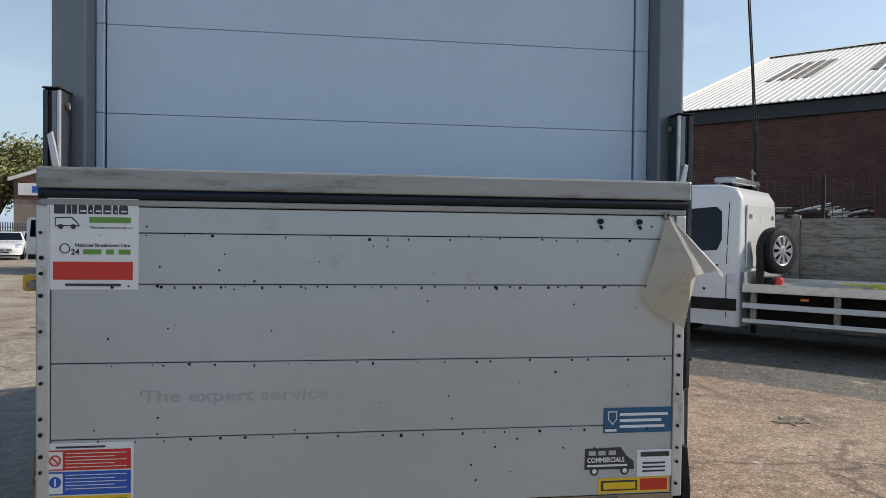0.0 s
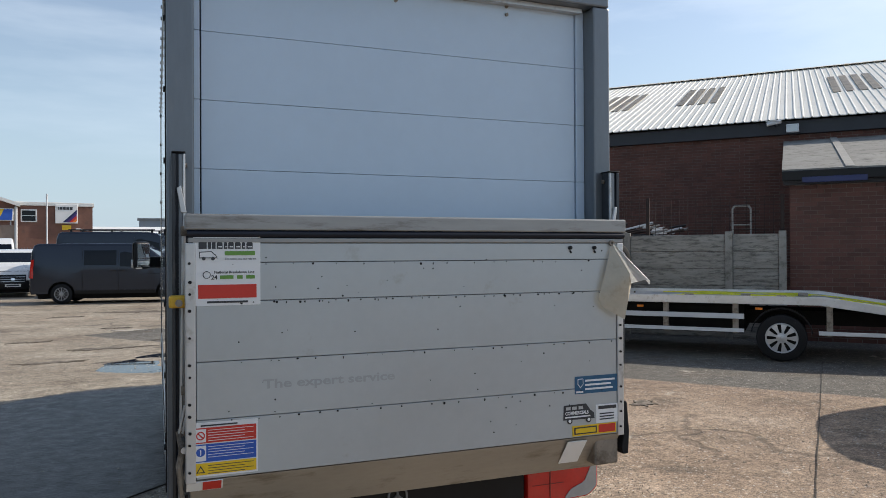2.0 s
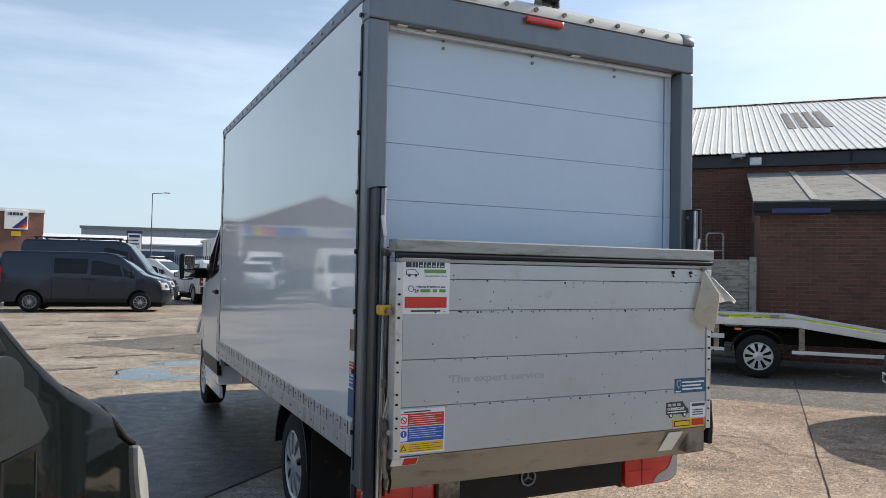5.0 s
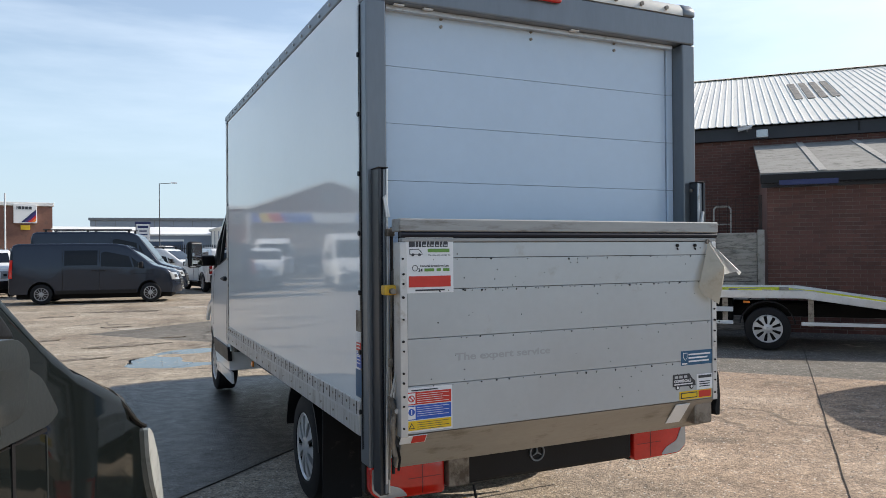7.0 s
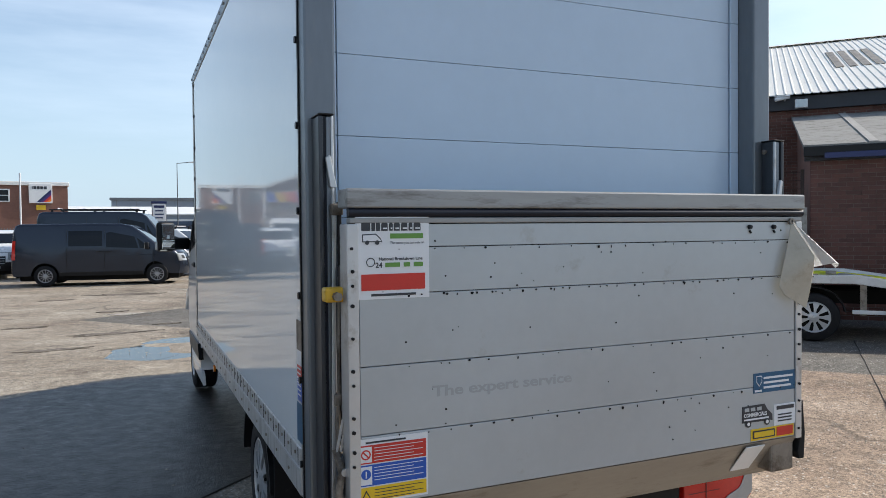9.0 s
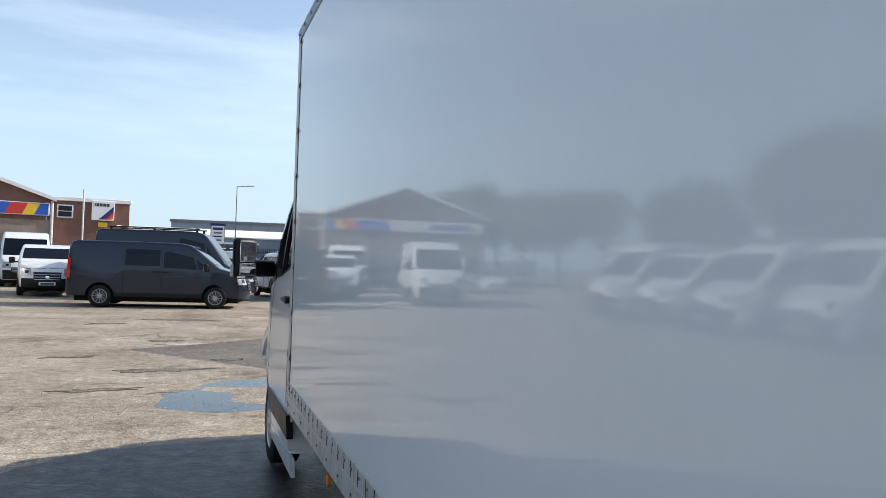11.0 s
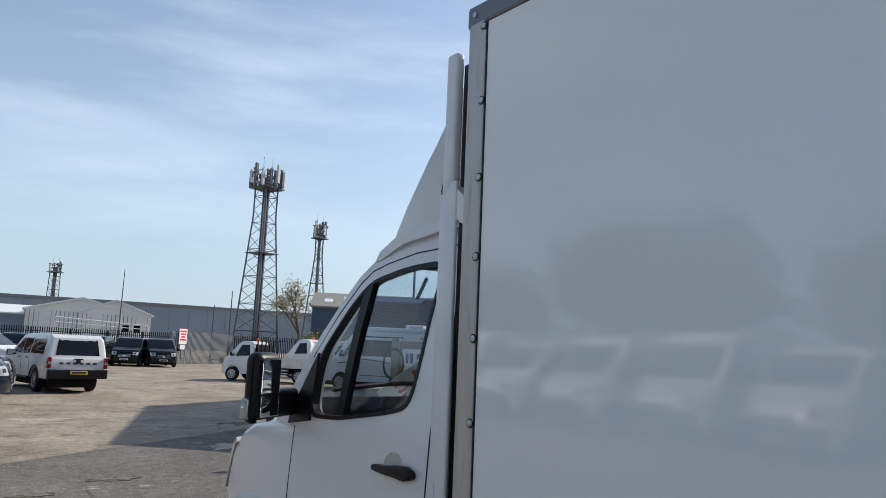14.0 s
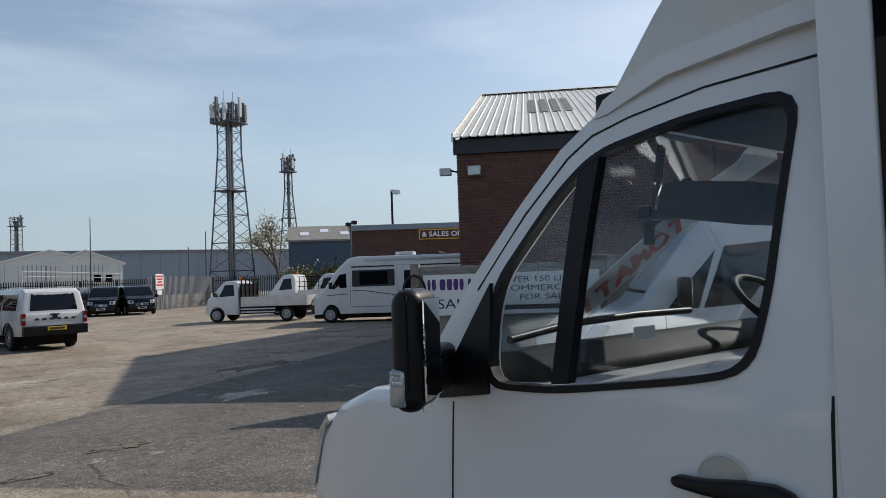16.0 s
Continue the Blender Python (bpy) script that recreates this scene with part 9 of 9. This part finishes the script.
for i, (b0, D, hh) in enumerate(((-22.6, 60, 9.0), (-24.6, 58, 8.2), (-20.3, 66, 9.6), (-27.5, 60, 9.0), (-31, 62, 10))):
    x, y = bearing_at(b0, D)
    tree(x, y, hh, 0.75, 20 + i, "spring tree with yellow-green leaves beside the workshop", LEAF, 9500, 0.15)
x, y = bearing_at(27.0, 73, -2.3, 4)
tree(x, y, 10.2, 0.50, 40, "pale half-bare spring tree by the masts", LEAF_PALE, 2200, 0.10)
for i, b0 in enumerate((29.0, 31.5, 34.0)):
    x, y = bearing_at(b0, 58, -2.3, 4)
    tree(x, y, 2.9, 0.6, 50 + i, "yellow-green bush along the far fence", LEAF, 2200, 0.14)
# hedge line across the yard, beyond the row of vans
for i in range(7):
    tree(-24 - (i % 2) * 2, -4 + i * 5.5, 6.5 + (i % 3), 0.9, 70 + i, "green tree in the line across the yard", LEAF_DARK, 2600, 0.30)

# ---- bricks of the near walls ----
def brick_mesh(name, bricks):
    verts, faces = [], []
    for s, q, z, l, h, d in bricks:
        o = len(verts)
        verts += [(s, q - d, z), (s + l, q - d, z), (s + l, q - d, z + h), (s, q - d, z + h), (s, q + 0.03, z), (s + l, q + 0.03, z), (s + l, q + 0.03, z + h), (s, q + 0.03, z + h)]
        faces += [(o, o + 1, o + 2, o + 3), (o + 1, o + 5, o + 6, o + 2), (o + 4, o, o + 3, o + 7), (o + 3, o + 2, o + 6, o + 7), (o + 4, o + 5, o + 1, o)]
    me = bpy.data.meshes.new(name)
    me.from_pydata(verts, [], faces)
    me.materials.append(BRICK)
    return me


def brickwork(parent, s0, s1, q, z0, z1, near=None):
    rng = random.Random(7)
    rest, close, row, z = [], [], 0, z0
    while z + 0.065 <= z1 + 1e-6:
        s = s0 - (0.1125 if row % 2 else 0)
        while s < s1:
            a, c = max(s, s0), min(s + 0.215, s1)
            if c - a > 0.03:
                item = (a, q, z, c - a, 0.065, rng.uniform(0.004, 0.010))
                (close if near and near[0] < a < near[1] and near[2] < z < near[3] and len(close) < 300 and c - a > 0.2 else rest).append(item)
            s += 0.225
        z += 0.075
        row += 1
    part("brick_field", brick_mesh("brick_field", rest), None, parent, kind="stuff")
    shared = brick_mesh("brick", [(0, 0, 0, 0.215, 0.065, 0)])
    for a, q0, z, l, h, d in close:
        ob = part("brick", shared, None, parent)
        ob.location = (a, q0 - d, z)


brickwork(annex, A0, A1, AQ + 0.018, 0.0, AZ - 0.08, near=(1.4, 4.2, 0.9, 2.75))
brickwork(building, S0, S1 - 8, Q0 + 0.018, 0.0, EAVE - 0.10)
